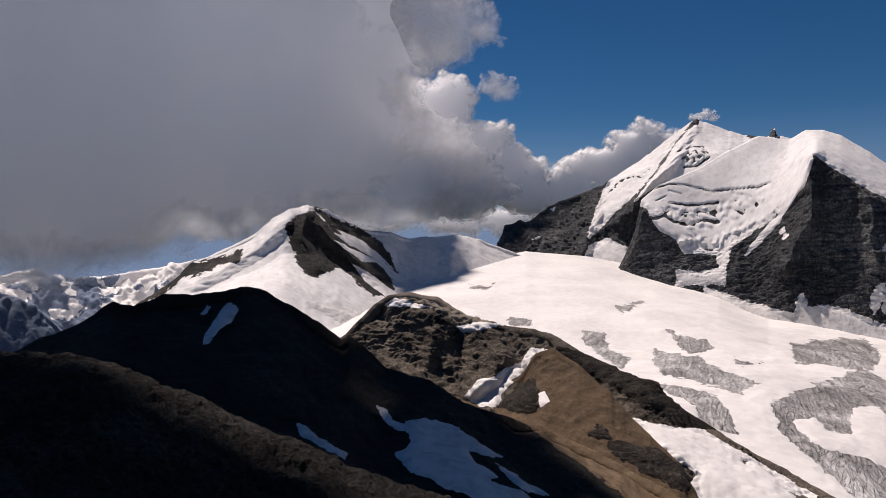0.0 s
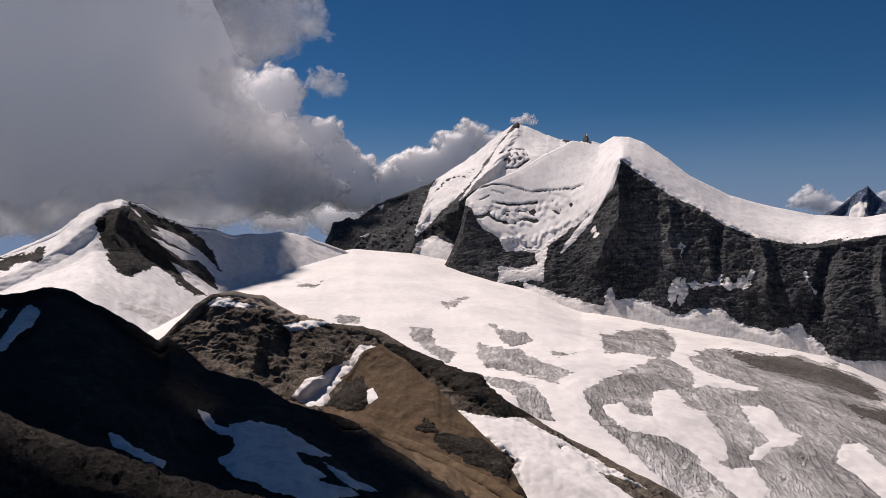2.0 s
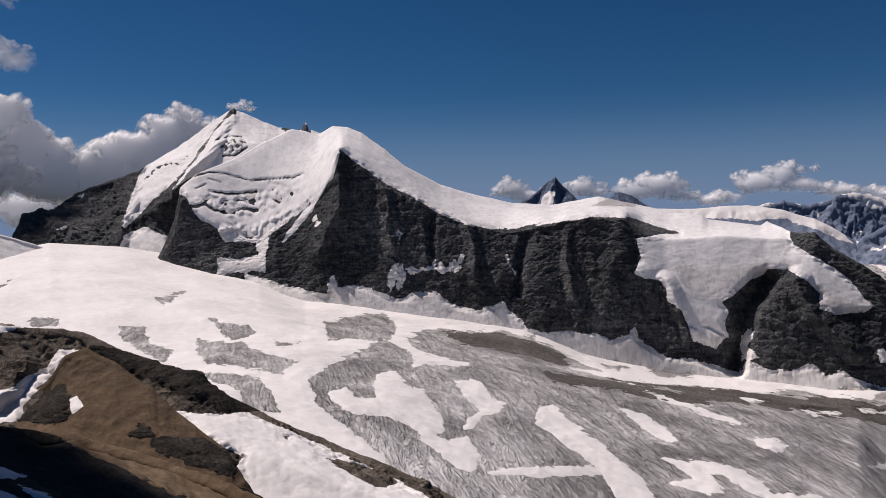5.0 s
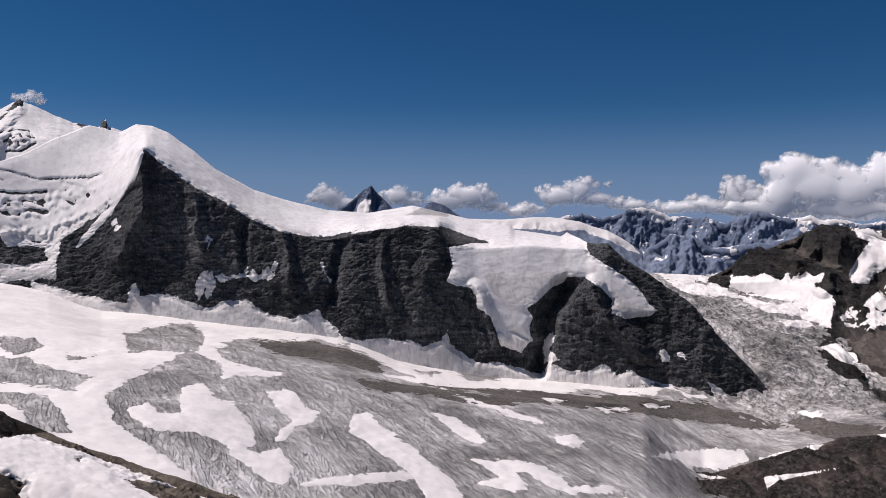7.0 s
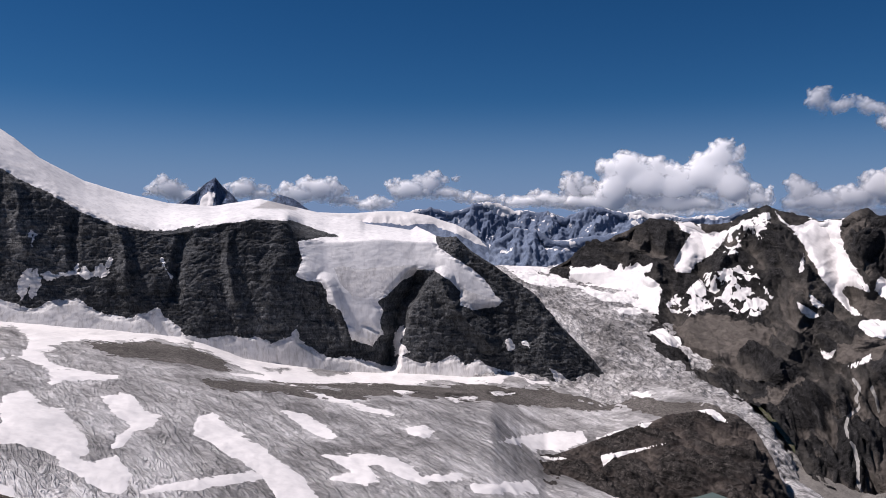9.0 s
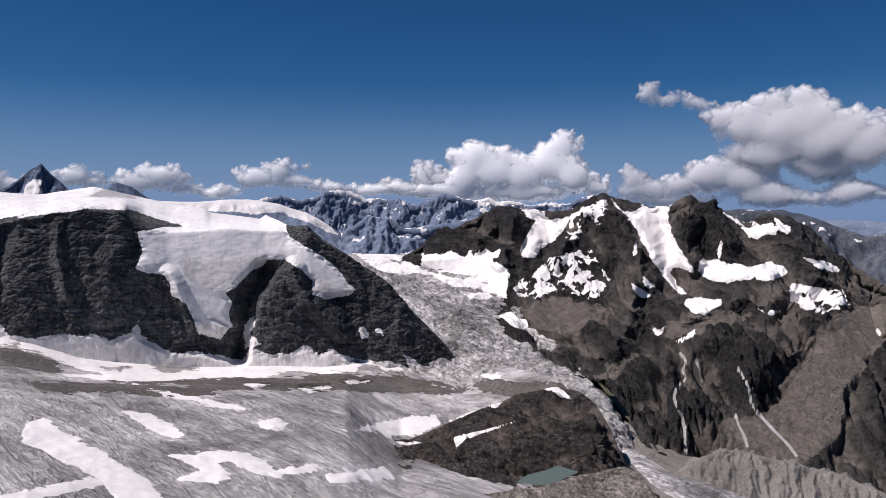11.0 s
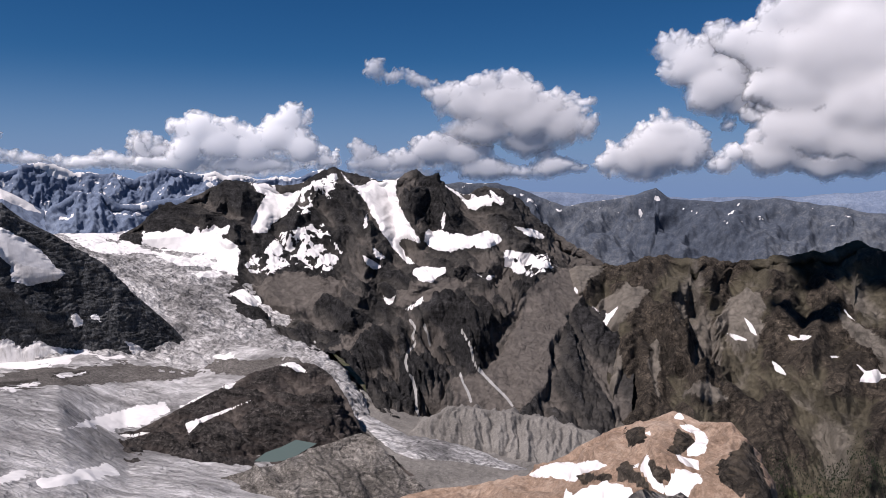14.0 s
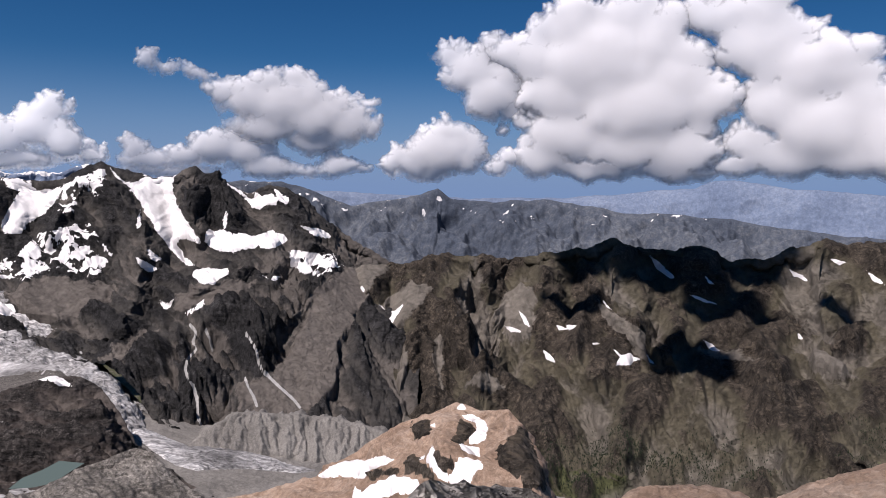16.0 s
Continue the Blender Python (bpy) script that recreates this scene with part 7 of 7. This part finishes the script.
far_range, P_FAR = mountain("far_range", FAR_RANGE, 0.07, (70,), ROCK_HAZE_BLUE, [(280, 34, 2.0, 0.3), (100, 22, 1.6, -0.4), (40, 11, 1.4, 0.3), (18, 4.5, 1.2, 0.0)], "far blue mountain range with snowfields", "mountain range", (80, 200), (14, 90), 12, hold=3)
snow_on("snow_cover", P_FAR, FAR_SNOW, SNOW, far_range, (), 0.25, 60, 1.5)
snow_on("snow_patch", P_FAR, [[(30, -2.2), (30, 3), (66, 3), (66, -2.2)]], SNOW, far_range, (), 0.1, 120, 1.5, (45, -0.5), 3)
blue_range, P_BLUE = mountain("blue_range", BLUE_RANGE, 0.07, (80,), ROCK_HAZE_BLUE, [(280, 34, 2.0, 0.3), (100, 22, 1.6, -0.4), (40, 11, 1.4, 0.3), (18, 4.5, 1.2, 0.0)], "blue distant ridge in haze", "mountain range", (80, 200), (14, 90), 13, hold=3)
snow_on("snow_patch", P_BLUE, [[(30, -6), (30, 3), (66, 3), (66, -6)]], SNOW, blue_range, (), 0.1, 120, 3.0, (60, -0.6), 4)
left_range, P_LEFT = mountain("left_range", LEFT_RANGE, 0.1, (70,), ROCK_HAZE_BLUE, [(280, 34, 2.0, 0.3), (100, 22, 1.6, -0.4), (40, 11, 1.4, 0.3), (18, 4.5, 1.2, 0.0)], "far snowy range under cloud", "mountain range", (80, 200), (12, 110), 23, hold=3)
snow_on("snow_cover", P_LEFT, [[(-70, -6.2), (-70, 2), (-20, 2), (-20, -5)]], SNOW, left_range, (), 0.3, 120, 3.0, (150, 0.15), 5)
mountain("left_blue_range", LEFT_BLUE_RANGE, 0.1, (70,), ROCK_HAZE_BLUE, [(280, 34, 2.0, 0.3), (100, 22, 1.6, -0.4), (40, 11, 1.4, 0.3), (18, 4.5, 1.2, 0.0)], "hazy blue mountain flank", "mountain range", (80, 200), (12, 110), 24, hold=3)
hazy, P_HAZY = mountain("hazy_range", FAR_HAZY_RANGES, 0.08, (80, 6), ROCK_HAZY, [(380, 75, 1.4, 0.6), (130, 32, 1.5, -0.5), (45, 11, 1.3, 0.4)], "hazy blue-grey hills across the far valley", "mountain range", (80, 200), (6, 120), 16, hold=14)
snow_on("snow_patch", P_HAZY, [[(60, -3), (60, 3), (125, 3), (125, -3)]], SNOW, hazy, (), 0.1, 120, 4.0, (40, -0.68), 6)
mountain("horizon_range", HORIZON_RANGE, 0.15, (40,), ROCK_HAZE_BLUE, [(400, 30, True, G)], "faint blue range on the horizon", "mountain range", (40, 200), (8, 150), 17)

icefall, P_ICE = mountain("icefall", ICEFALL, 0.06, (80, 130, 100, 40), SERACS, [(120, 8, 0.6, 0.3), (45, 6, 0.5, 0.4), (18, 3.2, 0.4, 0.3), (8, 0.8, 0.5, 0.0)], "broken grey icefall between two mountains", "glacier", (100, 100), (0, 1), 14)
snow_on("snow_cover", P_ICE, ICEFALL_SNOW, SNOW, icefall, ICEFALL_BARE, 0.12, 40, 2.5, label="white snow basin above the icefall")
twins, P_TWIN = mountain("double_peak", TWIN_PEAKS, 0.06, (120, 110, 90), ROCK_TWIN, [(230, 30, 1.8, 0.6), (90, 18, 1.5, 0.7), (36, 8.5, 1.3, 0.6), (14, 3.4, 1.1, 0.3)], "dark twin-peaked mountain with snowfields", "mountain", (200, 400), (4, 40), 15, ribs=TWIN_RIBS, calm=TWIN_SNOW, hold=5, scree=TWIN_SCREE, crag=TWIN_CRAGS, least=0.6)
snow_on("snowfield", P_TWIN, TWIN_SNOW, SNOW, twins, TWIN_BARE, 0.12, 24, 1.8, label="white snowfields and hanging glacier")
snow_on("snow_patch", P_TWIN, TWIN_SPECK, SNOW, twins, (), 0.16, 24, 1.6, (26, 0.1), 7, label="broken snow patches on ledges")
snow_on("stream", P_TWIN, TWIN_STREAMS, STREAM, twins, (), 0.03, 12, 1.5, label="thin pale meltwater stream")
brown_mts, P_ALP = mountain("brown_mountain", BROWN_MOUNTAINS, 0.07, (110, 120, 90, 30), ROCK_ALP, [(280, 44, 2.2, 0.7), (110, 27, 2.0, -0.6), (45, 10, 1.6, 0.6), (17, 3.2, 1.2, 0.3)], "brown and green mountain flank with gullies", "mountain", (200, 400), (9, 60), 18, ribs=ALP_RIBS, hold=5, scree=SCREE_FANS, crag=ALP_CRAGS, least=0.6)
snow_on("snow_patch", P_ALP, ALP_SNOW, SNOW, brown_mts, (), 0.05, 25, 4.0, label="small white snow remnants in gullies")


def forest(p, outlines, count, seed):
    """Far conifers on the lower flank: a ragged cone of five sides each, thinning out uphill."""
    rng = np.random.default_rng(seed)
    b, e = angles(p)
    depth = np.full(b.shape, -9.0)
    for o in outlines:
        depth = np.maximum(depth, inside(b, e, o))
    dense = np.clip((depth + 0.4) / 3.0, 0, 1) * np.clip(0.5 + 1.6 * fbm(p, 130, 4, 0.6, seed), 0, 1)
    weight = dense.ravel() ** 1.5
    spots = p.reshape(-1, 3)[rng.choice(weight.size, count, p=weight / weight.sum())] + rng.normal(0, 1.5, (count, 3)) * (1, 1, 0)
    tall = rng.uniform(1.8, 4.2, count)
    verts, faces = [], []
    for k in range(count):
        x, y, z = spots[k]
        h, r, turn = tall[k], tall[k] * rng.uniform(0.22, 0.36), rng.uniform(0, 6)
        base = len(verts)
        for j in range(5):
            a = turn + j * 1.2566
            verts.append((x + r * math.cos(a) * rng.uniform(0.7, 1.2), y + r * math.sin(a), z - 1.0 + 0.15 * h))
        verts.append((x, y, z + h))
        faces += [(base + j, base + (j + 1) % 5, base + 5) for j in range(5)]
    me = bpy.data.meshes.new("forest")
    me.from_pydata(verts, [], faces)
    me.materials.append(PINES)
    return tagged(new("forest", me), "dark conifer forest on the lower mountain flank", "forest", "", "stuff")


forest(P_ALP, FOREST, 5000, 31)
valley, P_VAL = mountain("valley_floor", VALLEY_FLOOR, 0.08, (70, 70, 20), MORAINE_GRIT, [(200, 6, False, G), (30, 2, True, G)], "grey rubble valley floor", "valley floor", (60, 60), (0, 1), 20, kind="structure")
snow_on("glacier_tongue", P_VAL, TONGUE, SERACS, valley, (), 0.06, 25, 9.0, label="pale dusty tongue of glacier ice")
mountain("moraine", MORAINE, 0.07, (80, 20), MORAINE_GRIT, [(26, 9, 4.0, 0.1), (9, 2.5, 3.0, 0.1)], "grey moraine wall of loose rubble with runnels", "moraine", (70, 18), (1, 20), 19, hold=5)
bastion, P_BAS = mountain("rock_bastion", ROCK_BASTION, 0.07, (80, 60, 30), ROCK_WORN, [(80, 16, 0.7, 0.9), (30, 8, 0.5, 0.8), (12, 3, 0.5, 0.5), (6, 1.2, 0.5, 0.3)], "dark ice-worn rock bastion beside the glacier", "rock", (60, 80), (2, 30), 21, hold=4)
snow_on("snow_patch", P_BAS, BASTION_SNOW, SNOW, bastion, (), 0.06, 15, 3.0)
mountain("slab_rock", PALE_SLABS, 0.07, (90, 20), ROCK_PALE, [(60, 9, 2.5, 1.2), (20, 3.5, 2.5, 1.0), (8, 1.0, 1.5, 0.5)], "pale ice-smoothed rock slabs below the bastion", "rock", (60, 60), (1, 20), 26, hold=4)
knoll, P_KNOLL = mountain("sandstone_knoll", SANDSTONE_KNOLL, 0.07, (140, 40), ROCK_SAND, [(40, 5, 1.5, 0.5), (14, 2.0, 0.8, 0.3), (5, 0.7, 0.7, 0.2)], "rust-coloured sandstone knoll with snow patches", "knoll", (60, 60), (0.6, 8), 22, hold=5)
snow_on("crag", P_KNOLL, KNOLL_CRAGS_AND_SHADE, ROCK_BROWN, knoll, (), 0.25, 6, 1.0, label="dark cracked rock steps and right face painted dark for shade")
snow_on("snow_patch", P_KNOLL, KNOLL_SNOW, SNOW, knoll, (), 0.1, 6, 0.8, label="white snow patches")
mountain("tan_shoulder", TAN_SHOULDER, 0.15, (60, 20), ROCK_SAND, [(10, 0.8, True, G), (2, 0.3, True, G)], "pale tan shoulder of bare stony ground", "slope", (30, 30), (0.4, 4), 25)


# ---------------------------------------------------------------- clouds
def billows(puffs, seed, levels=2, spread=7):
    """Each puff with smaller heads budding from its rim, and smaller ones from those: (bearing, altitude angle, half width, half height, forward)."""
    rng = random.Random(seed)
    made = layer = [(x, y, rx, ry, 0.0) for x, y, rx, ry in puffs]
    for k in range(levels):
        buds = []
        for x, y, rx, ry, z in layer:
            for _ in range(spread):
                a, f = rng.uniform(-0.35, 3.49), rng.uniform(0.45, 0.95)
                r = rng.uniform(0.22, 0.62) * min(rx, ry)
                buds.append((x + rx * f * math.cos(a), y + ry * f * math.sin(a), r * rng.uniform(1.0, 1.35), r, z + 0.4 * min(rx, ry) * math.sqrt(1 - f * f)))
        made, layer = made + buds, buds
    return made


def cloud(name, puffs, distance, label, dense=1.0, step=0.1, seed=0, size=2.6, material=CLOUD, rim=1.1, bulge=0.5, wild=0.22, dome=0.1, soften=7):
    """A heap of vapour: round heads budding from one another, warped by wind, as one closed body that thins towards its rim."""
    a = np.array(puffs)
    b = np.arange((a[:, 0] - a[:, 2]).min() - 1.5, (a[:, 0] + a[:, 2]).max() + 1.5, step)
    e = np.arange((a[:, 1] - a[:, 3]).min() - 1.2, (a[:, 1] + a[:, 3]).max() + 1.2, step)
    bb, ee = np.meshgrid(b, e)
    place = np.stack([bb, ee, 0 * bb + seed * 7.7], -1)
    wx, wy = (wild * size * fbm(place, size, 6, 0.62, seed + k) for k in (0, 50))
    xx, yy = bb + wx, ee + wy
    high, field = np.zeros(bb.shape), np.full(bb.shape, -1.0)
    for x, y, rx, ry, z in billows(puffs, seed):
        c0, c1 = np.searchsorted(b, (x - 1.6 * rx - 1.0, x + 1.6 * rx + 1.0))
        r0, r1 = np.searchsorted(e, (y - 1.6 * ry - 1.0, y + 1.6 * ry + 1.0))
        w = (slice(r0, r1), slice(c0, c1))
        q = ((xx[w] - x) / rx) ** 2 + ((yy[w] - y) / ry) ** 2
        field[w] = np.maximum(field[w], (1 - np.sqrt(q)) * min(rx, ry) ** 0.5)
        high[w] = np.maximum(high[w], np.where(q < 1, z + min(rx, ry) * np.sqrt(np.clip(1 - q, 0, 1)), 0))
    field = field + 0.12 * fbm(place, size * 0.5, 5, 0.6, seed + 20)
    high = smoothed(high[..., None], soften)[..., 0] * np.clip(field / 0.25, 0, 1) ** 0.5
    out = math.radians(1.0) * distance * bulge * high
    # the tops lean back, so that they catch the light; the base is broad
    foot, head = (a[:, 1] - a[:, 3]).min(), (a[:, 1] + a[:, 3]).max()
    rise = np.clip((ee - foot) / (head + 0.5 - foot), 0, 1)
    out = out + dome * math.radians(a[:, 3].max() * 2) * distance * (1 - rise) * np.clip(field / 0.5, 0, 1)
    keep = field > -0.02
    front = plan(bb, distance - out, EYE_Z + (distance - out) * np.tan(np.radians(ee)))
    rear = plan(bb, distance + 0.5 * out, EYE_Z + (distance + 0.5 * out) * np.tan(np.radians(ee)))
    i = np.arange(bb.size).reshape(bb.shape)
    quads = np.stack([i[:-1, :-1], i[:-1, 1:], i[1:, 1:], i[1:, :-1]], -1).reshape(-1, 4)
    quads = quads[keep.ravel()[quads].any(1)]
    used, inverse = np.unique(quads, return_inverse=True)
    quads = inverse.reshape(-1, 4)
    co = np.concatenate([front.reshape(-1, 3)[used], rear.reshape(-1, 3)[used]])
    faces = np.concatenate([quads, quads[:, ::-1] + len(used)])
    me = bpy.data.meshes.new(name)
    me.vertices.add(len(co))
    me.vertices.foreach_set("co", np.ascontiguousarray(co, dtype=np.float32).ravel())
    me.loops.add(len(faces) * 4)
    me.loops.foreach_set("vertex_index", faces.astype(np.int32).ravel())
    me.polygons.add(len(faces))
    me.polygons.foreach_set("loop_start", np.arange(0, len(faces) * 4, 4, dtype=np.int32))
    me.polygons.foreach_set("use_smooth", np.full(len(faces), True))
    me.update(calc_edges=True)
    me.materials.append(material)
    thin = (np.clip(field * rim, 0, 1) * dense).ravel()[used].astype(np.float32)
    me.attributes.new("thin", "FLOAT", "POINT").data.foreach_set("value", np.concatenate([thin, thin]))
    return tagged(new(name, me), label, "cloud", "clouds")


def overhead_cloud(shaded, height, label, seed=0, step=25.0):
    """A flat cloud high above the ridges, over the places that lie in its shadow: (bearing, distance, level below the eye, half width, half depth)."""
    spots = []
    for bearing, distance, drop, rx, ry in shaded:
        q = Vector(plan(bearing, distance, EYE_Z - drop)) + TO_SUN * ((height + drop) / TO_SUN.z)
        spots.append((q.x, q.y, rx, ry))
    a = np.array(spots)
    x = np.arange((a[:, 0] - a[:, 2]).min() - 200, (a[:, 0] + a[:, 2]).max() + 200, step)
    y = np.arange((a[:, 1] - a[:, 3]).min() - 200, (a[:, 1] + a[:, 3]).max() + 200, step)
    xx, yy = np.meshgrid(x, y)
    place = np.stack([xx, yy, 0 * xx + seed * 999.0], -1)
    field = np.full(xx.shape, -9.0)
    for cx, cy, rx, ry in spots:
        field = np.maximum(field, 1.1 - np.sqrt(((xx - cx) / rx) ** 2 + ((yy - cy) / ry) ** 2))
    field = field + 0.3 * fbm(place, 260, 6, 0.55, seed, -1)
    p = np.stack([xx, yy, EYE_Z + height - 90 * np.clip(field, 0, 1) ** 0.6], -1)
    keep = field > -0.02
    ob = sheet("overhead_cloud", p, DEEP_CLOUD, None, keep)
    i = np.arange(xx.size).reshape(xx.shape)
    quads = np.stack([i[:-1, :-1], i[:-1, 1:], i[1:, 1:], i[1:, :-1]], -1).reshape(-1, 4)
    used = np.unique(quads[keep.ravel()[quads].any(1)])
    at = ob.data.attributes.new("thin", "FLOAT", "POINT")
    at.data.foreach_set("value", np.clip(field * 3.0, 0, 1).ravel()[used].astype(np.float32))
    return tagged(ob, label, "cloud", "clouds")


overhead_cloud([(-56, 540, 100, 300, 270), (-40, 480, 80, 260, 170), (-28, 430, 90, 150, 120), (-62, 330, 60, 200, 120), (-50, 72, 25, 110, 44), (-20, 62, 25, 80, 44), (-75, 90, 30, 90, 70), (-48, 112, 24, 90, 30), (-30, 98, 26, 60, 22), (-34, 560, 90, 180, 200), (-42, 700, 60, 300, 200), (-19.4, 573, 118, 75, 75), (-16.9, 502, 130, 70, 70), (-13.9, 466, 135, 60, 60), (-11.0, 427, 138, 50, 50), (-8.4, 403, 142, 45, 45), (-21.1, 433, 124, 90, 90), (-17.8, 398, 135, 70, 70), (-13.5, 398, 139, 50, 50)], 1500, "thick cloud that shades the near ridges", 1)
overhead_cloud([(-20, 2150, 20, 160, 330)], 1500, "cloud that shades the snowy saddle", 2)
overhead_cloud([(98.5, 2420, 170, 150, 270), (97.5, 2150, 330, 70, 110)], 1500, "small cloud that shades the brown flank", 4)
overhead_cloud([(103.5, 2430, 190, 190, 440), (107.5, 2250, 290, 170, 170), (105.5, 1950, 390, 120, 120), (115, 2300, 300, 80, 70)], 1500, "long cloud that shades the brown flank", 5)
cloud("storm_cloud", STORM_CLOUD, 3600, "heavy grey cloud mass with a bright torn edge", 1.0, 0.14, 1, 6.0, DEEP_CLOUD, 0.5, 0.3, 0.2, 0.0)
cloud("torn_cloud", TORN_CLOUD, 3550, "torn white wisps at the cloud edge", 0.6, 0.08, 2, 2.0, BRIGHT_CLOUD, 0.8, 0.5, 0.3, 0.0)
cloud("cumulus", CUMULUS_BANK, 3900, "white cumulus bank behind the summit", 1.0, 0.07, 3, 2.2, BRIGHT_CLOUD, 1.2, 0.4, 0.22, 0.5)
cloud("summit_plume", SUMMIT_PLUME, 3300, "small white plume clinging to the summit", 0.8, 0.03, 4, 0.6, BRIGHT_CLOUD, dome=0.4)
cloud("cumulus", PYRAMID_CLOUD, 4930, "small white cumulus beside the pyramid peak", 1.0, 0.06, 5, 1.4, BRIGHT_CLOUD, dome=0.4)
cloud("cumulus", LOW_CUMULUS, 4930, "low row of white cumulus over far mountains", 1.0, 0.06, 6, 1.5, BRIGHT_CLOUD, dome=0.4)
cloud("cumulus", HORIZON_CUMULUS, 4930, "soft low cumulus along the horizon", 0.9, 0.06, 7, 1.4, BRIGHT_CLOUD, dome=0.4)
cloud("cumulus", TOWER_CUMULUS, 4930, "towering white cumulus heads with grey feet", 1.0, 0.06, 8, 1.8, BRIGHT_CLOUD, dome=0.4)
cloud("cumulus", RIDGE_CUMULUS, 4930, "low cumulus row behind the twin peaks", 1.0, 0.06, 9, 1.6)
cloud("cumulus", DRIFTING_CLOUD, 4930, "ragged drifting cloud with a soft grey base", 0.9, 0.07, 10, 2.0)
cloud("cumulus", SMALL_CUMULUS, 4930, "compact white cumulus over hazy hills", 1.0, 0.06, 11, 1.8)
cloud("cumulus", SIDE_CUMULUS, 4930, "lumpy white cumulus leaning beside larger cloud", 1.0, 0.07, 12, 2.0)
cloud("cumulus", GREAT_CUMULUS, 4930, "great bright cumulus with a shaded grey base", 1.0, 0.08, 13, 2.6, soften=14)
cloud("cumulus", TALL_CUMULUS, 4930, "tall white cumulus wall with grey hollows", 1.0, 0.09, 14, 2.6, soften=14)
cloud("cumulus", WESTERN_CLOUD, 4600, "bright low cloud under the grey mass", 0.9, 0.1, 15, 2.0, BRIGHT_CLOUD, dome=0.4)


# ---------------------------------------------------------------- lake
def lake(outline, level):
    """A still sheet of meltwater at one level."""
    bm = bmesh.new()
    verts = []
    for b, e in outline:
        verts.append(bm.verts.new(plan(b, level / math.tan(radians(-e)), EYE_Z - level)))
    bm.faces.new(verts)
    me = bpy.data.meshes.new("lake")
    bm.to_mesh(me)
    bm.free()
    me.materials.append(WATER)
    return tagged(new("lake", me), "small milky green meltwater lake below rock", "lake", "", "structure")


lake(LAKE[0], 424.0)
